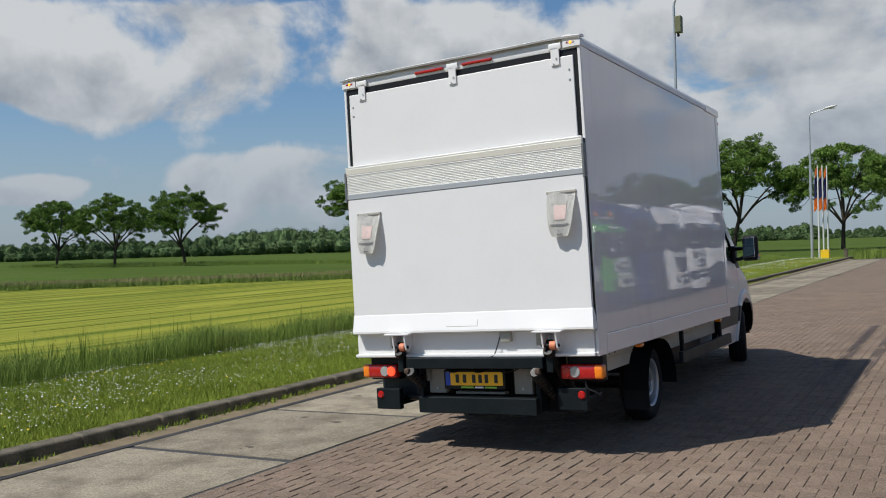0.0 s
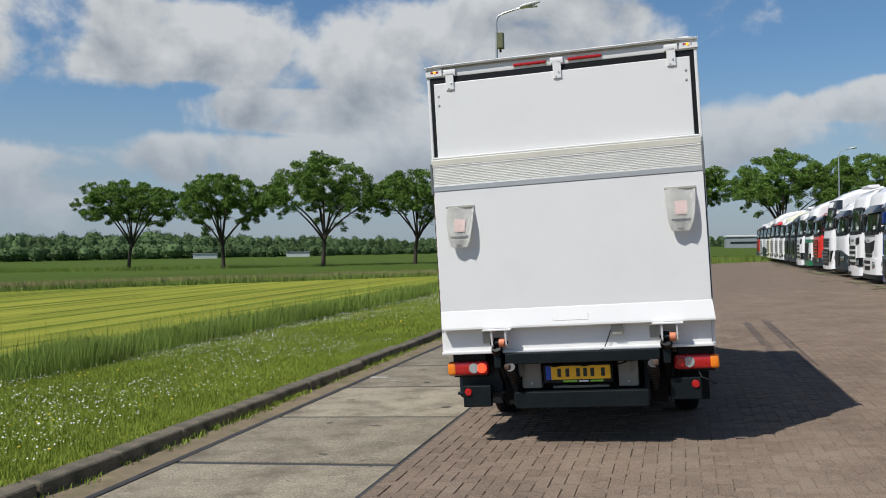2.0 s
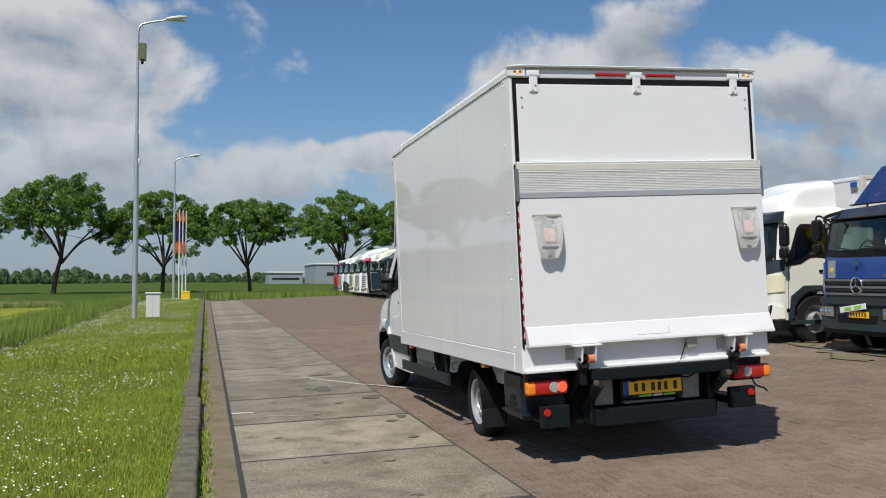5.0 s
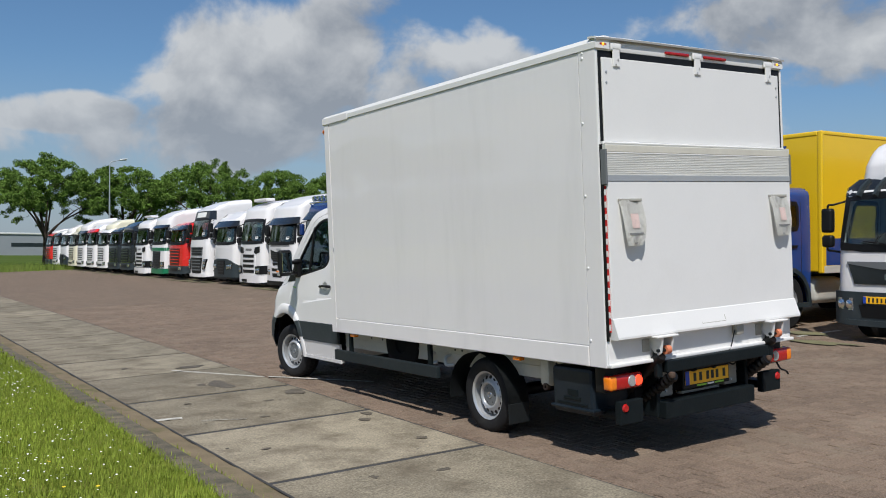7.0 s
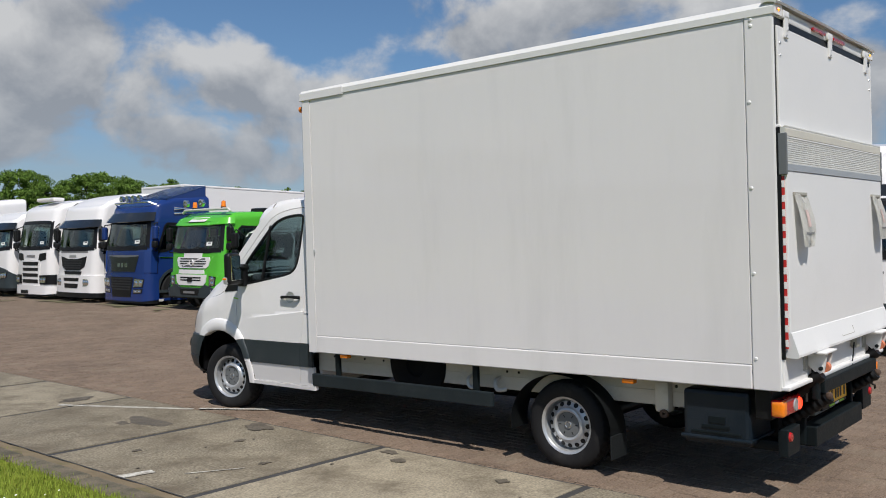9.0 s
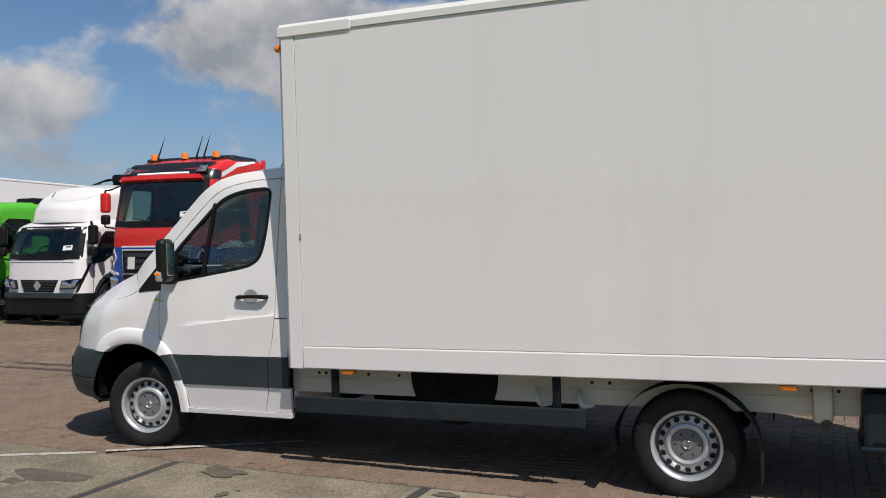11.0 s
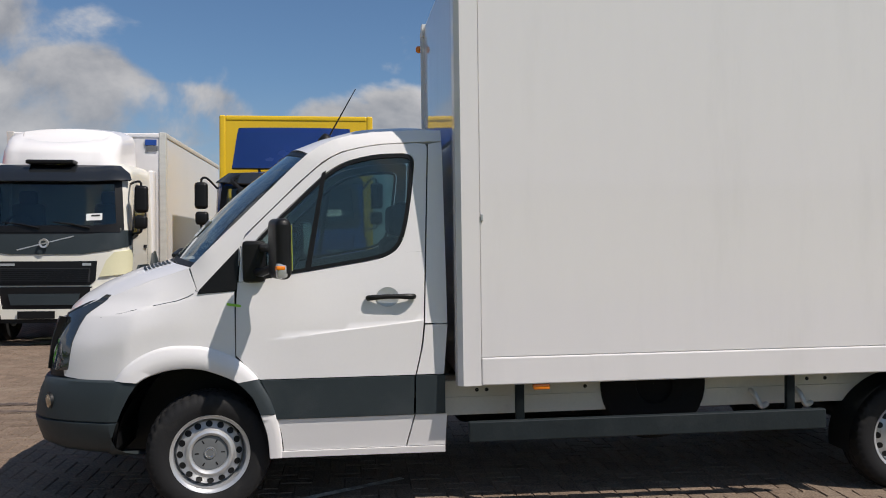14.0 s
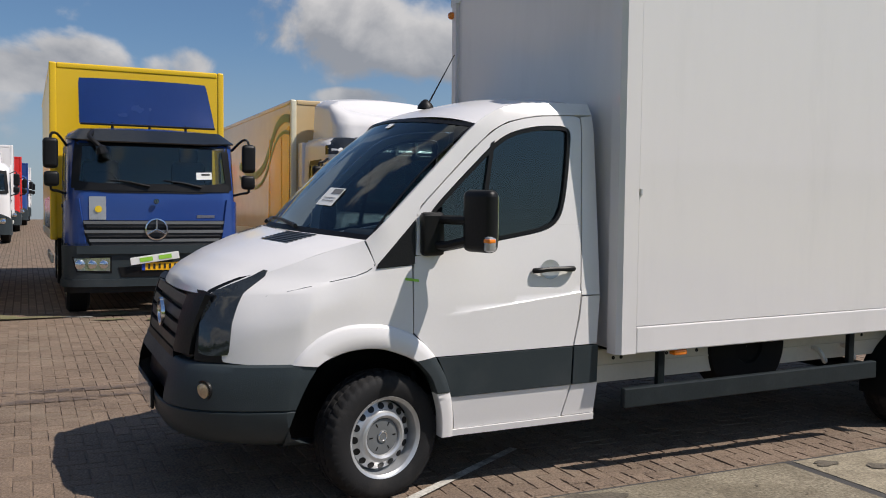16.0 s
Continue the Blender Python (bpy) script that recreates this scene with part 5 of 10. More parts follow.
        plate("pillar", [(4.390, 1.490), (3.78, 2.080), (3.70, 2.150), (3.64, 2.190), (3.56, 2.228), (3.45, 2.258), (3.32, 2.275), (3.10, 2.285), (2.915, 2.285), (2.915, 2.217), (3.05, 2.213), (3.18, 2.208), (3.30, 2.200), (3.40, 2.183), (3.505, 2.158), (3.57, 2.127), (3.626, 2.093), (3.766, 1.973), (4.073, 1.675), (4.103, 1.60), (4.110, 1.500), (4.34, 1.342)], WHITE, 0.0, 0.03)
        plate("mirror_sail", [(4.108, 1.600), (4.122, 1.358), (4.345, 1.338), (4.335, 1.362)], BLACK, 0.006, 0.03)
        # wing mirror
        x = pl(3.95, 1.45).x
        pivot = Matrix.Translation((x + s * 0.27, 3.855, 0))
        sweep = pivot @ Matrix.Rotation(radians(-20 * s), 4, "Z") @ pivot.inverted()
        mr = part("wing_mirror", box(bmesh.new(), *[sorted(r) for r in ((x + s * 0.165, x + s * 0.375), (3.812, 3.898), (1.432, 1.765))], 0.036, sweep, 4), BLACK, cab, "tall black wing mirror with clear indicator")
        part("mirror_glass", box(bmesh.new(), *[sorted(r) for r in ((x + s * 0.185, x + s * 0.355), (3.805, 3.814), (1.48, 1.735))], 0.004, sweep), MIRROR, mr)
        part("mirror_arm", tube(bmesh.new(), [(x - s * 0.03, 3.99, 1.60), (x + s * 0.10, 3.95, 1.60), (x + s * 0.2, 3.90, 1.60)], 0.026, 10), BLACK, mr)
        part("mirror_arm", tube(bmesh.new(), [(x - s * 0.03, 4.03, 1.46), (x + s * 0.10, 3.97, 1.46), (x + s * 0.2, 3.90, 1.49)], 0.026, 10), BLACK, mr)
        part("mirror_foot", box(bmesh.new(), *[sorted(r) for r in ((x - s * 0.02, x + s * 0.05), (3.955, 4.085), (1.40, 1.64))], 0.02), BLACK, mr)
        ind = part("indicator", box(bmesh.new(), *[sorted(r) for r in ((x + s * 0.325, x + s * 0.378), (3.836, 3.902), (1.438, 1.525))], 0.02, sweep), CLEAR_LENS, mr)
        part("amber_bulb", box(bmesh.new(), *[sorted(r) for r in ((x + s * 0.335, x + s * 0.381), (3.855, 3.905), (1.486, 1.508))], 0.006, sweep), AMBER, ind)
        # dark wheel well
        bm = bmesh.new()
        xi = CC + s * 0.45

        def well(u, v, xi=xi):
            a = radians(-2 + 184 * u)
            xo = CC + s * 0.975
            return Vector((xo + (xi - xo) * v, 4.33 + 0.50 * math.cos(a), 0.42 + 0.515 * math.sin(a)))
        grid(bm, 24, 2, well)
        bmesh.ops.solidify(bm, geom=bm.faces[:], thickness=0.01)
        part("wheel_well", bm, BLACK, cab)
        # headlight
        part("well_wall", box(bmesh.new(), *[sorted(r) for r in ((CC + s * 0.42, CC + s * 0.46), (3.90, 4.95), (0.30, 1.10))], 0.01), BLACK, cab)
        part("well_front", box(bmesh.new(), *[sorted(r) for r in ((CC + s * 0.40, CC + s * 0.955), (4.815, 4.85), (0.45, 0.86))], 0.01), BLACK, cab)
        lampq = line([(0.885, 1.330), (0.868, 1.26), (0.852, 1.16), (0.848, 1.05), (0.848, 0.92)], [(0.845, 0.905), (0.78, 0.895), (0.725, 0.905)], [(0.718, 0.915), (0.712, 1.05), (0.728, 1.200)], [(0.728, 1.200), (0.765, 1.232), (0.81, 1.272), (0.875, 1.334)])

        def lens(out):
            return lambda a, b: pl(to_y(a, b), b, out)

        def lensplate(name, outline, m, out, thick, parent, label=""):
            bm = bmesh.new()
            panel(bm, outline, lens(out), 0, 0.02)
            bm.normal_update()
            if sum(f.normal.dot(Vector((s, 1, 0))) * f.calc_area() for f in bm.faces) < 0:
                bmesh.ops.reverse_faces(bm, faces=bm.faces[:])
                bm.normal_update()
            bmesh.ops.solidify(bm, geom=bm.faces[:], thickness=thick)
            return part(name, bm, m, parent, label)
        hl = lensplate("headlight", lampq, HEADGLASS, 0.006, 0.05, cab, "smoked clear headlight")
        lensplate("lamp_gasket", line([(0.90, 1.322), (0.872, 1.25), (0.860, 1.15), (0.860, 0.95), (0.860, 0.86)], [(0.70, 0.86), (0.700, 1.0), (0.705, 1.1), (0.710, 1.205), (0.80, 1.29)]), BLACK, -0.012, 0.03, hl)
        fx = Vector(pl(to_y(0.79, 0.72), 0.72, 0.022))
        turn = Vector((s * 0.55, 0.83, 0)).normalized().to_track_quat("Z", "Y").to_matrix().to_4x4()
        bm = lathe(bmesh.new(), [(0.020, 0.001), (0.018, 0.024), (0.012, 0.040), (-0.02, 0.046)], (0, 0, 0), "Z", 24)
        bmesh.ops.transform(bm, matrix=Matrix.Translation(fx) @ turn, verts=bm.verts[:])
        fog = part("fog_lamp", bm, FOGLENS, cab, "round amber-tinted fog lamp")
        bm = lathe(bmesh.new(), [(-0.02, 0.058), (0.008, 0.055), (0.007, 0.046), (-0.02, 0.046)], (0, 0, 0), "Z", 24)
        bmesh.ops.transform(bm, matrix=Matrix.Translation(fx) @ turn, verts=bm.verts[:])
        part("lamp_ring", bm, BLACK, fog)

    # one bumper round the nose, open at the intake
    def bumper_at(k, z, out):
        s = -1 if k < 0 else 1
        q = abs(k)
        hw, ny = half_width(z) + out, nose(z) + out
        if q <= 1:
            return Vector((CC + s * q * hw, ny - 0.55 * q ** 6, z))
        ya = lerp_table([(0.44, 4.857), (0.55, 4.828), (0.66, 4.789), (0.77, 4.732), (0.85, 4.676)], z)
        return Vector((CC + s * hw, ny - 0.55 + (ya - (ny - 0.55)) * (q - 1), z))
    ks = [1 + 0.2 * i for i in range(5, 0, -1)] + [1 - 0.02 * i for i in range(0, 22)] + [0.5, 0.40, 0.26, 0.12]
    ks = [-k for k in ks] + [0] + ks[::-1]
    zs = [(0.405, -0.16), (0.412, -0.05), (0.435, -0.008), (0.47, 0.010), (0.53, 0.017), (0.598, 0.020), (0.612, 0.020), (0.618, 0.012), (0.626, 0.020), (0.70, 0.022), (0.77, 0.022), (0.81, 0.020), (0.842, 0.014), (0.853, 0.002), (0.855, -0.03), (0.853, -0.16)]
    bm = bmesh.new()
    vs = [[bm.verts.new(bumper_at(k, z + (0.012 * max(0, abs(k) - 0.6) if z > 0.84 else 0), o)) for k in ks] for z, o in zs]
    for i in range(len(zs) - 1):
        for j in range(len(ks) - 1):
            if 9 <= i + 1 <= 10 and abs(ks[j]) < 0.55 and abs(ks[j + 1]) < 0.55:
                continue
            bm.faces.new((vs[i][j], vs[i][j + 1], vs[i + 1][j + 1], vs[i + 1][j]))
    bmesh.ops.recalc_face_normals(bm, faces=bm.faces[:])
    bumper = part("bumper", bm, TRIM, cab, "dark grey plastic bumper", smooth=40)

    # nose: grille, intake, badge
    def fplate(name, outline, m, out, thick, parent=cab, label="", step=0.05):
        bm = bmesh.new()
        panel(bm, outline, lambda a, b: front(a, b, out), 0, step)
        bm.normal_update()
        if sum(f.normal.y * f.calc_area() for f in bm.faces) < 0:
            bmesh.ops.reverse_faces(bm, faces=bm.faces[:])
            bm.normal_update()
        bmesh.ops.solidify(bm, geom=bm.faces[:], thickness=thick)
        return part(name, bm, m, parent, label)
    gr = fplate("grille", line([(-0.60, 0.845), (0.60, 0.845)], [(0.70, 0.90), (0.71, 1.05), (0.71, 1.20)], [(0.60, 1.215), (0.30, 1.205), (0.0, 1.205), (-0.30, 1.205), (-0.60, 1.215)], [(-0.71, 1.20), (-0.71, 1.05), (-0.70, 0.90)]), BLACK, -0.035, 0.03, cab, "black slatted grille")
    for sx in (-1, 1):
        fplate("grille_side", [(sx * a, b) for a, b in line([(0.685, 0.89), (0.690, 1.05), (0.700, 1.205)], [(0.700, 1.205), (0.50, 1.185)], [(0.50, 1.185), (0.49, 1.02), (0.455, 0.875)])], BLACK, 0.010, 0.045, gr)
    for k in range(4):
        z = 0.893 + k * 0.078
        w = 0.462 + 0.010 * k
        fplate("grille_slat", [(-w, z), (w, z), (w + 0.006, z + 0.050), (-w - 0.006, z + 0.050)], SLATGREY, 0.006, 0.03, gr)
    fplate("grille_sill", [(-0.50, 0.842), (0.50, 0.842), (0.47, 0.885), (-0.47, 0.885)], BLACK, 0.012, 0.05, gr)
    fplate("air_intake", [(-0.60, 0.61), (0.60, 0.61), (0.60, 0.80), (-0.60, 0.80)], BLACK, -0.05, 0.02, bumper)
    zb = 1.03
    bd = part("front_badge", lathe(bmesh.new(), [(0.0, 0.086), (0.020, 0.083), (0.020, 0.070), (0.006, 0.066)], (CC, nose(zb) + 0.012, zb), "Y", 32), CHROME, gr, "round chrome badge")
    for a in (60, 120, 0):
        part("badge_bar", box(bmesh.new(), (-0.055, 0.055), (-0.004, 0.004), (-0.008, 0.008), 0.002, Matrix.Translation((CC, nose(zb) + 0.022, zb)) @ Matrix.Rotation(radians(a), 4, "Y")), CHROME, bd)
    pl2 = part("front_plate", box(bmesh.new(), (CC - 0.27, CC + 0.27), (nose(0.60) + 0.018, nose(0.60) + 0.036), (0.515, 0.650), 0.006), BLACK, bumper)
    part("plate_face", box(bmesh.new(), (CC - 0.26, CC + 0.26), (nose(0.60) + 0.036, nose(0.60) + 0.040), (0.530, 0.640)), CLEAR_LENS, pl2)
    # engine and tray close the nose from below
    part("engine_block", box(bmesh.new(), (CC - 0.42, CC + 0.42), (4.3, 5.10), (0.40, 1.18), 0.05), BLACK, cab)
    part("under_tray", box(bmesh.new(), (CC - 0.80, CC + 0.80), (4.88, 5.20), (0.415, 0.86), 0.05), BLACK, cab)
    part("radiator", box(bmesh.new(), (CC - 0.62, CC + 0.62), (5.05, 5.14), (0.42, 1.17), 0.03), BLACK, cab)

    # bonnet
    def bonnet(u, v):
        t = 2 * u - 1
        w = math.copysign(1 - (1 - abs(t)) ** 1.7, t)
        k = abs(w)
        yc = lerp_table([(0, 4.645), (0.3, 4.86), (0.6, 5.06), (0.8, 5.185), (0.92, 5.245), (1.0, 5.268)], v)
        ye = lerp_table([(0, 4.388), (0.3, 4.64), (0.6, 4.88), (0.85, 5.085), (1.0, 5.165)], v)
        zc = lerp_table([(0, 1.514), (0.3, 1.456), (0.6, 1.376), (0.8, 1.302), (0.92, 1.245), (1.0, 1.190)], v)
        ze = bonnet_edge(ye) - 0.004
        he = side_x(ye, ze) - 0.002
        y = ye + (yc - ye) * (1 - k ** 2.2)
        z = ze + (zc - ze) * (1 - k ** 3.0)
        return Vector((CC + w * he, y, z))
    bm = grid(bmesh.new(), 40, 24, bonnet)
    bmesh.ops.recalc_face_normals(bm, faces=bm.faces[:])
    bmesh.ops.solidify(bm, geom=bm.faces[:], thickness=0.022)
    bn = part("bonnet", bm, WHITE, cab)
    for sx in (-1, 1):
        bm = bmesh.new()
        for k in range(7):
            v0 = 0.02 + k * 0.032
            u0, u1 = sorted((0.5 + sx * 0.10, 0.5 + sx * 0.235))
            grid(bm, 8, 1, lambda u, v: bonnet(u0 + (u1 - u0) * u, v0 + 0.02 * v) + Vector((0, 0, 0.004)))
        part("bonnet_vent", bm, BLACK, bn, "black slotted bonnet vent")

    # windscreen
    def screen(u, v, out=0.0):
        w = 2 * u - 1
        lo = Vector((CC + w * 0.950, 4.63 - 0.26 * w * w, 1.515 - 0.03 * w * w))
        hi = Vector((CC + w * 0.885, 3.86 - 0.165 * w * w, 2.205 - 0.065 * w * w))
        p = lo.lerp(hi, v)
        bulge = 0.035 * math.sin(math.pi * v)
        return p + Vector((0, 0.65, 0.75)).normalized() * (bulge + out)
    bm = grid(bmesh.new(), 24, 14, screen)
    bmesh.ops.recalc_face_normals(bm, faces=bm.faces[:])
    ws = part("windscreen", bm, SCREENGLASS, cab, "tinted windscreen")
    ws.visible_shadow = False
    bm = bmesh.new()
    for a0, a1, b0, b1 in ((0.0, 1.0, 0.0, 0.035), (0.0, 1.0, 0.965, 1.0), (0.0, 0.008, 0.0, 1.0), (0.992, 1.0, 0.0, 1.0)):
        grid(bm, 12, 6, lambda u, v: screen(a0 + (a1 - a0) * u, b0 + (b1 - b0) * v, 0.004))
    part("screen_border", bm, BLACK, ws)
    for u0, u1, v0, v1, m in ((0.24, 0.335, 0.20, 0.335, PAPER), (0.40, 0.44, 0.90, 0.945, PAPER)):
        nb = grid(bmesh.new(), 4, 4, lambda u, v: screen(u0 + (u1 - u0) * u, v0 + (v1 - v0) * v, 0.006))
        st = part("sticker", nb, m, ws, "white paper sticker")
        if u1 - u0 > 0.08:
            for q in ((0.05, 0.60, 0.66, 0.94), (0.10, 0.85, 0.40, 0.44), (0.10, 0.8, 0.24, 0.28)):
                nb = grid(bmesh.new(), 3, 2, lambda u, v: screen(u0 + (u1 - u0) * (q[0] + (q[1] - q[0]) * u), v0 + (v1 - v0) * (q[2] + (q[3] - q[2]) * v), 0.008))
                part("bar", nb, GREYINK, st)
    for wx, wy in ((-0.35, 0.0), (0.45, 0.0)):
        p = screen(0.5 + wx * 0.5, 0.02, 0.02)
        q = screen(0.5 + wx * 0.5 + 0.27, 0.06, 0.02)
        part("wiper", tube(bmesh.new(), [p, p.lerp(q, 0.5) + Vector((0, 0.01, 0.012)), q], [0.014, 0.010, 0.006], 6), BLACK, ws)
    # roof
    def roof(u, v):
        w = 2 * u - 1
        k = abs(w)
        fy = 3.86 - 0.165 * w * w
        y = fy + (2.915 - fy) * v
        hw = lerp_table([(0, 0.885), (0.25, 0.872), (1.0, 0.865)], v)
        zc = lerp_table([(0, 2.205), (0.2, 2.275), (0.45, 2.33), (0.75, 2.345), (0.93, 2.34), (1.0, 2.30)], v)
        ze = lerp_table([(0, 2.14), (0.25, 2.205), (0.5, 2.262), (1.0, 2.262)], v)
        return Vector((CC + w * hw, y, ze + (zc - ze) * (1 - k ** 4)))
    bm = grid(bmesh.new(), 28, 16, roof)
    bmesh.ops.recalc_face_normals(bm, faces=bm.faces[:])
    rf = part("cab_roof", bm, WHITE, cab)
    part("aerial_base", lathe(bmesh.new(), [(-0.01, 0.055), (0.012, 0.05), (0.035, 0.03), (0.05, 0.012), (0.052, 0.001)], (CC - 0.02, 3.62, 2.30), "Z", 20), BLACK, rf)
    part("aerial", tube(bmesh.new(), [(CC - 0.02, 3.59, 2.34), (CC - 0.02, 3.41, 2.655)], [0.006, 0.003], 6), BLACK, rf)
    part("back_wall", box(bmesh.new(), (CC - 0.86, CC + 0.86), (2.915, 2.96), (0.6, 2.28), 0.02), WHITE, cab)
    # interior
    part("rear_lining", box(bmesh.new(), (CC - 0.84, CC + 0.84), (2.972, 2.99), (0.62, 2.24), 0.005), DARKLINING, cab)
    part("cab_floor", box(bmesh.new(), (CC - 0.9, CC + 0.9), (2.95, 4.4), (0.5, 0.6), 0.02), INTERIOR, cab)
    bm = bmesh.new()
    box(bm, (CC - 0.88, CC + 0.88), (4.05, 4.45), (0.95, 1.43), 0.08, seg=3)
    box(bm, (CC - 0.72, CC - 0.22), (4.0, 4.3), (1.38, 1.52), 0.06, seg=3)
    part("dashboard", bm, INTERIOR, cab)
    for xc, w in ((CC - 0.52, 0.27), (CC + 0.42, 0.42)):
        bm = bmesh.new()
        box(bm, (xc - w, xc + w), (3.25, 3.75), (0.85, 1.05), 0.06, seg=3)
        box(bm, (xc - w, xc + w), (3.08, 3.24), (0.95, 1.62), 0.06, Matrix.Translation((0, 0, 0)), 3)
        part("seat", bm, SEATCLOTH, cab)
        for hx in ((xc,) if w < 0.3 else (xc - 0.2, xc + 0.2)):
            part("headrest", box(bmesh.new(), (hx - 0.13, hx + 0.13), (3.08, 3.19), (1.64, 1.86), 0.045, seg=3), SEATCLOTH, cab)
    wheel = Matrix.Translation((CC - 0.52, 3.90, 1.36)) @ Matrix.Rotation(radians(-58), 4, "X")
    bm = bmesh.new()
    ring = [wheel @ Vector((0.2 * math.cos(a), 0.2 * math.sin(a), 0)) for a in [2 * math.pi * k / 28 for k in range(29)]]
    tube(bm, ring, 0.016, 8)
    for a in (0, 120, 240):
        tube(bm, [wheel @ Vector((0, 0, 0)), wheel @ Vector((0.2 * math.cos(radians(a + 90)), 0.2 * math.sin(radians(a + 90)), 0))], 0.014, 6)
    part("steering_wheel", bm, INTERIOR, cab)
    bm = bmesh.new()
    panel(bm, [(4.18, 1.285), (4.10, 1.272), (4.10, 1.258), (4.18, 1.270)], lambda a, b: left(a, b, 0.003), 0.002, 1.0)
    part("tape_strip", bm, GREENTAPE, cab, "bright green tape strip")


DARKLINING = mat("dark_cab_lining", (0.035, 0.038, 0.040), 0.8, var=0.05)
SLATGREY = mat("grille_slat_grey", (0.030, 0.033, 0.036), 0.4, var=0.15, scale=9)
HEADGLASS = mat("smoked_headlight", (0.028, 0.032, 0.034), 0.07, 0.0, var=0.4, scale=7, coat=0.6)
FOGLENS = mat("fog_lens", (0.52, 0.38, 0.24), 0.15, 0.3, var=0.3, scale=30, coat=0.7)
build_cab()


# ---------------------------------------------------------------- parked trucks
def big_wheel(parent, x, y, z, r=0.50, w=0.30, name="wheel"):
    bm = lathe(bmesh.new(), [(-w / 2, r * 0.56), (-w / 2, r * 0.9), (-w / 2 + 0.04, r), (w / 2 - 0.04, r), (w / 2, r * 0.9), (w / 2, r * 0.56)], (x, y, z), "Y", 30)
    bmesh.ops.recalc_face_normals(bm, faces=bm.faces[:])
    h = part(name, bm, RUBBER, parent)
    for s in (-1, 1):
        bm = lathe(bmesh.new(), [(s * w / 2 * 0.7, 0.001), (s * w / 2 * 1.05, r * 0.18), (s * w / 2 * 0.5, r * 0.26), (s * w / 2 * 0.45, r * 0.48), (s * w / 2 * 0.98, r * 0.57)], (x, y, z), "Y", 30)
        bmesh.ops.recalc_face_normals(bm, faces=bm.faces[:])
        part("rim", bm, RIM, h)


LINING = mat("cab_lining", (0.42, 0.42, 0.40), 0.8, var=0.1)
SCREEN = mat("truck_windscreen", (0.018, 0.026, 0.028), 0.05, var=0.5, scale=1.6, spec=0.35)
CREAMWHITE = mat("ivory_paint", (0.72, 0.70, 0.62), 0.3, var=0.03, coat=0.3)
YELLOWED = mat("yellowed_plastic", (0.66, 0.63, 0.42), 0.35, var=0.06)
NAVYPAINT = mat("deep_blue_paint", (0.010, 0.032, 0.150), 0.22, var=0.05, coat=0.4)
GOLD = mat("golden_box_panel", (0.68, 0.35, 0.010), 0.22, var=0.05, scale=0.6, coat=0.3)
WAVEGREEN = mat("dull_green_print", (0.12, 0.20, 0.06), 0.4, var=0.1)
GRATE = mat("dark_grille_mesh", (0.022, 0.023, 0.025), 0.5, var=0.3, scale=20, fine=120, bump=0.4)
LAMPGLASS = mat("bright_headlamp", (0.48, 0.50, 0.52), 0.10, 0.75, var=0.45, scale=16, coat=0.9)


def inside(p, poly):
    hit, n = False, len(poly)
    for i in range(n):
        (ax, ay), (bx, by) = poly[i], poly[(i + 1) % n]
        if (ay > p[1]) != (by > p[1]) and p[0] < ax + (p[1] - ay) * (bx - ax) / (by - ay):
            hit = not hit
    return hit


def even(w0, z0, w1, z1):
    """A trapezium, as wide on both sides of the middle: w0 at z0, w1 at z1."""
    return [(-w0, z0), (w0, z0), (w1, z1), (-w1, z1)]


def mirrored(outline):
    return [(-a, b) for a, b in outline][::-1]


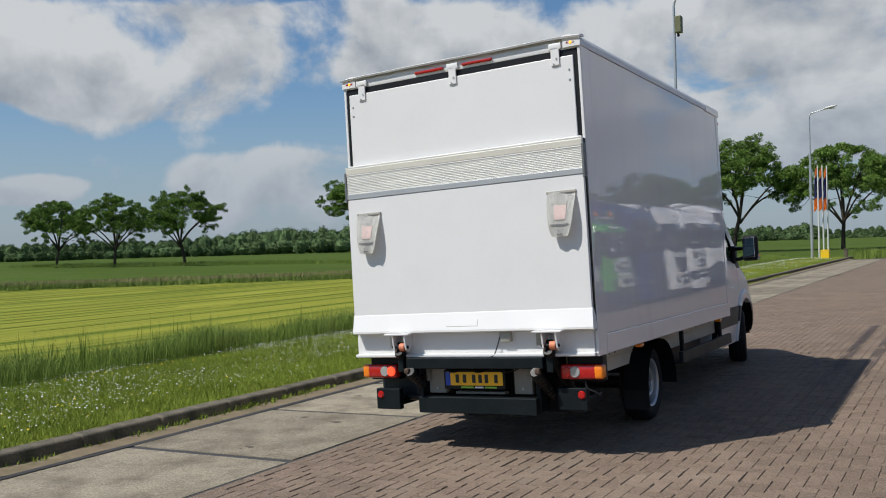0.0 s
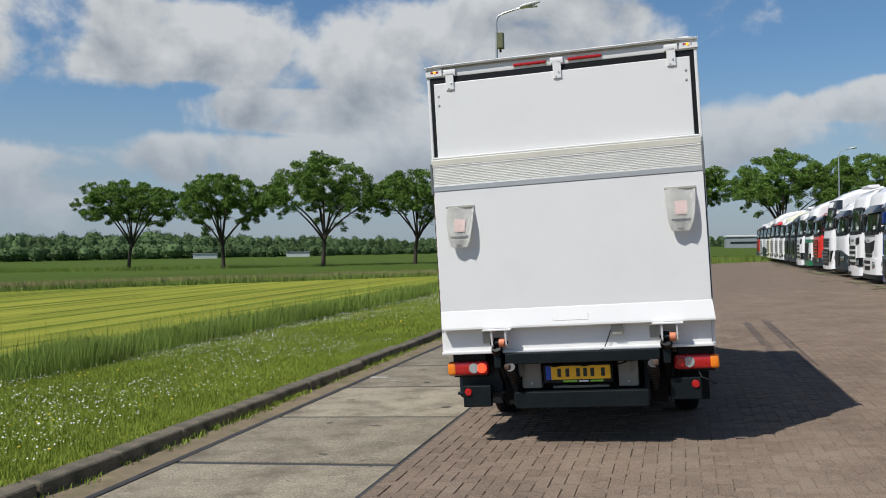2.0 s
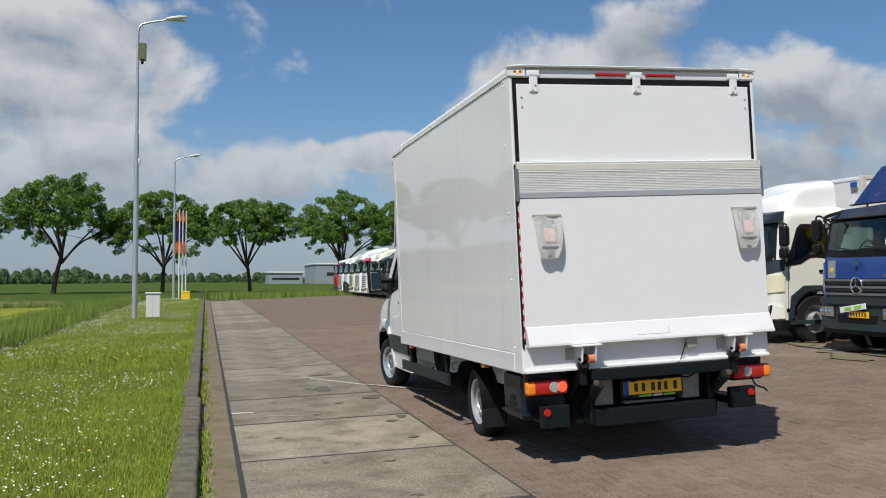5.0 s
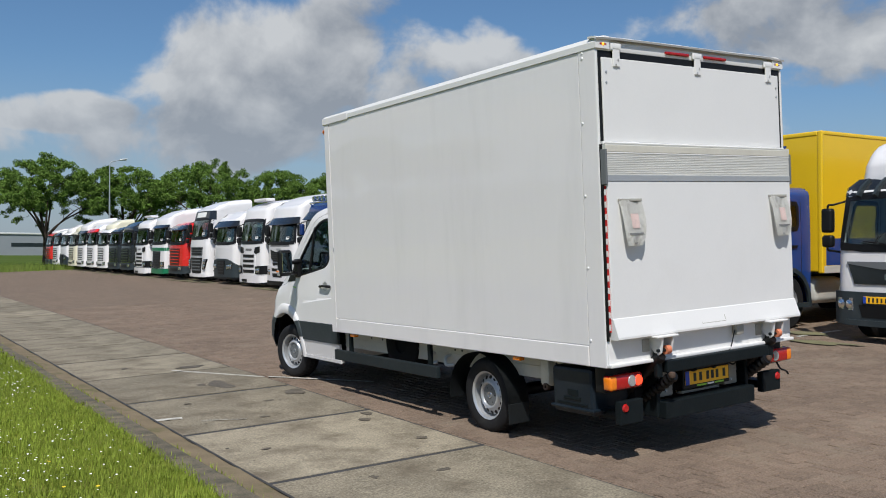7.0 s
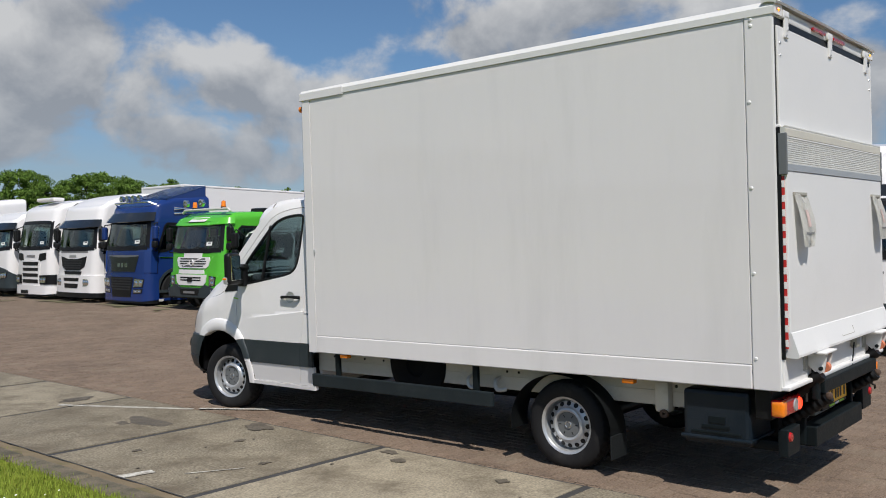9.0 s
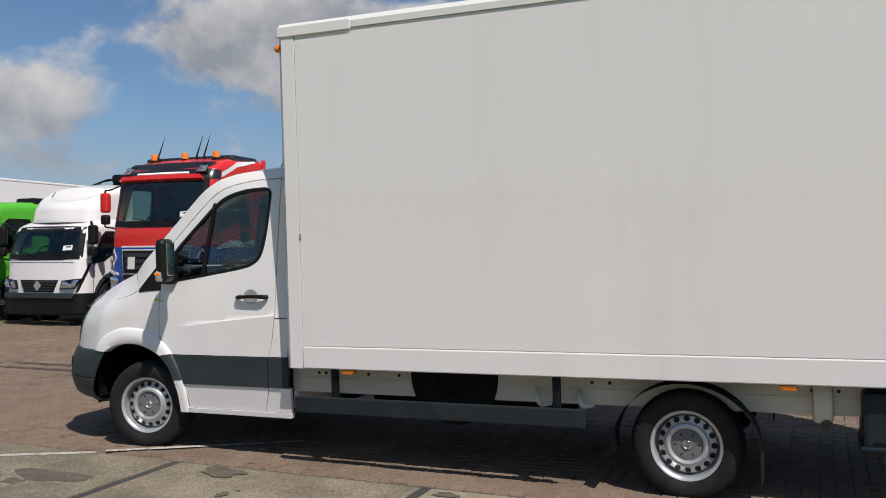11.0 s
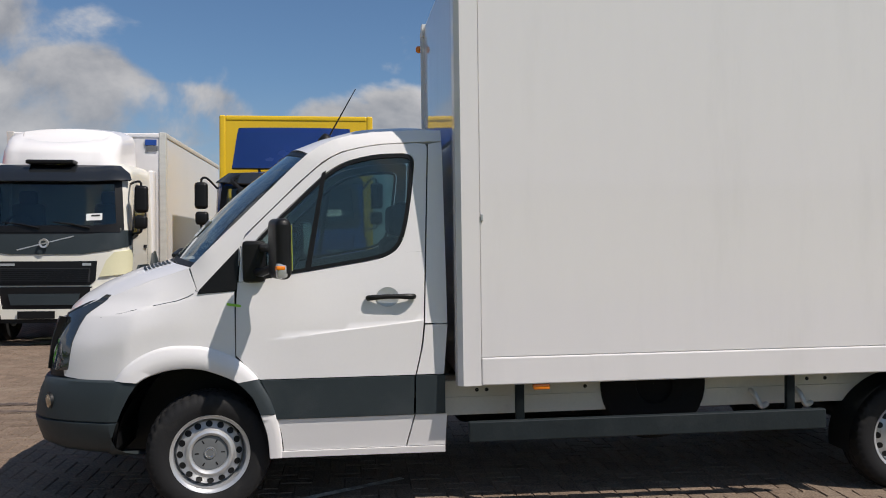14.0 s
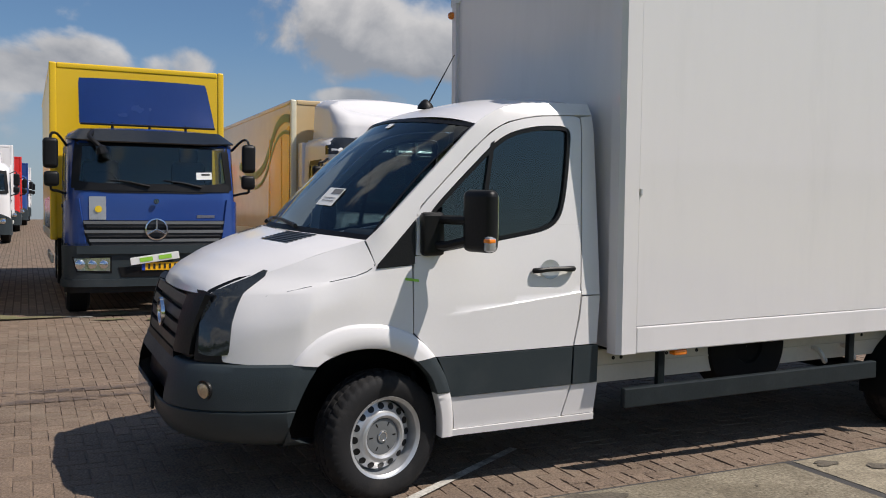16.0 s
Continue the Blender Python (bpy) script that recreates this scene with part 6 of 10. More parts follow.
class Form:
    """The skin of a cab or deflector, unrolled: a runs round from the middle of the front, b is the height."""

    def __init__(self, hw, depth, roofline, lean, r=0.26, bow=0.06, soft=0.16, x0=0.0, tumble=0.03):
        self.hw, self.depth, self.roofline, self.lean = hw, depth, roofline, lean
        self.r, self.bow, self.soft, self.x0, self.tumble = r, bow, soft, x0, tumble
        self.f = hw - r
        self.c = self.f + r * math.pi / 2
        self.end = self.c + depth - r - bow

    def side(self, x):
        return self.c + x - self.r - self.bow

    def plan(self, a):
        s, q = (-1 if a < 0 else 1), abs(a)
        if q < self.f:
            return self.bow * (q / self.f) ** 2, a, -1.0, 0.0
        if q < self.c:
            th = (q - self.f) / self.r
            return self.bow + self.r * (1 - math.cos(th)), s * (self.f + self.r * math.sin(th)), -math.cos(th), s * math.sin(th)
        return self.bow + self.r + q - self.c, s * self.hw, 0.0, float(s)

    def top(self, a):
        return lerp_table(self.roofline, self.plan(a)[0])

    def at(self, a, b, out=0.0):
        x, y, nx, ny = self.plan(a)
        t = (b - (lerp_table(self.roofline, x) - self.soft)) / self.soft
        push = out - (self.soft * (1 - math.sqrt(max(0.0, 1 - min(1, t) ** 2))) if t > 0 else 0)
        w = max(0.0, min(1.0, 1.35 - x / (0.62 * self.depth)))
        y -= (1 if y > 0 else -1) * self.tumble * max(0, b - 1.7) * min(1.0, abs(y) / self.hw)
        return Vector((self.x0 + x + lerp_table(self.lean, b) * w + push * nx, y + push * ny, b))

    def shell(self, low, holes, step, crown=0.04):
        bm = bmesh.new()
        na = max(12, int(2 * self.end / step))
        nz = max(6, int((self.roofline[-1][1] - low) / step))
        rows = []
        for i in range(na + 1):
            a = -self.end + 2 * self.end * i / na
            top = self.top(a)
            rows.append([(a, low + (top - low) * j / nz) for j in range(nz + 1)])
        vs = [[bm.verts.new(self.at(a, b)) for a, b in row] for row in rows]
        for i in range(na):
            for j in range(nz):
                p = (0.5 * (rows[i][j][0] + rows[i + 1][j][0]), 0.25 * (rows[i][j][1] + rows[i + 1][j][1] + rows[i][j + 1][1] + rows[i + 1][j + 1][1]))
                if not any(inside(p, h) for h in holes):
                    bm.faces.new((vs[i][j], vs[i][j + 1], vs[i + 1][j + 1], vs[i + 1][j]))

        def cap(u, v):
            a, t = self.f + (self.end - self.f) * u, 2 * v - 1
            p = self.at(a, self.top(a))
            near = max(0.0, 1 - (a - self.f) / 0.5)
            return Vector((p.x - self.bow * (1 - t * t) * near, p.y * t, p.z * (1 - near) + near * self.top(self.f * t) + crown * (1 - t * t) * (1 - near)))
        grid(bm, 14, 12, cap)
        back = [self.at(self.end, low), self.at(self.end, self.top(self.end) - 0.02)]
        grid(bm, 1, 1, lambda u, v: Vector((back[0].x, back[int(v)].y * (2 * u - 1), back[int(v)].z)))
        bmesh.ops.remove_doubles(bm, verts=bm.verts[:], dist=0.002)
        bmesh.ops.recalc_face_normals(bm, faces=bm.faces[:])
        return bm

    def skin(self, name, outline, m, out, parent, label="", thick=0.02, step=0.12):
        """A plate of that outline on the skin; out is its height over it, or a function of b."""
        lift = out if callable(out) else (lambda b: out)
        bm = bmesh.new()
        panel(bm, outline, lambda a, b: self.at(a, b, lift(b)), 0, step)
        bm.normal_update()
        ca, cb = sum(p[0] for p in outline) / len(outline), sum(p[1] for p in outline) / len(outline)
        way = self.at(ca, cb, 0.1) - self.at(ca, cb, 0.0)
        if sum(f.normal.dot(way) * f.calc_area() for f in bm.faces) < 0:
            bmesh.ops.reverse_faces(bm, faces=bm.faces[:])
            bm.normal_update()
        if thick:
            bmesh.ops.solidify(bm, geom=bm.faces[:], thickness=thick)
        return part(name, bm, m, parent, label)

    def ring(self, name, outline, outer, inner, m, out, parent, label="", thick=0.015):
        """A frame round an outline."""
        pts = []
        for (ax, ay), (bx, by) in zip(outline, outline[1:] + outline[:1]):
            n = max(1, int(math.hypot(bx - ax, by - ay) / 0.10))
            pts += [(ax + (bx - ax) * k / n, ay + (by - ay) * k / n) for k in range(n)]
        o, i = shrink(pts, -outer), shrink(pts, inner)
        bm = bmesh.new()
        vo, vi = ([bm.verts.new(self.at(a, b, out)) for a, b in q] for q in (o, i))
        for k in range(len(pts)):
            q = (k + 1) % len(pts)
            bm.faces.new((vo[k], vo[q], vi[q], vi[k]))
        bm.normal_update()
        ca, cb = pts[0]
        way = self.at(ca, cb, 0.1) - self.at(ca, cb, 0.0)
        if bm.faces[:][0].normal.dot(way) < 0:
            bmesh.ops.reverse_faces(bm, faces=bm.faces[:])
            bm.normal_update()
        bmesh.ops.solidify(bm, geom=bm.faces[:], thickness=thick)
        return part(name, bm, m, parent, label)


def lamp(form, parent, outline, cores=2, lens=None, label="clear truck headlight"):
    """A pair of headlights with dark bezel and bright reflectors."""
    for o in (outline, mirrored(outline)):
        bz = form.skin("lamp_bezel", shrink(o, -0.022), BLACK, 0.058, parent, thick=0.05, step=0.2)
        hl = form.skin("headlight", o, lens or LAMPGLASS, 0.066, bz, label, thick=0.012, step=0.2)
        lo, hi = min(p[0] for p in o), max(p[0] for p in o)
        zl, zh = min(p[1] for p in o), max(p[1] for p in o)
        tall = zh - zl > hi - lo
        for k in range(cores):
            t = (k + 0.5) / cores
            a, b = (0.5 * (lo + hi), zl + (zh - zl) * t) if tall else (lo + (hi - lo) * t, 0.5 * (zl + zh))
            rad = 0.36 * min(zh - zl, hi - lo)
            p = form.at(a, b, 0.070)
            part("lamp_core", lathe(bmesh.new(), [(-0.012, 0.001), (-0.006, rad * 0.6), (0.012, rad)], p, "X", 14), CHROME, hl)


def slats(form, parent, n, z0, z1, w0, w1, m, out=0.035, fill=0.55):
    for k in range(n):
        za = z0 + (z1 - z0) * (k + 0.5 * (1 - fill)) / n
        zb = za + (z1 - z0) * fill / n
        wa = w0 + (w1 - w0) * (za - z0) / (z1 - z0)
        form.skin("grille_slat", even(wa, za, wa, zb), m, out, parent, thick=0.03, step=0.3)


def plate_bars(form, parent, a0, z0, m=PLATE):
    """A number plate that carries plain bars."""
    p = form.at(a0, z0, 0.075)
    pl = part("number_plate", box(bmesh.new(), (p.x, p.x + 0.012), (a0 - 0.26, a0 + 0.26), (z0 - 0.055, z0 + 0.055), 0.004), m, parent, "yellow number plate with plain bars" if m is PLATE else "blank dark plate holder")
    if m is PLATE:
        part("blue_strip", box(bmesh.new(), (p.x - 0.002, p.x + 0.004), (a0 + 0.215, a0 + 0.259), (z0 - 0.054, z0 + 0.054)), PLATE_BLUE, pl)
        for q in range(6):
            part("bar", box(bmesh.new(), (p.x - 0.003, p.x + 0.004), (a0 + 0.15 - q * 0.068, a0 + 0.178 - q * 0.068), (z0 - 0.034, z0 + 0.034)), INK, pl)


def parked_truck(y, label, paint, style, front_x=7.1, hw=1.22, depth=2.2, low=0.42, glass_z=(1.68, 2.45), roofline=((0, 2.95), (0.6, 3.35), (2.2, 3.5)), lean=((0.9, 0.0), (1.6, 0.02), (2.5, 0.16), (3.2, 0.34), (3.7, 0.55)),
                 visor=None, deflector=None, deflector_paint=None, body=None, body_top=3.6, body_gap=2.4, body_len=3.4, body_hw=1.275, mirrors=None, step=0.075, lower_side=None, soft=0.16, lamps_on_roof=False):
    """A cab-over truck whose front faces the road; x runs backwards."""
    t = thing("truck", label, "truck", pose(front_x, y, yard_z(front_x), 0, -1.0, 0), "parked trucks in the row")
    form = Form(hw, depth, roofline, lean, soft=soft)
    zl, zh = glass_z
    wb, wt = form.f + 0.14, form.f + 0.10
    screen = [(-wb, zl + 0.05), (-form.f * 0.7, zl), (form.f * 0.7, zl), (wb, zl + 0.05), (wt, zh), (form.f * 0.6, zh + 0.02), (-form.f * 0.6, zh + 0.02), (-wt, zh)]
    s0, s1 = form.side(0.46), form.side(1.30)
    window = [(s0 - 0.06, zl - 0.10), (s0 + 0.22, zl - 0.06), (s0 + 0.42, zl + 0.06), (s1 - 0.04, zl + 0.08), (s1, zl + 0.14), (s1, zh - 0.12), (s1 - 0.05, zh - 0.06), (s0 + 0.16, zh - 0.06), (s0 + 0.09, zh - 0.12)]
    ac = form.side(1.05)
    arch = [(ac + 0.60 * math.cos(math.pi * k / 12), 0.45 + 0.62 * math.sin(math.pi * k / 12)) for k in range(13)] + [(ac - 0.60, 0.2), (ac + 0.60, 0.2)]
    cab = part("cab", form.shell(low, [screen, window, mirrored(window), arch, mirrored(arch)], step), paint, t, smooth=50)
    # windscreen, what shows through it, wipers and stickers
    ws = form.skin("windscreen", screen, TRUCKGLASS, 0.004, cab, "tinted reflecting windscreen", 0.004)
    ws.visible_shadow = False
    form.ring("screen_gasket", screen, 0.075, 0.035, BLACK, 0.010, ws)
    form.skin("wiper_tray", even(wb + 0.02, zl - 0.05, wb + 0.02, zl + 0.05), BLACK, 0.016, ws, thick=0.03)
    form.skin("sticker", [(-0.78, zl + 0.13), (-0.56, zl + 0.12), (-0.56, zl + 0.22), (-0.78, zl + 0.23)], PAPER, 0.014, ws, "white paper sticker", 0.003)
    form.skin("bar", [(-0.75, zl + 0.185), (-0.63, zl + 0.18), (-0.63, zl + 0.205), (-0.75, zl + 0.21)], INK, 0.018, ws, "", 0.003)
    for a0, a1 in ((0.08, 0.62), (-0.62, -0.10)):
        part("wiper", tube(bmesh.new(), [form.at(a0, zl + 0.01, 0.04), form.at(0.5 * (a0 + a1), zl + 0.07, 0.035), form.at(a1, zl + 0.10, 0.025)], [0.016, 0.012, 0.008], 6), BLACK, ws)
    part("dashboard", box(bmesh.new(), (0.36, 0.78), (-hw * 0.86, hw * 0.86), (zl - 0.45, zl - 0.02), 0.07), INTERIOR, cab)
    for yy in (-0.62, 0.62):
        part("seat", box(bmesh.new(), (1.10, 1.27), (yy - 0.25, yy + 0.25), (zl - 0.45, zl + 0.42), 0.07), SEATCLOTH, cab)
        part("headrest", box(bmesh.new(), (1.10, 1.22), (yy - 0.14, yy + 0.14), (zl + 0.40, zl + 0.62), 0.05), SEATCLOTH, cab)
    part("steering_wheel", lathe(bmesh.new(), [(-0.015, 0.21), (0.015, 0.225), (0.015, 0.19), (-0.015, 0.19)], (0.74, 0.62, zl + 0.02), "X", 20), INTERIOR, cab)
    part("rear_lining", box(bmesh.new(), (depth - 0.14, depth - 0.08), (-hw * 0.93, hw * 0.93), (0.95, zh + 0.1), 0.01), LINING, cab)
    part("headliner", box(bmesh.new(), (0.42, depth - 0.1), (-hw * 0.86, hw * 0.86), (zh + 0.06, zh + 0.10), 0.01), LINING, cab)
    for s in (-1, 1):
        flip = (lambda o: o) if s > 0 else mirrored
        sw = form.skin("side_window", flip(window), CARGLASS, 0.003, cab, "", 0.004)
        sw.visible_shadow = False
        form.ring("window_seal", flip(window), 0.05, 0.03, BLACK, 0.008, sw)
        for x, za, zb in ((0.40, low + 0.05, zl - 0.1), (1.42, low + 0.55, zh)):
            a = s * form.side(x)
            form.skin("door_gap", [(a - 0.006, za), (a + 0.006, za), (a + 0.006, zb), (a - 0.006, zb)], BLACK, 0.002, cab, thick=0.003, step=0.6)
        a = form.side(1.22)
        form.skin("door_grip", flip([(a - 0.10, zl - 0.28), (a + 0.06, zl - 0.28), (a + 0.06, zl - 0.23), (a - 0.10, zl - 0.23)]), BLACK, 0.022, cab, thick=0.02, step=0.3)
        form.ring("wheel_arch", flip(arch[:13] + [(ac - 0.6, 0.45)][:0]), 0.06, 0.02, TRIM if paint is not BLACKPAINT else BLACK, 0.016, cab, "dark plastic wheel arch", 0.05)
        if lower_side:
            form.skin("lower_side", flip([(form.c - 0.02, low + 0.02), (form.side(0.45), low + 0.02), (form.side(0.46), 0.8), (form.side(0.62), 1.04), (form.side(0.9), 1.14), (form.side(1.2), 1.14), (form.side(1.5), 1.04), (form.side(1.66), 0.8), (form.side(1.66), low + 0.3), (form.end, low + 0.3), (form.end, lower_side[1]), (form.c - 0.02, lower_side[2])]), lower_side[0], 0.004, cab, thick=0.004)
        for k in range(2):
            form.skin("step", flip([(form.side(0.36), low - 0.02 + 0.24 * k), (form.side(0.60), low - 0.02 + 0.24 * k), (form.side(0.60), low + 0.05 + 0.24 * k), (form.side(0.36), low + 0.05 + 0.24 * k)]), ALU if k == 0 else BLACK, 0.012, cab, thick=0.12, step=0.4)
        # mirrors on arms
        mp = mirrors or BLACK
        mr = part("door_mirror", box(bmesh.new(), (0.14, 0.28), *[sorted(q) for q in ((s * (hw + 0.09), s * (hw + 0.28)), (zl + 0.24, zl + 0.64))], 0.045, seg=3), mp, cab, "tall door mirror on arm")
        part("wide_mirror", box(bmesh.new(), (0.14, 0.27), *[sorted(q) for q in ((s * (hw + 0.08), s * (hw + 0.27)), (zl + 0.0, zl + 0.20))], 0.045, seg=3), BLACK, mr)
        part("mirror_arm", tube(bmesh.new(), smooth_line([(0.42, s * (hw - 0.02), zh - 0.02), (0.24, s * (hw + 0.10), zl + 0.70), (0.20, s * (hw + 0.18), zl + 0.68), (0.20, s * (hw + 0.18), zl + 0.5)], 3), 0.018, 6), BLACK, mr)
        part("mirror_arm", tube(bmesh.new(), smooth_line([(0.42, s * (hw - 0.02), zl - 0.10), (0.24, s * (hw + 0.10), zl - 0.06), (0.20, s * (hw + 0.18), zl - 0.04), (0.20, s * (hw + 0.18), zl + 0.08)], 3), 0.018, 6), BLACK, mr)
        part("mirror_glass", box(bmesh.new(), (0.278, 0.284), *[sorted(q) for q in ((s * (hw + 0.11), s * (hw + 0.26)), (zl + 0.28, zl + 0.60))], 0.002), MIRROR, mr)
        big_wheel(t, 1.05, s * (hw - 0.17), 0.49)
        part("fuel_tank", box(bmesh.new(), (depth + 0.25, depth + 1.15), *[sorted(q) for q in ((s * (hw - 0.62), s * (hw - 0.06)), (0.42, 0.92))], 0.12, seg=3), ALU, t, "aluminium fuel tank")
    if visor:
        m, z0, z1, reach = visor
        w = form.f + 0.26
        form.skin("sun_visor", [(-w, z0 + 0.03), (-w * 0.6, z0), (w * 0.6, z0), (w, z0 + 0.03), (w, z1), (-w, z1)], m, lambda b: 0.02 + reach * (z1 - b) / (z1 - z0), cab, "dark sun visor", 0.02)
    bp = form.skin("bumper", [(-form.side(0.42), low - 0.08), (form.side(0.42), low - 0.08), (form.side(0.42), low + 0.06), (-form.side(0.42), low + 0.06)], BLACK, 0.03, cab, "", 0.10)
    # deflector on the roof of a low cab
    if deflector:
        x0, w0, z0, z1 = deflector
        d2 = depth - x0 - 0.02
        df = Form(w0, d2, ((0, z0 + 0.55 * (z1 - z0)), (0.35, z0 + 0.86 * (z1 - z0)), (d2, z1)), ((z0, 0.0), (z0 + 0.3 * (z1 - z0), 0.05), (z1, 0.42)), r=0.34, bow=0.10, soft=0.17, x0=x0, tumble=0.06)
        dp = part("roof_deflector", df.shell(z0 - 0.06, [], 0.07, 0.05), deflector_paint or paint, cab, "rounded roof air deflector", smooth=60)
        for s in (-1, 1):
            part("side_fairing", box(bmesh.new(), (depth - 0.10, depth + 0.16), *[sorted(q) for q in ((s * (hw - 0.06), s * (hw + 0.03)), (0.95, z0))], 0.03), deflector_paint or paint, dp)
    if lamps_on_roof:
        z = lerp_table(roofline, 0.1) + 0.02
        rail = part("lamp_rail", tube(bmesh.new(), [(0.50, -hw * 0.9, z - 0.1), (0.30, -hw * 0.75, z), (0.30, hw * 0.75, z), (0.50, hw * 0.9, z - 0.1)], 0.028, 8), CHROME, cab)
        for q in range(4):
            part("spot_lamp", lathe(bmesh.new(), [(-0.03, 0.001), (-0.05, 0.06), (-0.045, 0.095), (0.05, 0.085), (0.09, 0.04), (0.10, 0.001)], (0.27, (q - 1.5) * 0.32, z + 0.13), "X", 20), CHROME, rail, "round chrome spot lamp")
    # load body or bare chassis
    part("chassis", box(bmesh.new(), (depth - 0.4, body_gap + body_len), (-0.42, 0.42), (0.62, 0.90), 0.02), BLACK, t)
    for xx in (body_gap + body_len * 0.62, body_gap + body_len * 0.62 + 1.2):
        for s in (-1, 1):
            big_wheel(t, xx, s * (hw - 0.20), 0.49, name="rear_wheel")
    bd = None
    if body:
        bw = body_hw
        bd = part("load_box", box(bmesh.new(), (body_gap, body_gap + body_len), (-bw, bw), (1.02, body_top), 0.03), body, t, "tall box body behind the cab")
        for s in (-1, 1):
            part("corner_post", box(bmesh.new(), (body_gap - 0.012, body_gap + 0.06), *[sorted(q) for q in ((s * (bw - 0.09), s * (bw + 0.012)), (1.0, body_top + 0.012))], 0.02, seg=3), CREAMPAINT if body is BEIGE else body, bd)
            part("roof_rail", box(bmesh.new(), (body_gap + 0.06, body_gap + body_len), *[sorted(q) for q in ((s * (bw - 0.05), s * (bw + 0.010)), (body_top - 0.07, body_top + 0.012))], 0.02, seg=3), body, bd)
            part("floor_rail", box(bmesh.new(), (body_gap + 0.06, body_gap + body_len), *[sorted(q) for q in ((s * (bw - 0.05), s * (bw + 0.010)), (1.0, 1.14))], 0.01), ALU, bd)
            part("side_guard", box(bmesh.new(), (body_gap + 0.6, body_gap + body_len * 0.5), *[sorted(q) for q in ((s * (bw - 0.05), s * (bw - 0.01)), (0.62, 0.74))], 0.01), ALU, bd)
        part("top_rail", box(bmesh.new(), (body_gap - 0.010, body_gap + 0.05), (-bw + 0.09, bw - 0.09), (body_top - 0.08, body_top + 0.010), 0.02, seg=3), body, bd)
    style(dict(t=t, cab=cab, form=form, paint=paint, low=low, zl=zl, zh=zh, bd=bd, gap=body_gap, hw=hw, bw=body_hw, top=body_top, depth=depth, bp=bp))
    return t


def full_bumper(g, z1, m, z0=None, out=0.05, back=0.42, notch=0.0):
    f = g["form"]
    z0 = g["low"] if z0 is None else z0
    w = f.side(back)
    return f.skin("bumper_cover", [(-w, z0 + 0.05), (-f.f, z0), (f.f, z0), (w, z0 + 0.05), (w, z1 - notch), (f.f, z1), (-f.f, z1), (-w, z1 - notch)], m, out, g["cab"], "truck front bumper", 0.10)


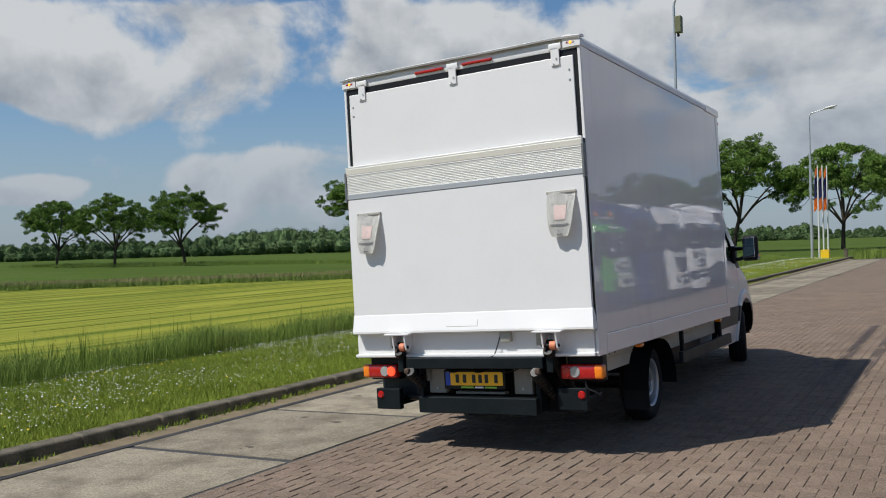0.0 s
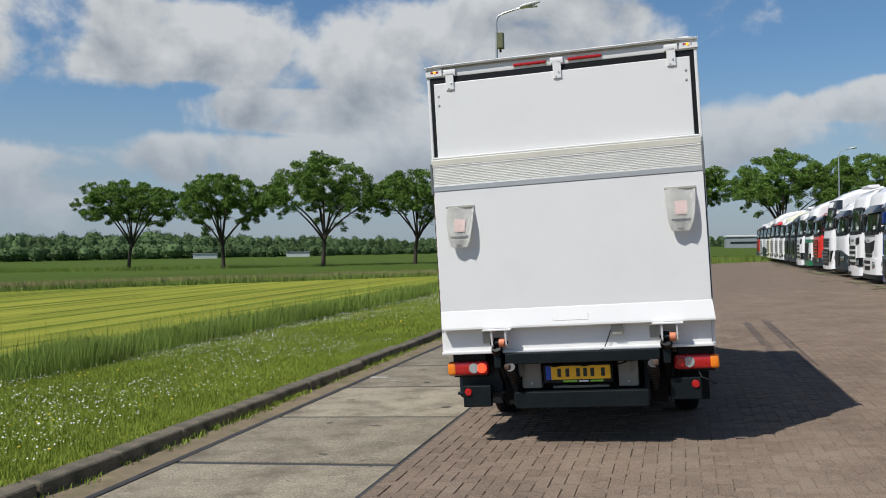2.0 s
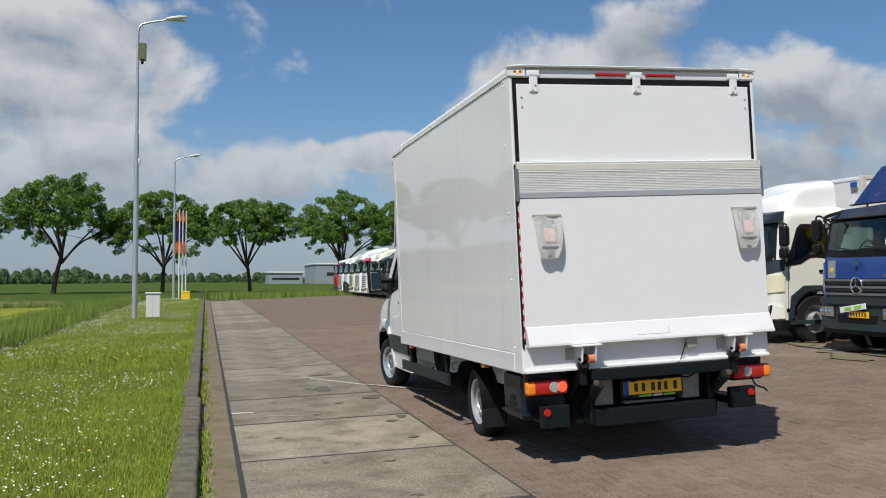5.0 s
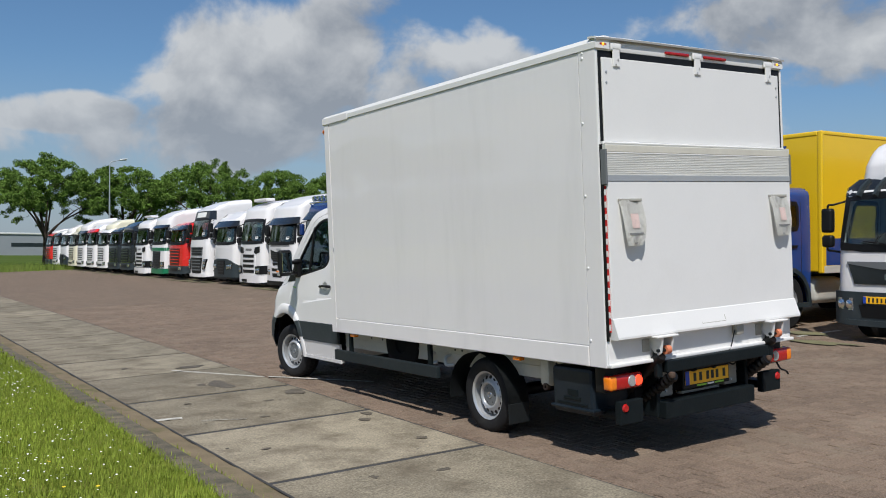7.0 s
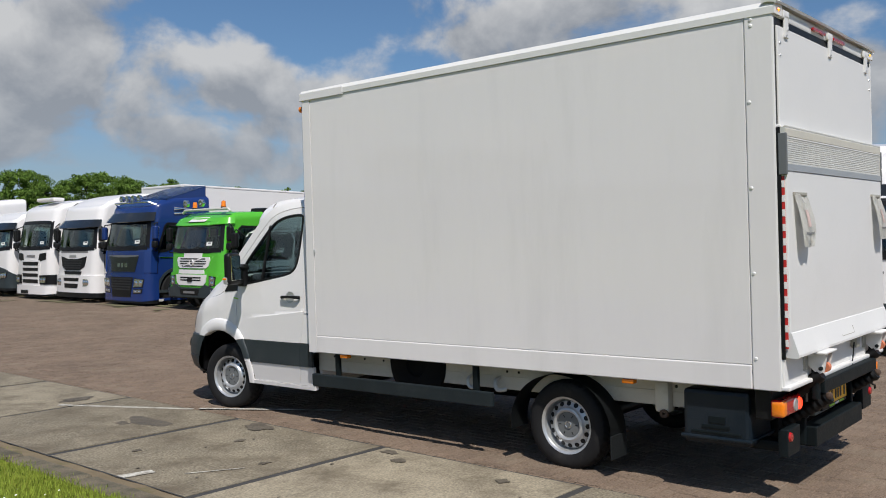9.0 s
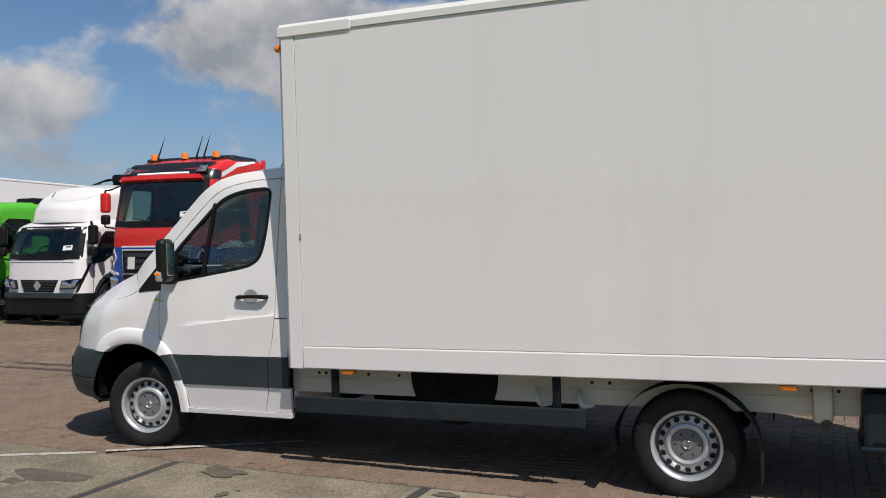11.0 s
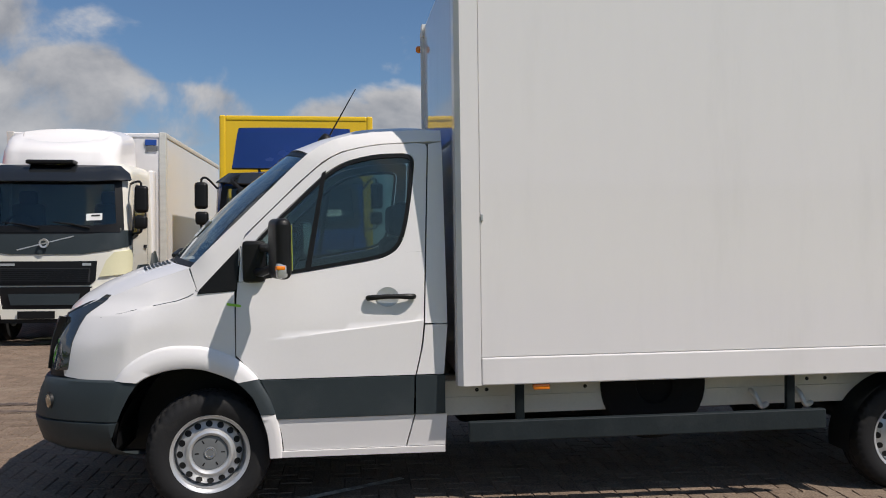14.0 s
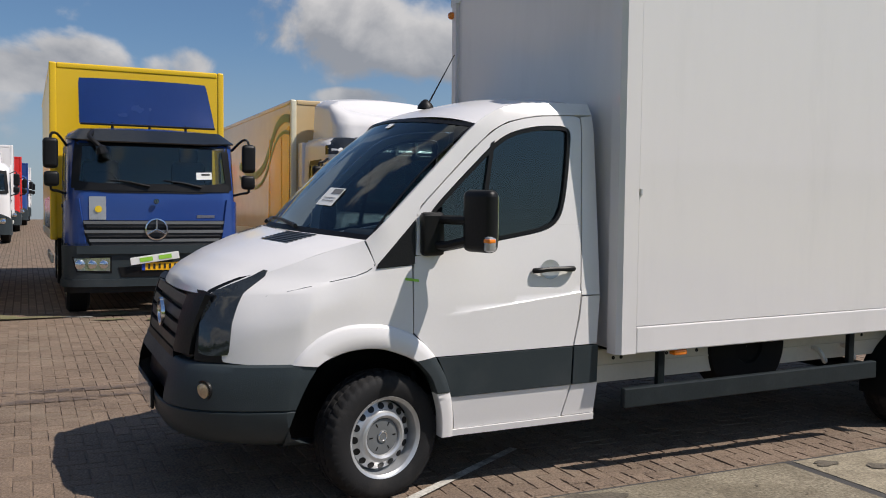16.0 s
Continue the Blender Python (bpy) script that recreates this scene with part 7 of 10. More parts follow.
def blue_style(g):
    f, cab = g["form"], g["cab"]
    bp = full_bumper(g, 0.97, TRIM)
    f.skin("bumper_step", even(0.98, 0.86, 0.98, 0.97), TRIM, 0.085, bp, thick=0.06)
    f.skin("lower_lip", even(f.c, g["low"], f.c, g["low"] + 0.10), TRIM, 0.075, bp, thick=0.05)
    f.skin("intake", even(0.46, 0.55, 0.50, 0.68), BLACK, 0.058, bp)
    lamp(f, bp, [(0.60, 0.63), (0.98, 0.64), (1.02, 0.80), (0.60, 0.81)], 3)
    plate_bars(f, bp, -0.06, 0.69)
    sg = part("tilted_sign", box(bmesh.new(), (-0.105, -0.092), (-0.32, 0.32), (-0.05, 0.05), 0.004, Matrix.Translation((0, 0.03, 0.80)) @ Matrix.Rotation(radians(-8), 4, "X")), PAPER, bp, "white and green dealer plate")
    for yy in (-0.22, 0.03):
        part("green_bar", box(bmesh.new(), (-0.110, -0.104), (yy, yy + 0.17), (-0.025, 0.03), 0, Matrix.Translation((0, 0.03, 0.80)) @ Matrix.Rotation(radians(-8), 4, "X")), GREENTAPE, sg)
    gr = f.skin("grille", [(-0.84, 0.95), (0.84, 0.95), (0.93, 1.12), (0.93, 1.31), (-0.93, 1.31), (-0.93, 1.12)], BLACK, 0.012, cab, "black slatted grille")
    for za, zb, w in ((0.97, 1.06, 0.86), (1.09, 1.18, 0.91), (1.215, 1.30, 0.92)):
        f.skin("mesh_strip", even(w - 0.04, za, w - 0.02, zb - 0.035), GRATE, 0.030, gr, thick=0.02, step=0.3)
        f.skin("grille_slat", even(w - 0.01, zb - 0.04, w, zb), CAPGREY, 0.045, gr, thick=0.035, step=0.3)
    bd = part("badge", lathe(bmesh.new(), [(-0.02, 0.155), (-0.055, 0.150), (-0.060, 0.132), (-0.045, 0.124)], (0.01, 0, 1.19), "X", 34), CHROME, gr, "round chrome emblem")
    for a in (90, 210, 330):
        part("badge_bar", box(bmesh.new(), (-0.01, 0.0), (-0.012, 0.012), (0, 0.14), 0.003, Matrix.Translation((-0.045, 0, 1.19)) @ Matrix.Rotation(radians(a - 90), 4, "X")), CHROME, bd)
    part("round_emblem", lathe(bmesh.new(), [(-0.02, 0.001), (-0.02, 0.035), (0.0, 0.038)], (-0.01, 0, 1.57), "X", 18), CHROME, cab)
    f.skin("chrome_script", [(-0.80, 1.35), (-0.55, 1.345), (-0.55, 1.385), (-0.80, 1.385)], CHROME, 0.006, cab, thick=0.006)
    pn = f.skin("grey_panel", [(0.64, 1.32), (0.85, 1.32), (0.85, 1.63), (0.64, 1.63)], RIM, 0.014, cab, "grey flap with yellow disc")
    p = f.at(0.735, 1.46, 0.017)
    part("yellow_disc", lathe(bmesh.new(), [(-0.006, 0.001), (-0.006, 0.045), (0.004, 0.046)], p, "X", 20), YELLOWPETAL, pn)
    for o in ([(f.f + 0.02, 1.0), (f.c + 0.04, 1.0), (f.c + 0.05, 1.55), (f.f + 0.10, 1.60)],):
        for q in (o, mirrored(o)):
            f.skin("corner_deflector", q, g["paint"], 0.030, cab, thick=0.03)
    for o in ([(f.c + 0.03, 1.0), (f.c + 0.16, 1.0), (f.c + 0.16, 2.45), (f.c - 0.02, 2.45)],):
        for q in (o, mirrored(o)):
            f.skin("dark_pillar", q, TRIM, 0.004, cab, thick=0.006)
    # folded front mirror and tilted roof panel on struts
    part("kerb_mirror", tube(bmesh.new(), smooth_line([f.at(0.80, 2.52, 0.05), f.at(0.86, 2.42, 0.22), f.at(0.74, 2.30, 0.24), f.at(0.70, 2.20, 0.22)], 4), [0.03] * 9 + [0.07] * 2 + [0.08] * 2, 8), BLACK, cab)
    bm = grid(bmesh.new(), 20, 10, lambda u, v: Vector((0.62 + 0.62 * v + 0.10 * abs(2 * u - 1) ** 3, (2 * u - 1) * (0.93 - 0.02 * v - (0.10 * max(0, v - 0.8) / 0.2) ** 2), 2.66 + 0.74 * v - 0.03 * v * v)))
    bmesh.ops.solidify(bm, geom=bm.faces[:], thickness=0.03)
    rp = part("roof_panel", bm, BLUEPAINT, cab, "slanted blue roof air deflector panel")
    part("panel_edge", box(bmesh.new(), (0.62, 0.70), (-0.92, 0.92), (2.635, 2.66), 0.008), BLACK, rp)
    for yy in (-0.5, 0.0, 0.5):
        part("strut", tube(bmesh.new(), [(0.66, yy, 2.52), (0.66, yy, 2.68)], 0.02, 6), BLACK, rp)
    for s in (-1, 1):
        part("blue_flank", box(bmesh.new(), (g["gap"] + 0.12, g["gap"] + 4.0), *[sorted(q) for q in ((s * g["bw"], s * (g["bw"] + 0.006)), (1.15, 1.65))]), BLUEPAINT, g["bd"])


def ivory_style(g):
    f, cab = g["form"], g["cab"]
    wp = f.skin("waist_panel", [(-f.c, 1.68), (-f.c + 0.02, 1.46), (-0.86, 1.38), (-0.50, 1.33), (0.50, 1.33), (0.86, 1.38), (f.c - 0.02, 1.46), (f.c, 1.68)], TRIM, 0.012, cab, "dark grey waist panel with emblem")
    part("emblem", lathe(bmesh.new(), [(-0.05, 0.04), (-0.055, 0.065), (-0.03, 0.07)], (0.0, 0, 1.49), "X", 22), RIM, wp)
    f.skin("emblem_bar", [(-0.40, 1.585), (-0.39, 1.60), (0.40, 1.40), (0.39, 1.385)], RIM, 0.018, wp, thick=0.006, step=0.3)
    gr = f.skin("grille", [(-0.62, 0.88), (0.62, 0.88), (0.70, 0.95), (0.72, 1.23), (-0.72, 1.23), (-0.70, 0.95)], BLACK, 0.014, cab, "black mesh grille")
    f.skin("grille_mesh", even(0.62, 0.93, 0.63, 1.13), GRATE, 0.022, gr)
    slats(f, gr, 7, 0.93, 1.13, 0.60, 0.62, BLACK, 0.034, 0.35)
    for a0, a1 in ((0.42, 0.66), (-0.64, -0.52)):
        f.skin("chrome_script", [(a0, 1.165), (a1, 1.165), (a1, 1.20), (a0, 1.20)], RIM, 0.020, gr, thick=0.004)
    f.skin("black_intake", [(-0.58, 0.48), (0.58, 0.48), (0.66, 0.86), (-0.66, 0.86)], BLACK, 0.03, cab)
    for o in ([(0.58, 0.46), (f.side(0.30), 0.52), (f.side(0.30), 0.74), (0.74, 0.84), (0.64, 0.84)],):
        for q in (o, mirrored(o)):
            f.skin("bumper_cover", q, g["paint"], 0.05, cab, "white bumper corner", 0.08)
    f.skin("bumper_cover", even(0.60, 0.40, 0.62, 0.54), g["paint"], 0.05, cab, "white bumper lip", 0.08)
    f.skin("intake_ribs", even(0.46, 0.60, 0.50, 0.76), TRIM, 0.06, cab, thick=0.04)
    lamp(f, cab, [(0.76, 0.47), (0.98, 0.48), (1.02, 0.76), (0.74, 0.78)], 2)
    plate_bars(f, cab, 0.1, 0.46, BLACK)
    for o in ([(f.f - 0.12, 1.00), (f.c - 0.02, 1.05), (f.c, 1.40), (f.f + 0.08, 1.36), (f.f - 0.02, 1.24)],):
        for q in (o, mirrored(o)):
            f.skin("corner_deflector", q, YELLOWED, 0.028, cab, "yellowed ivory corner deflector", 0.03)
    part("roof_rail", box(bmesh.new(), (0.2, 0.5), (-0.34, 0.34), (2.66, 2.72), 0.02), BLACK, cab)
    for s in (-1, 1):
        bw, gap = g["bw"], g["gap"]
        part("alu_post", box(bmesh.new(), (gap - 0.02, gap + 0.07), *[sorted(v) for v in ((s * (bw - 0.10), s * (bw + 0.016)), (0.98, g["top"] + 0.02))], 0.01), ALU, g["bd"])
        part("alu_rail", box(bmesh.new(), (gap + 0.07, gap + 6.0), *[sorted(v) for v in ((s * (bw - 0.03), s * (bw + 0.014)), (g["top"] - 0.07, g["top"] + 0.018))], 0.01), ALU, g["bd"])
        em = part("emblem_panel", box(bmesh.new(), (gap - 0.026, gap - 0.012), *[sorted(q) for q in ((s * (bw - 0.14), s * (bw - 0.33)), (g["top"] - 0.20, g["top"] - 0.10))], 0.004, None), BRIGHTBLUE, g["bd"], "small blue and grey maker emblem")
        part("emblem_foot", box(bmesh.new(), (gap - 0.024, gap - 0.012), *[sorted(q) for q in ((s * (bw - 0.12), s * (bw - 0.31)), (g["top"] - 0.29, g["top"] - 0.21))], 0.004), CAPGREY, em)
        part("snorkel", tube(bmesh.new(), [(1.75, s * (g["hw"] - 0.05), 0.75), (1.72, s * (g["hw"] - 0.02), 1.1), (1.80, s * (g["hw"] - 0.05), 1.35)], [0.13, 0.15, 0.10], 12), TRIM, cab)
        f.skin("plastic_fender", (lambda o: o if s > 0 else mirrored(o))([(f.side(0.42), 0.50), (f.side(0.46), 0.95), (f.side(0.75), 1.16), (f.side(1.35), 1.16), (f.side(1.62), 0.98), (f.side(1.56), 0.86), (f.side(1.34), 1.02), (f.side(1.05), 1.07), (f.side(0.76), 1.02), (f.side(0.56), 0.86), (f.side(0.50), 0.5)]), TRIM, 0.03, cab, "black plastic fender", 0.05)


def red_style(g):
    f, cab = g["form"], g["cab"]
    f.skin("sign_frame", [(-f.c, 2.94), (f.c, 2.94), (f.c - 0.06, 3.30), (-f.c + 0.06, 3.30)], BLACKPAINT, 0.010, cab, "black gloss band over the windscreen")
    f.skin("light_box", even(0.66, 3.06, 0.62, 3.25), PAPER, 0.030, cab, "blank white roof sign box", 0.04)
    f.skin("sun_visor", even(1.02, 2.95, 0.98, 3.03), REDPAINT, 0.12, cab, "", 0.14)
    lamp(f, cab, [(0.86, 3.09), (1.04, 3.09), (1.02, 3.24), (0.84, 3.24)], 1)
    f.skin("lower_front", [(-f.c - 0.02, 0.30), (f.c + 0.02, 0.30), (f.c + 0.02, 1.62), (f.f, 1.62), (-f.f, 1.62), (-f.c - 0.02, 1.62)], BRIGHTBLUE, 0.006, cab)
    wl = f.skin("white_line", even(0.86, 1.61, 0.86, 1.64), WHITE, 0.010, cab, thick=0.004)
    gr = f.skin("front_panel", even(0.80, 1.12, 0.84, 1.57), WHITE, 0.012, cab, "black front grille panel with white edge")
    f.skin("grille", even(0.785, 1.10, 0.82, 1.55), BLACK, 0.020, gr)
    slats(f, gr, 3, 1.16, 1.52, 0.70, 0.76, GRATE, 0.04, 0.6)
    f.skin("plate_mount", [(0.46, 1.18), (0.64, 1.18), (0.64, 1.42), (0.46, 1.42)], FLAPCLOTH, 0.046, gr, thick=0.01)
    lo = f.skin("front_panel", even(0.62, 0.36, 0.80, 1.09), WHITE, 0.030, cab)
    f.skin("grille", even(0.60, 0.36, 0.78, 1.08), BLACK, 0.040, lo)
    for z0, z1 in ((0.52, 0.70), (0.80, 0.98)):
        for q in ((even(0.60, z0, 0.60, z0 + 0.014)), (even(0.66, z1 - 0.014, 0.66, z1))):
            f.skin("chrome_line", q, CHROME, 0.055, lo, thick=0.012, step=0.3)
        for k in (1, 2):
            z = z0 + (z1 - z0) * k / 3
            f.skin("blue_slat", even(0.58, z, 0.58, z + 0.022), BRIGHTBLUE, 0.052, lo, thick=0.012, step=0.3)
    for o in ([(0.84, 0.58), (1.00, 0.62), (1.12, 1.02), (0.96, 0.98)],):
        lamp(f, cab, o, 3)
    for o in ([(0.92, 1.06), (1.28, 1.12), (1.28, 1.17), (0.92, 1.11)], [(0.70, 0.42), (1.10, 0.44), (1.10, 0.52), (0.72, 0.50)]):
        for q in (o, mirrored(o)):
            f.skin("lamp_trim", q, ALU, 0.06, cab, thick=0.05)
    bp = full_bumper(g, 0.36, BRIGHTBLUE, 0.24)
    for s in (-1, 1):
        fl = (lambda o: o) if s > 0 else mirrored
        f.skin("white_stripe", fl([(f.c, 1.60), (f.side(0.75), 1.74), (f.end, 1.76), (f.end, 1.62), (f.side(0.9), 1.62), (f.c, 1.555)]), WHITE, 0.012, cab, thick=0.004)
        f.skin("white_stripe", fl([(f.c + 0.02, 2.98), (f.side(0.9), 3.22), (f.side(1.75), 3.36), (f.side(1.80), 3.40), (f.side(0.9), 3.33), (f.c + 0.02, 3.09)]), WHITE, 0.008, cab, thick=0.004)
        f.skin("white_stripe", fl([(f.c + 0.05, 1.14), (f.side(0.9), 1.25), (f.end, 1.46), (f.end, 1.49), (f.side(0.9), 1.285), (f.c + 0.05, 1.17)]), WHITE, 0.012, cab, thick=0.004)
        d = f.f + 0.12
        f.ring("emblem_outline", fl([(d - 0.11, 1.41), (d, 1.22), (d + 0.11, 1.41), (d, 1.60)]), 0.0, 0.028, WHITE, 0.016, cab, thick=0.004)
        f.skin("side_locker", fl([(f.side(1.56), 1.9), (f.side(1.84), 1.9), (f.side(1.84), 2.62), (f.side(1.60), 2.66)]), REDPAINT, 0.006, cab, thick=0.006)
    roof = f.at(f.end, f.top(f.end)).z
    part("dark_deflector", box(bmesh.new(), (1.05, 1.94), (-1.10, 1.10), (roof - 0.20, roof + 0.03), 0.06, seg=3), BLACKPAINT, cab, "black roof deflector")
    for s in (-1, 1):
        part("rear_fairing", box(bmesh.new(), (1.95, 2.06), *[sorted(q) for q in ((s * 1.16, s * 1.225), (0.9, roof))], 0.03), REDPAINT, cab)
    for yy in (-0.78, 0.0, 0.78):
        bc = part("beacon", lathe(bmesh.new(), [(0.0, 0.07), (0.09, 0.07), (0.13, 0.055), (0.14, 0.001)], (0.95, yy, roof - 0.03), "Z", 18), AMBER, cab, "orange rotating beacon")
        part("beacon_foot", lathe(bmesh.new(), [(-0.12, 0.08), (0.0, 0.08), (0.004, 0.07)], (0.95, yy, roof - 0.03), "Z", 18), BLACK, bc)
    for yy in (-0.60, -0.42, 0.55):
        part("aerial", tube(bmesh.new(), [(0.80, yy, roof - 0.06), (0.80, yy, roof + 0.02), (1.0, yy, roof + 0.46)], [0.035, 0.02, 0.004], 6), BLACK, cab)


def crane_style(g):
    f, cab = g["form"], g["cab"]
    gr = f.skin("grille", [(-0.40, 0.70), (0.40, 0.70), (0.52, 0.95), (-0.52, 0.95)], BLACK, 0.016, cab, "black lattice grille")
    slats(f, gr, 4, 0.71, 0.94, 0.40, 0.50, GRATE, 0.03, 0.5)
    f.skin("diamond_emblem", [(-0.10, 0.83), (0.0, 0.72), (0.10, 0.83), (0.0, 0.94)], RIM, 0.045, gr, thick=0.01)
    bp = full_bumper(g, 0.68, BLACK, 0.26, 0.06)
    f.skin("bumper_step", even(0.9, 0.58, 0.95, 0.68), TRIM, 0.10, bp, thick=0.08)
    lamp(f, cab, [(0.62, 0.78), (0.90, 0.80), (1.00, 0.96), (0.66, 0.92)], 2)
    for o in ([(f.f + 0.10, 0.70), (f.f + 0.16, 0.70), (f.c + 0.02, 1.30), (f.c - 0.05, 1.30)],):
        for q in (o, mirrored(o)):
            f.skin("corner_slot", q, BLACK, 0.006, cab, thick=0.006)
    f.skin("hood_gap", even(f.f + 0.05, 1.305, f.f + 0.05, 1.317), TRIM, 0.003, cab, thick=0.004)
    cr = part("folded_crane", box(bmesh.new(), (2.3, 5.4), (-0.20, 0.02), (3.02, 3.15), 0.03), BLACK, g["t"], "black folded loading crane boom")
    part("crane_head", box(bmesh.new(), (2.22, 2.44), (-0.28, 0.10), (2.2, 3.26), 0.04), BLACK, cr)
    part("crane_knuckle", box(bmesh.new(), (2.15, 2.55), (-0.22, 0.06), (3.12, 3.32), 0.05), BLACK, cr)
    part("crane_ram", cyl(bmesh.new(), (2.4, -0.1, 3.24), (5.0, -0.1, 3.13), 0.05), STEEL, cr)
    for k in range(4):
        part("hose", tube(bmesh.new(), smooth_line([(2.3, 0.0, 3.22), (2.2, 0.30 + 0.07 * k, 3.20 - 0.02 * k), (2.2, 0.48 + 0.08 * k, 3.02), (2.3, 0.36 + 0.05 * k, 2.72), (2.4, 0.1, 2.6)], 6), 0.014, 6), BLACK, cr)


def green_style(g):
    f, cab = g["form"], g["cab"]
    f.skin("roof_visor", [(-f.c, 2.34), (-0.6, 2.30), (0.6, 2.30), (f.c, 2.34), (f.c, 2.50), (-f.c, 2.50)], GREENPAINT, lambda b: 0.02 + 0.22 * (2.50 - b), cab, "bright green sun visor", 0.03)
    f.skin("white_band", even(0.38, 2.40, 0.38, 2.52), WHITE, lambda b: 0.032 + 0.22 * (2.50 - b), cab, thick=0.01)
    f.skin("white_band", even(0.42, 1.44, 0.42, 1.56), WHITE, 0.008, cab, thick=0.008)
    gr = f.skin("grille", [(-0.70, 1.20), (-0.60, 1.14), (0.60, 1.14), (0.70, 1.20), (0.76, 1.36), (0.72, 1.44), (-0.72, 1.44), (-0.76, 1.36)], WHITE, 0.020, cab, "white grille with dark slots")
    for z, w in ((1.18, 0.48), (1.245, 0.58), (1.31, 0.60), (1.375, 0.56)):
        f.skin("slot", even(w, z, w + 0.02, z + 0.032), BLACK, 0.026, gr, thick=0.01, step=0.3)
    part("emblem", lathe(bmesh.new(), [(-0.05, 0.06), (-0.06, 0.085), (-0.03, 0.09)], (0.02, 0, 1.29), "X", 22), WHITE, gr)
    f.skin("emblem_bar", [(-0.42, 1.395), (-0.40, 1.42), (0.42, 1.21), (0.40, 1.185)], WHITE, 0.036, gr, thick=0.01, step=0.3)
    bp = full_bumper(g, 1.02, GREENPAINT, 0.60, 0.05, notch=0.06)
    f.skin("white_band", even(0.60, 0.99, 0.56, 1.10), WHITE, 0.056, bp, thick=0.02)
    lo = f.skin("white_grille_panel", [(-0.66, 0.76), (-0.56, 0.68), (0.56, 0.68), (0.66, 0.76), (0.70, 0.97), (-0.70, 0.97)], WHITE, 0.070, bp, "white lower grille")
    for z in (0.80, 0.87):
        f.skin("slot", even(0.46, z, 0.48, z + 0.035), BLACK, 0.076, lo, thick=0.01, step=0.3)
    f.skin("plate_mount", even(0.10, 0.77, 0.10, 0.90), BLACK, 0.09, lo, thick=0.02)
    f.skin("steel_bumper", [(-f.c, 0.36), (f.c, 0.36), (f.c + 0.1, 0.56), (f.f, 0.62), (0.66, 0.70), (0.50, 0.62), (-0.50, 0.62), (-0.66, 0.70), (-f.f, 0.62), (-f.c - 0.1, 0.56)], TRIM, 0.10, bp, "dark grey steel bumper", 0.10)
    f.skin("lower_intake", even(0.40, 0.42, 0.46, 0.58), BLACK, 0.105, bp)
    f.skin("plate_line", even(0.26, 0.46, 0.26, 0.52), GREYINK, 0.112, bp, thick=0.008)
    lamp(f, bp, [(0.80, 0.68), (0.98, 0.70), (1.00, 0.90), (0.80, 0.92)], 2, HEADLENS)
    rl = part("roof_bar", tube(bmesh.new(), [(0.45, -1.1, 2.66), (0.45, -1.0, 2.74), (0.45, 1.0, 2.74), (0.45, 1.1, 2.66)], 0.035, 8), ALU, cab)
    for yy in (-0.72, 0.60):
        bc = part("beacon", lathe(bmesh.new(), [(0.0, 0.065), (0.11, 0.06), (0.16, 0.05), (0.17, 0.001)], (0.50, yy, 2.80), "Z", 18), AMBER, rl, "orange rotating beacon")
        part("beacon_foot", lathe(bmesh.new(), [(-0.08, 0.075), (0.0, 0.075), (0.004, 0.065)], (0.50, yy, 2.80), "Z", 18), BLACK, bc)
    for yy in (0.95, 0.22):
        part("search_lamp", lathe(bmesh.new(), [(-0.03, 0.001), (-0.05, 0.08), (-0.04, 0.11), (0.04, 0.10), (0.09, 0.04), (0.10, 0.001)], (0.46, yy, 2.93), "X", 20), CHROME, rl, "round chrome search lamp")
    part("air_filter", box(bmesh.new(), (1.55, 1.95), (-1.1, -0.5), (2.50, 2.80), 0.05), BLACK, cab)


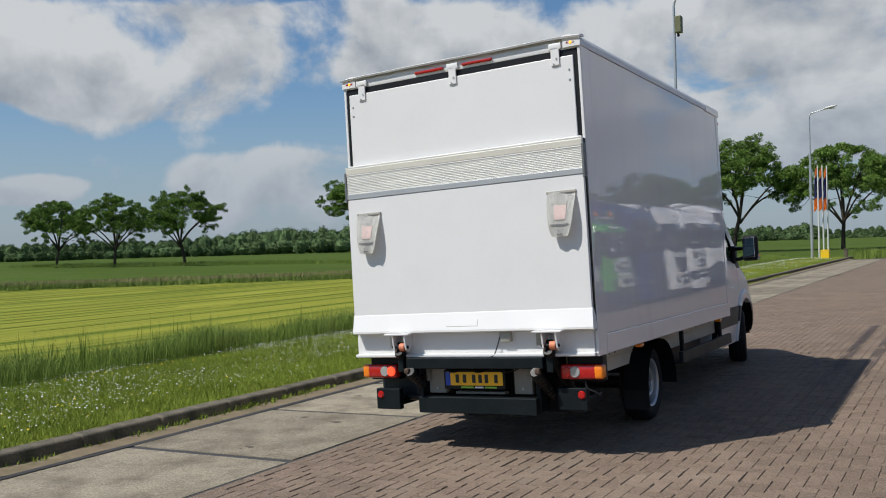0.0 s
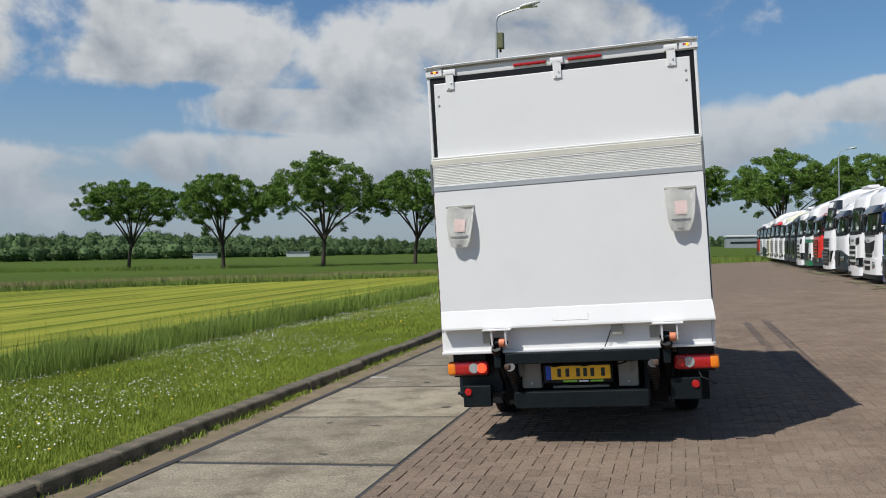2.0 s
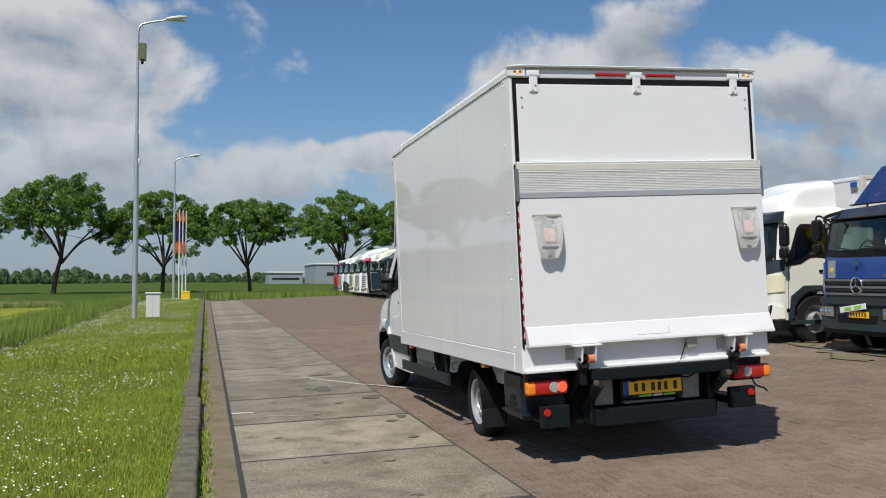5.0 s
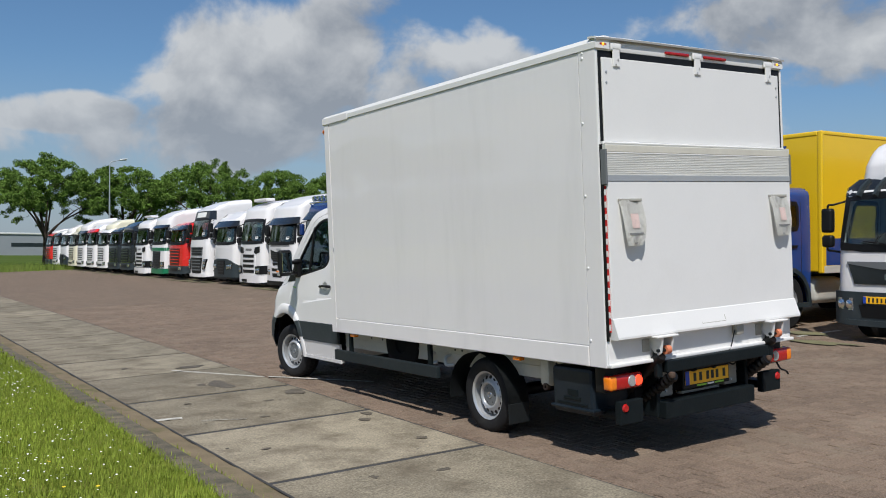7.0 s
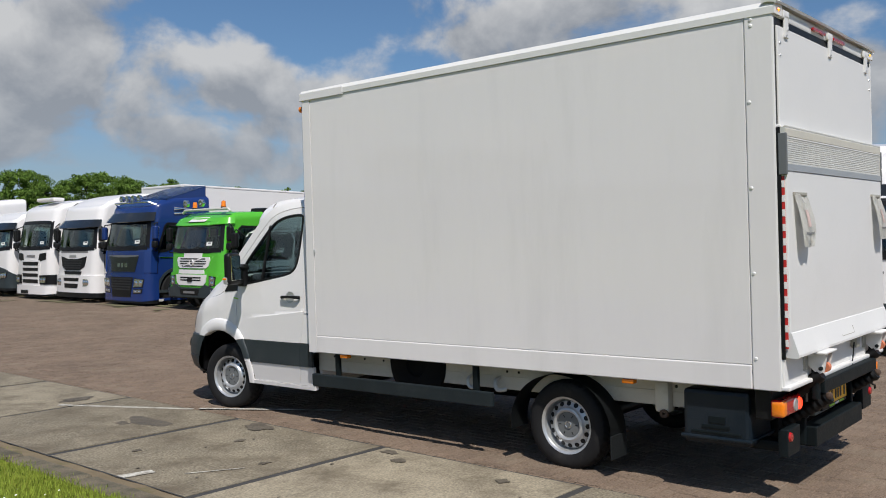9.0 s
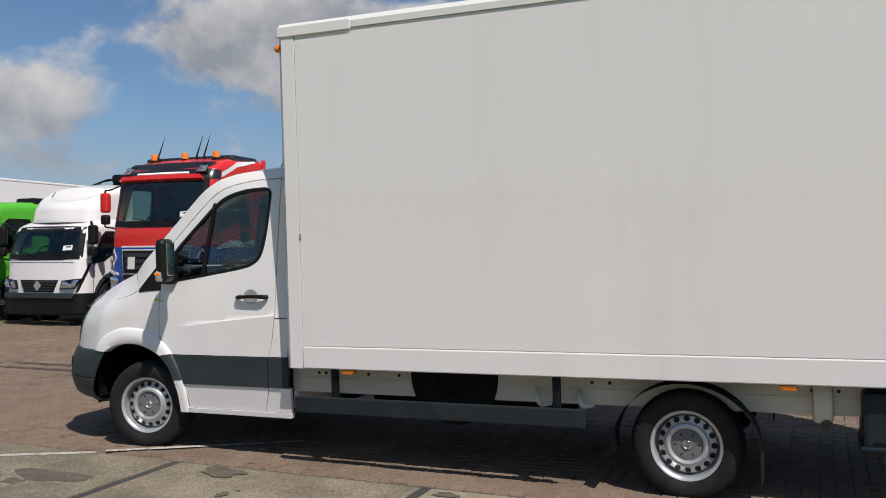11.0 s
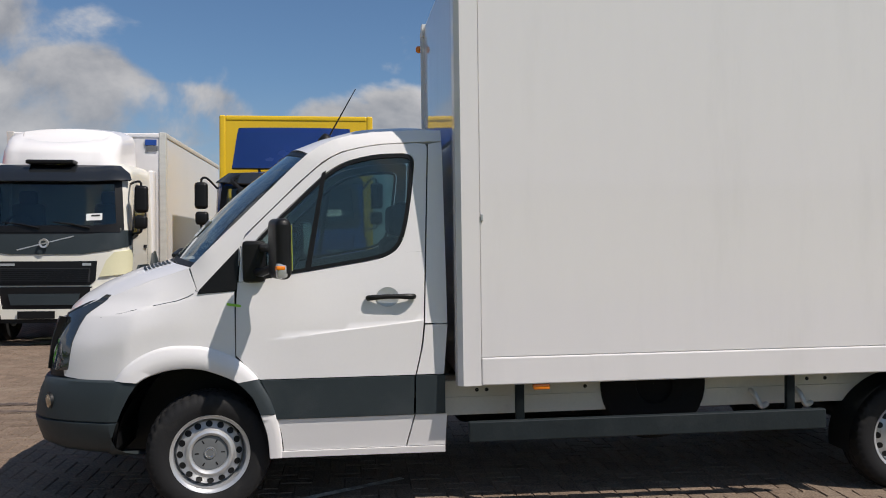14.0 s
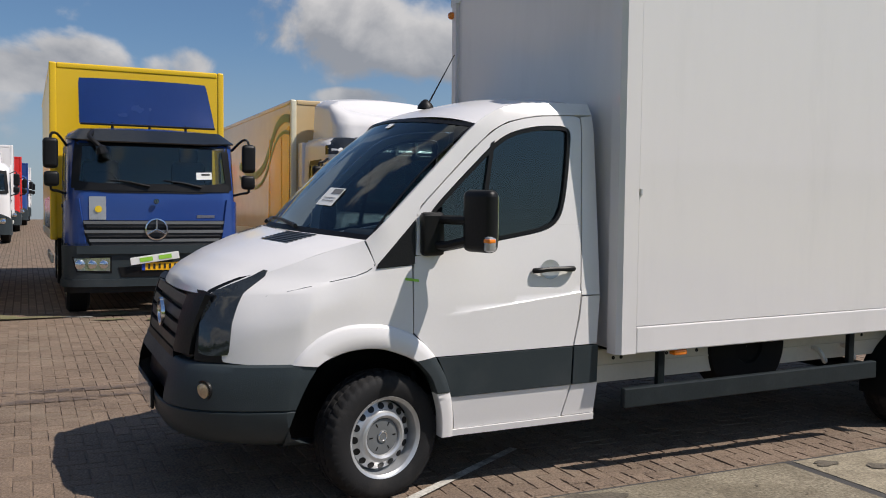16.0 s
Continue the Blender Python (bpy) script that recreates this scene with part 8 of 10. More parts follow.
def navy_style(g):
    f, cab = g["form"], g["cab"]
    gr = f.skin("grille", [(-0.64, 1.00), (0.64, 1.00), (0.80, 1.46), (-0.80, 1.46)], BLACKPAINT, 0.018, cab, "black gloss grille panel")
    f.skin("chrome_trim", [(-0.80, 1.455), (-0.20, 1.42), (0.20, 1.42), (0.80, 1.455), (0.80, 1.485), (-0.80, 1.485)], CAPGREY, 0.026, gr, thick=0.02)
    for k in range(3):
        f.skin("letter_bar", [(0.26 - 0.20 * k, 1.13), (0.13 - 0.20 * k, 1.13), (0.13 - 0.20 * k, 1.25), (0.26 - 0.20 * k, 1.25)], CHROME, 0.026, gr, thick=0.012)
    bp = full_bumper(g, 0.94, g["paint"], 0.14, 0.05)
    lo = f.skin("lower_grille", [(-0.50, 0.26), (0.50, 0.26), (0.63, 0.84), (-0.63, 0.84)], BLACK, 0.060, bp, "black slatted lower grille")
    slats(f, lo, 5, 0.44, 0.83, 0.50, 0.58, GRATE, 0.075, 0.5)
    lamp(f, bp, [(0.66, 0.56), (1.02, 0.58), (1.06, 0.77), (0.70, 0.79)], 2)
    lamp(f, bp, [(0.66, 0.38), (0.98, 0.40), (1.00, 0.48), (0.66, 0.47)], 2)
    for s in (-1, 1):
        fl = (lambda o: o) if s > 0 else mirrored
        f.skin("chrome_side_rail", fl([(f.side(0.45), 1.40), (f.end - 0.3, 1.40), (f.end - 0.3, 1.44), (f.side(0.45), 1.44)]), CHROME, 0.016, cab, thick=0.02)
        f.skin("corner_air_guide", fl([(f.f + 0.10, 0.98), (f.c + 0.05, 0.98), (f.c + 0.05, 1.62), (f.f + 0.12, 1.62)]), g["paint"], 0.03, cab, thick=0.03)
        for z in (2.74, 2.86):
            part("horn", tube(bmesh.new(), [(0.95, s * 1.19, z), (1.65, s * 1.19, z)], [0.05, 0.018], 10), CHROME, cab)
    bm = grid(bmesh.new(), 12, 6, lambda u, v: Vector((0.75 + 1.40 * v, (2 * u - 1) * 1.10, 3.18 + 0.46 * v - 0.04 * (2 * u - 1) ** 2)))
    bmesh.ops.solidify(bm, geom=bm.faces[:], thickness=0.04)
    rp = part("roof_wing", bm, g["paint"], cab, "raised blue roof spoiler")
    for s in (-1, 1):
        bm = bmesh.new()
        panel(bm, [(0.78, 3.0), (2.14, 3.0), (2.14, 3.60), (0.80, 3.15)], lambda a, b: Vector((a, s * 1.09, b)), 0.03, 0.5)
        part("spoiler_side", bm, g["paint"], rp)


def v_style(g):
    """White cab with a black shield-shaped grille."""
    f, cab = g["form"], g["cab"]
    gr = f.skin("grille", [(-0.42, 1.00), (0.42, 1.00), (0.70, 1.12), (0.80, 1.44), (0.30, 1.36), (-0.30, 1.36), (-0.80, 1.44), (-0.70, 1.12)], BLACK, 0.020, cab, "black shield-shaped grille")
    slats(f, gr, 4, 1.04, 1.34, 0.50, 0.60, GRATE, 0.034, 0.5)
    f.skin("script_bars", even(0.22, 1.42, 0.22, 1.49), RIM, 0.012, cab, thick=0.012)
    f.skin("dark_script", even(0.85, 1.55, 0.85, 1.61), GREYINK, 0.006, cab, thick=0.004)
    bp = full_bumper(g, 0.84, g["paint"], 0.26, 0.06)
    f.skin("grille_slot", even(0.50, 0.87, 0.54, 0.97), BLACK, 0.02, cab)
    f.skin("grille_slot", even(0.46, 0.66, 0.48, 0.76), BLACK, 0.068, bp)
    f.skin("grille_slot", even(0.40, 0.44, 0.44, 0.58), BLACK, 0.068, bp)
    lamp(f, bp, [(0.70, 0.50), (0.94, 0.52), (0.96, 0.72), (0.70, 0.74)], 3)
    f.skin("black_lip", even(f.c + 0.1, 0.15, f.c + 0.1, 0.30), BLACK, 0.075, bp, thick=0.1)
    for s in (-1, 1):
        fl = (lambda o: o) if s > 0 else mirrored
        for k, (z, w) in enumerate(((1.38, 0.5), (1.28, 0.6), (1.18, 0.4))):
            f.skin("dark_script", fl([(f.side(0.6), z), (f.side(0.6 + w), z), (f.side(0.6 + w), z + 0.05), (f.side(0.6), z + 0.05)]), GREYINK, 0.004, cab, thick=0.004)


def five_style(g):
    """White cab with five dark slots in the grille."""
    f, cab = g["form"], g["cab"]
    for q in ([(0.52, 1.24), (0.98, 1.34), (0.98, 1.56), (0.60, 1.52)],):
        for o in (q, mirrored(q)):
            f.skin("dark_corner", o, BLACK, 0.014, cab)
    f.skin("script_bars", even(0.30, 1.40, 0.30, 1.48), GREYINK, 0.008, cab, thick=0.008)
    gr = f.skin("grille", even(0.62, 0.30, 0.66, 1.30), g["paint"], 0.020, cab, "white grille with dark slots")
    for z0, z1 in ((0.36, 0.46), (0.54, 0.66), (0.75, 0.86), (0.95, 1.05), (1.13, 1.25)):
        f.skin("grille_slot", even(0.54, z0, 0.56, z1), BLACK, 0.030, gr)
    bp = full_bumper(g, 0.46, g["paint"], 0.16, 0.05)
    for o in ([(0.68, 0.50), (f.c + 0.1, 0.50), (f.c + 0.22, 0.84), (0.66, 0.80)],):
        for q in (o, mirrored(o)):
            f.skin("lamp_field", q, BLACK, 0.035, cab, thick=0.04)
    lamp(f, cab, [(0.76, 0.55), (1.02, 0.56), (1.04, 0.74), (0.74, 0.72)], 2)
    plate_bars(f, bp, 0.3, 0.24, BLACK)
    z = lerp_table(f.roofline, 1.2)
    part("roof_hatch", box(bmesh.new(), (0.5, 0.9), (-0.62, 0.62), (z - 0.02, z + 0.10), 0.04), g["paint"], cab)


def tall_style(g):
    """White cab with dark stacked grilles and a black-framed front."""
    f, cab = g["form"], g["cab"]
    f.skin("black_front", [(-f.c, g["zh"]), (f.c, g["zh"]), (f.c - 0.08, g["zh"] + 0.40), (-f.c + 0.08, g["zh"] + 0.40)], BLACKPAINT, 0.008, cab)
    f.skin("sign", even(0.60, g["zh"] + 0.12, 0.58, g["zh"] + 0.34), PAPER, 0.016, cab)
    gr = f.skin("grille", even(0.72, 1.16, 0.78, 1.55), CAPGREY, 0.020, cab, "grey slatted grille")
    slats(f, gr, 3, 1.18, 1.53, 0.66, 0.70, BLACK, 0.034, 0.6)
    lo = f.skin("grille", even(0.56, 0.38, 0.76, 1.08), BLACK, 0.034, cab)
    slats(f, lo, 4, 0.46, 1.02, 0.50, 0.64, CAPGREY, 0.05, 0.4)
    lamp(f, cab, [(0.84, 0.58), (1.00, 0.62), (1.12, 1.00), (0.94, 0.98)], 2)
    full_bumper(g, 0.36, g["paint"], 0.22, 0.05)


def mask_style(g):
    """Cab with a dark grey lower mask."""
    f, cab = g["form"], g["cab"]
    bp = f.skin("bumper_cover", [(-f.side(0.45), 0.30), (f.side(0.45), 0.30), (f.side(0.45), 0.70), (f.f, 0.98), (0.5, 1.06), (-0.5, 1.06), (-f.f, 0.98), (-f.side(0.45), 0.70)], TRIM, 0.05, cab, "dark grey front mask", 0.08)
    gr = f.skin("grille", even(0.34, 0.42, 0.46, 0.98), BLACK, 0.07, bp)
    slats(f, gr, 4, 0.46, 0.94, 0.30, 0.40, GRATE, 0.085, 0.4)
    lamp(f, bp, [(0.62, 0.62), (1.02, 0.70), (1.06, 0.86), (0.60, 0.80)], 3)


def far_style(g):
    """Cab with a plain slatted grille, for the far end of the row."""
    f, cab = g["form"], g["cab"]
    gr = f.skin("grille", even(0.64, 0.72, 0.70, 1.48), BLACK, 0.018, cab, "dark slatted grille")
    slats(f, gr, 5, 0.74, 1.46, 0.62, 0.68, g["paint"], 0.034, 0.45)
    bp = full_bumper(g, 0.66, TRIM if g["paint"] in (BLACKPAINT, REDPAINT) else g["paint"], 0.28)
    f.skin("grille_slot", even(0.5, 0.42, 0.52, 0.54), BLACK, 0.06, bp)
    lamp(f, bp, [(0.70, 0.46), (1.0, 0.48), (1.02, 0.64), (0.70, 0.62)], 1)


def green_band_style(g):
    f, cab = g["form"], g["cab"]
    f.skin("green_band", even(f.end - 0.05, 1.36, f.end - 0.05, 1.52), DKGREEN, 0.006, cab, thick=0.004)
    gr = f.skin("grille", even(0.56, 0.50, 0.64, 1.34), BLACK, 0.018, cab, "dark slatted grille")
    slats(f, gr, 6, 0.52, 1.32, 0.52, 0.58, GRATE, 0.034, 0.5)
    bp = full_bumper(g, 0.46, DKGREEN, 0.22)
    lamp(f, cab, [(0.74, 0.56), (1.02, 0.60), (1.04, 0.80), (0.76, 0.78)], 1)


def beige_style(g):
    f, cab = g["form"], g["cab"]
    bp = full_bumper(g, 0.80, TRIM, 0.27, 0.06)
    f.skin("bumper_recess", even(0.60, 0.40, 0.66, 0.60), BLACK, 0.066, bp)
    f.skin("bumper_step", even(f.f, 0.27, f.f, 0.36), TRIM, 0.10, bp, thick=0.08)
    lamp(f, bp, [(0.76, 0.50), (1.00, 0.52), (1.02, 0.70), (0.76, 0.70)], 2)
    plate_bars(f, bp, 0.30, 0.68)
    gr = f.skin("grille", [(-0.76, 0.92), (0.76, 0.92), (0.90, 1.27), (-0.90, 1.27)], BLACKPAINT, 0.018, cab, "black gloss grille panel")
    f.skin("chrome_trim", [(-0.90, 1.24), (-0.3, 1.16), (0.3, 1.16), (0.90, 1.24), (0.90, 1.275), (-0.90, 1.275)], CAPGREY, 0.026, gr, thick=0.02)
    for k in range(3):
        f.skin("letter_bar", [(0.24 - 0.17 * k, 1.00), (0.12 - 0.17 * k, 1.00), (0.12 - 0.17 * k, 1.09), (0.24 - 0.17 * k, 1.09)], CHROME, 0.026, gr, thick=0.012)
    f.skin("roof_band", even(f.c, 2.33, f.c, 2.60), BLACKPAINT, 0.012, cab)
    for a in (0.75, 0.45, 0.1, -0.25, -0.6):
        f.skin("visor_strut", [(a, 2.33), (a + 0.05, 2.33), (a - 0.02, 2.60), (a - 0.07, 2.60)], TRIM, 0.10, cab, thick=0.09)
    bw, gap, bd = g["bw"], g["gap"], g["bd"]
    for s in (-1, 1):
        yy = s * (bw + 0.004)

        def lay(name, outline, m, lift=0.0):
            bm = bmesh.new()
            panel(bm, outline, lambda a, b: Vector((a, yy + s * lift, b)), 0, 9)
            bmesh.ops.solidify(bm, geom=bm.faces[:], thickness=0.003)
            bmesh.ops.recalc_face_normals(bm, faces=bm.faces[:])
            part(name, bm, m, bd)
        lay("golden_panel", [(gap + 0.10, 1.16), (gap + 1.6, 1.16), (gap + 1.5, 2.2), (gap + 1.2, 2.7), (gap + 0.10, 2.9)], GOLD)
        for w, dz in ((0.14, 0.0), (0.07, -0.24)):
            side_mark("green_wave", bd, [(q.x, q.y) for q in smooth_line([(gap + 0.10, 3.02 + dz), (gap + 0.5, 3.05 + dz), (gap + 1.0, 2.92 + dz), (gap + 1.5, 2.55 + dz), (gap + 2.0, 2.25 + dz), (gap + 2.8, 2.15 + dz), (gap + 4.0, 2.4 + dz)], 6)], w, yy + s * 0.006, WAVEGREEN)
        for x in (gap + 0.62, gap + 1.42):
            part("door_frame", box(bmesh.new(), (x, x + 0.03), *[sorted(v) for v in ((yy - 0.01, yy + s * 0.010), (1.16, 2.75))], 0.004), GOLD, bd)
        part("door_latch", box(bmesh.new(), (gap + 0.70, gap + 0.84), *[sorted(v) for v in ((yy - 0.01, yy + s * 0.02), (1.22, 1.36))], 0.01), CAPGREY, bd)


def stroke(bm, pts, w, plane):
    """A flat stripe along a line, laid on a face: plane maps (a, b) to a point."""
    pts = [Vector(q) for q in pts]
    prev = None
    for i, q in enumerate(pts):
        d = (pts[min(i + 1, len(pts) - 1)] - pts[max(i - 1, 0)]).normalized()
        nrm = Vector((-d.y, d.x)) * w / 2
        pair = (bm.verts.new(plane(*(q + nrm))), bm.verts.new(plane(*(q - nrm))))
        if prev:
            bm.faces.new((prev[0], prev[1], pair[1], pair[0]))
        prev = pair
    return bm


def side_mark(name, parent, pts, w, y, m):
    b = stroke(bmesh.new(), pts, w, lambda a, c: Vector((a, y, c)))
    part(name, b, m, parent, smooth=0)


LOW_LEAN = ((0.9, 0.0), (1.6, 0.03), (2.4, 0.17), (2.7, 0.26))
HIGH = ((0, 3.05), (0.25, 3.16), (0.8, 3.36), (2.2, 3.50))
ROW = [
    dict(y=2.45, label="white cab truck with black roof band, golden box and yellow plate", paint=WHITE, style=beige_style, hw=1.15, depth=1.75, glass_z=(1.50, 2.28), roofline=((0, 2.52), (0.5, 2.62), (1.75, 2.66)), lean=LOW_LEAN, deflector=(0.30, 1.02, 2.60, 3.32), body=BEIGE, body_top=3.32, body_gap=1.95, body_len=6.0, front_x=7.35),
    dict(y=6.18, label="dark blue cab truck with yellow box body and blue roof panel", paint=BLUEPAINT, style=blue_style, hw=1.13, depth=1.70, glass_z=(1.76, 2.34), roofline=((0, 2.48), (0.5, 2.58), (1.7, 2.60)), lean=LOW_LEAN, visor=(BLACKPAINT, 2.38, 2.56, 0.06), body=YELLOWPAINT, body_top=3.64, body_gap=1.85, body_len=6.0, front_x=7.25),
    dict(y=9.66, label="ivory cab truck with dark visor and white box body", paint=CREAMWHITE, style=ivory_style, hw=1.13, depth=1.80, glass_z=(1.70, 2.40), roofline=((0, 2.62), (0.4, 2.70), (1.8, 2.74)), lean=LOW_LEAN, visor=(BLACKPAINT, 2.40, 2.66, 0.09), deflector=(0.38, 0.93, 2.70, 3.32), deflector_paint=WHITE, body=WHITE, body_top=3.35, body_gap=2.1, body_len=6.0, front_x=7.15),
    dict(y=12.94, label="red and blue tractor truck with white stripes and orange beacons", paint=REDPAINT, style=red_style, glass_z=(2.08, 2.90), low=0.30, roofline=((0, 3.22), (0.3, 3.31), (0.8, 3.40), (2.2, 3.46)), lean=((0.9, 0.0), (1.9, 0.04), (2.95, 0.22), (3.3, 0.34), (3.7, 0.55)), mirrors=REDPAINT, lower_side=(BRIGHTBLUE, 1.64, 1.58), front_x=7.12, depth=2.0),
    dict(y=15.92, label="white medium truck with roof deflector and dark bumper", paint=WHITE, style=crane_style, hw=1.08, depth=1.80, glass_z=(1.44, 1.98), roofline=((0, 2.10), (0.5, 2.20), (1.8, 2.26)), lean=((0.9, 0.0), (1.4, 0.03), (2.0, 0.22), (2.3, 0.30)), deflector=(0.42, 0.95, 2.22, 3.0), body_gap=2.1, body_len=5.0, low=0.30),
    dict(y=18.80, label="bright green construction truck with white grille and beacons", paint=GREENPAINT, style=green_style, depth=1.85, glass_z=(1.62, 2.30), roofline=((0, 2.52), (0.4, 2.64), (1.85, 2.70)), lean=LOW_LEAN, body_len=4.5, low=0.40),
    dict(y=22.35, label="dark blue tractor truck with dark visor and roof spot lamps", paint=NAVYPAINT, style=navy_style, glass_z=(1.70, 2.46), roofline=((0, 2.98), (0.25, 3.08), (0.8, 3.22), (2.2, 3.30)), visor=(BLACKPAINT, 2.46, 2.74, 0.16), lamps_on_roof=True, mirrors=NAVYPAINT, low=0.16),
    dict(y=25.35, label="white tractor truck with dark visor and shield grille", paint=WHITE, style=v_style, glass_z=(1.68, 2.34), roofline=HIGH, visor=(BLACKPAINT, 2.34, 2.60, 0.16), body=WHITE, body_top=3.85, body_gap=3.2, body_len=8, low=0.26),
    dict(y=28.25, label="white high-roof tractor truck with five-slot grille", paint=WHITE, style=five_style, glass_z=(1.72, 2.54), roofline=((0, 3.08), (0.25, 3.18), (0.8, 3.30), (2.2, 3.42)), low=0.20),
    dict(y=31.2, label="white tractor truck with dark visor and dark bumper", paint=WHITE, style=mask_style, glass_z=(1.70, 2.36), roofline=((0, 2.75), (0.4, 2.95), (2.2, 3.2)), visor=(BLACKPAINT, 2.36, 2.62, 0.18), low=0.30, step=0.10),
    dict(y=34.5, label="white high-roof tractor truck with grey stacked grille", paint=WHITE, style=tall_style, glass_z=(1.95, 2.75), roofline=((0, 3.25), (0.3, 3.38), (0.9, 3.55), (2.2, 3.66)), low=0.26, step=0.10),
    dict(y=37.7, label="red low-cab truck with black trim", paint=REDPAINT, style=far_style, depth=1.9, glass_z=(1.72, 2.36), roofline=((0, 2.58), (0.5, 2.70), (1.9, 2.75)), visor=(BLACKPAINT, 2.36, 2.58, 0.15), body_len=4.5, step=0.12),
    dict(y=40.7, label="white tractor truck with green stripes", paint=WHITE, style=green_band_style, glass_z=(1.74, 2.50), roofline=HIGH, visor=(BLACKPAINT, 2.50, 2.66, 0.12), step=0.12),
    dict(y=43.9, label="white tractor truck with slatted grille", paint=WHITE, style=five_style, glass_z=(1.72, 2.46), roofline=((0, 2.9), (0.3, 3.0), (2.2, 3.3)), step=0.12),
    dict(y=46.9, label="black tractor truck parked in the row", paint=BLACKPAINT, style=far_style, glass_z=(1.70, 2.40), roofline=((0, 2.75), (0.5, 2.95), (2.2, 3.15)), step=0.14),
    dict(y=49.8, label="black low-cab truck parked in the row", paint=BLACKPAINT, style=far_style, depth=1.9, glass_z=(1.70, 2.36), roofline=((0, 2.58), (0.5, 2.70), (1.9, 2.75)), body_len=4.5, step=0.14),
    dict(y=52.7, label="white and cream truck with slatted grille", paint=WHITE, style=far_style, depth=1.9, glass_z=(1.70, 2.36), roofline=((0, 2.58), (0.5, 2.70), (1.9, 2.75)), deflector=(0.4, 1.0, 2.7, 3.25), deflector_paint=CREAMPAINT, step=0.14),
    dict(y=55.6, label="white tractor truck with red sun visor", paint=WHITE, style=far_style, glass_z=(1.74, 2.50), roofline=((0, 2.75), (0.4, 2.95), (2.2, 3.2)), visor=(REDPAINT, 2.50, 2.72, 0.15), step=0.14),
    dict(y=58.5, label="white tractor truck with dark visor", paint=WHITE, style=far_style, glass_z=(1.74, 2.46), roofline=HIGH, visor=(BLACKPAINT, 2.46, 2.66, 0.15), step=0.14),
    dict(y=61.4, label="cream tractor truck with roof deflector", paint=CREAMPAINT, style=far_style, depth=1.9, glass_z=(1.70, 2.36), roofline=((0, 2.58), (0.5, 2.70), (1.9, 2.75)), deflector=(0.4, 1.0, 2.7, 3.25), step=0.14),
    dict(y=64.3, label="white low-cab truck with dark bumper", paint=WHITE, style=mask_style, depth=1.9, glass_z=(1.70, 2.36), roofline=((0, 2.58), (0.5, 2.70), (1.9, 2.75)), deflector=(0.4, 1.0, 2.7, 3.2), body_len=4.5, step=0.14),
    dict(y=67.2, label="white tractor truck with sun visor", paint=WHITE, style=far_style, glass_z=(1.72, 2.40), roofline=((0, 2.65), (0.5, 2.8), (2.2, 2.9)), visor=(BLACKPAINT, 2.40, 2.62, 0.15), step=0.14),
    dict(y=70.1, label="red truck with white roof", paint=REDPAINT, style=far_style, depth=1.9, glass_z=(1.70, 2.36), roofline=((0, 2.58), (0.5, 2.70), (1.9, 2.75)), deflector=(0.4, 1.0, 2.7, 3.0), deflector_paint=WHITE, step=0.14),
]
for spec in ROW:
    parked_truck(**spec)
for x, y, lab, pt in ((27.5, 9.45, "white tractor truck in the second row", WHITE), (38, 9.2, "red truck in the second row", REDPAINT), (47, 8.9, "dark blue truck in the second row", BLUEPAINT), (56, 8.7, "white truck in the far row", WHITE)):
    parked_truck(y=y, label=lab, paint=pt, style=mask_style, front_x=x, depth=1.9, glass_z=(1.70, 2.36), roofline=((0, 2.58), (0.5, 2.70), (1.9, 2.75)), deflector=(0.4, 1.0, 2.7, 3.2), body=pt, body_top=3.4, body_gap=2.1, body_len=5, step=0.14)


# ---------------------------------------------------------------- trees
def leaf_cards(rng, centres, per, size, spread):
    """Small bent leaf sprays scattered in clumps, as vertices and faces."""
    verts, faces = [], []
    for c, r in centres:
        n = int(per * (r / spread) ** 2)
        d = rng.normal(size=(n, 3))
        d /= np.linalg.norm(d, axis=1)[:, None]
        rad = r * rng.random(n) ** 0.45
        p = np.array(c) + d * rad[:, None] * np.array([1.0, 1.0, 0.72])
        a, b = rng.normal(size=(n, 3)), rng.normal(size=(n, 3))
        a /= np.linalg.norm(a, axis=1)[:, None]
        b = np.cross(a, b)
        b /= np.linalg.norm(b, axis=1)[:, None] + 1e-9
        s = size * (0.6 + 0.8 * rng.random((n, 1)))
        i = len(verts)
        verts += np.stack([p - a * s, p + b * s * 0.55, p + a * s, p - b * s * 0.55], axis=1).reshape(-1, 3).tolist()
        faces += [(i + 4 * k, i + 4 * k + 1, i + 4 * k + 2, i + 4 * k + 3) for k in range(n)]
    return verts, faces


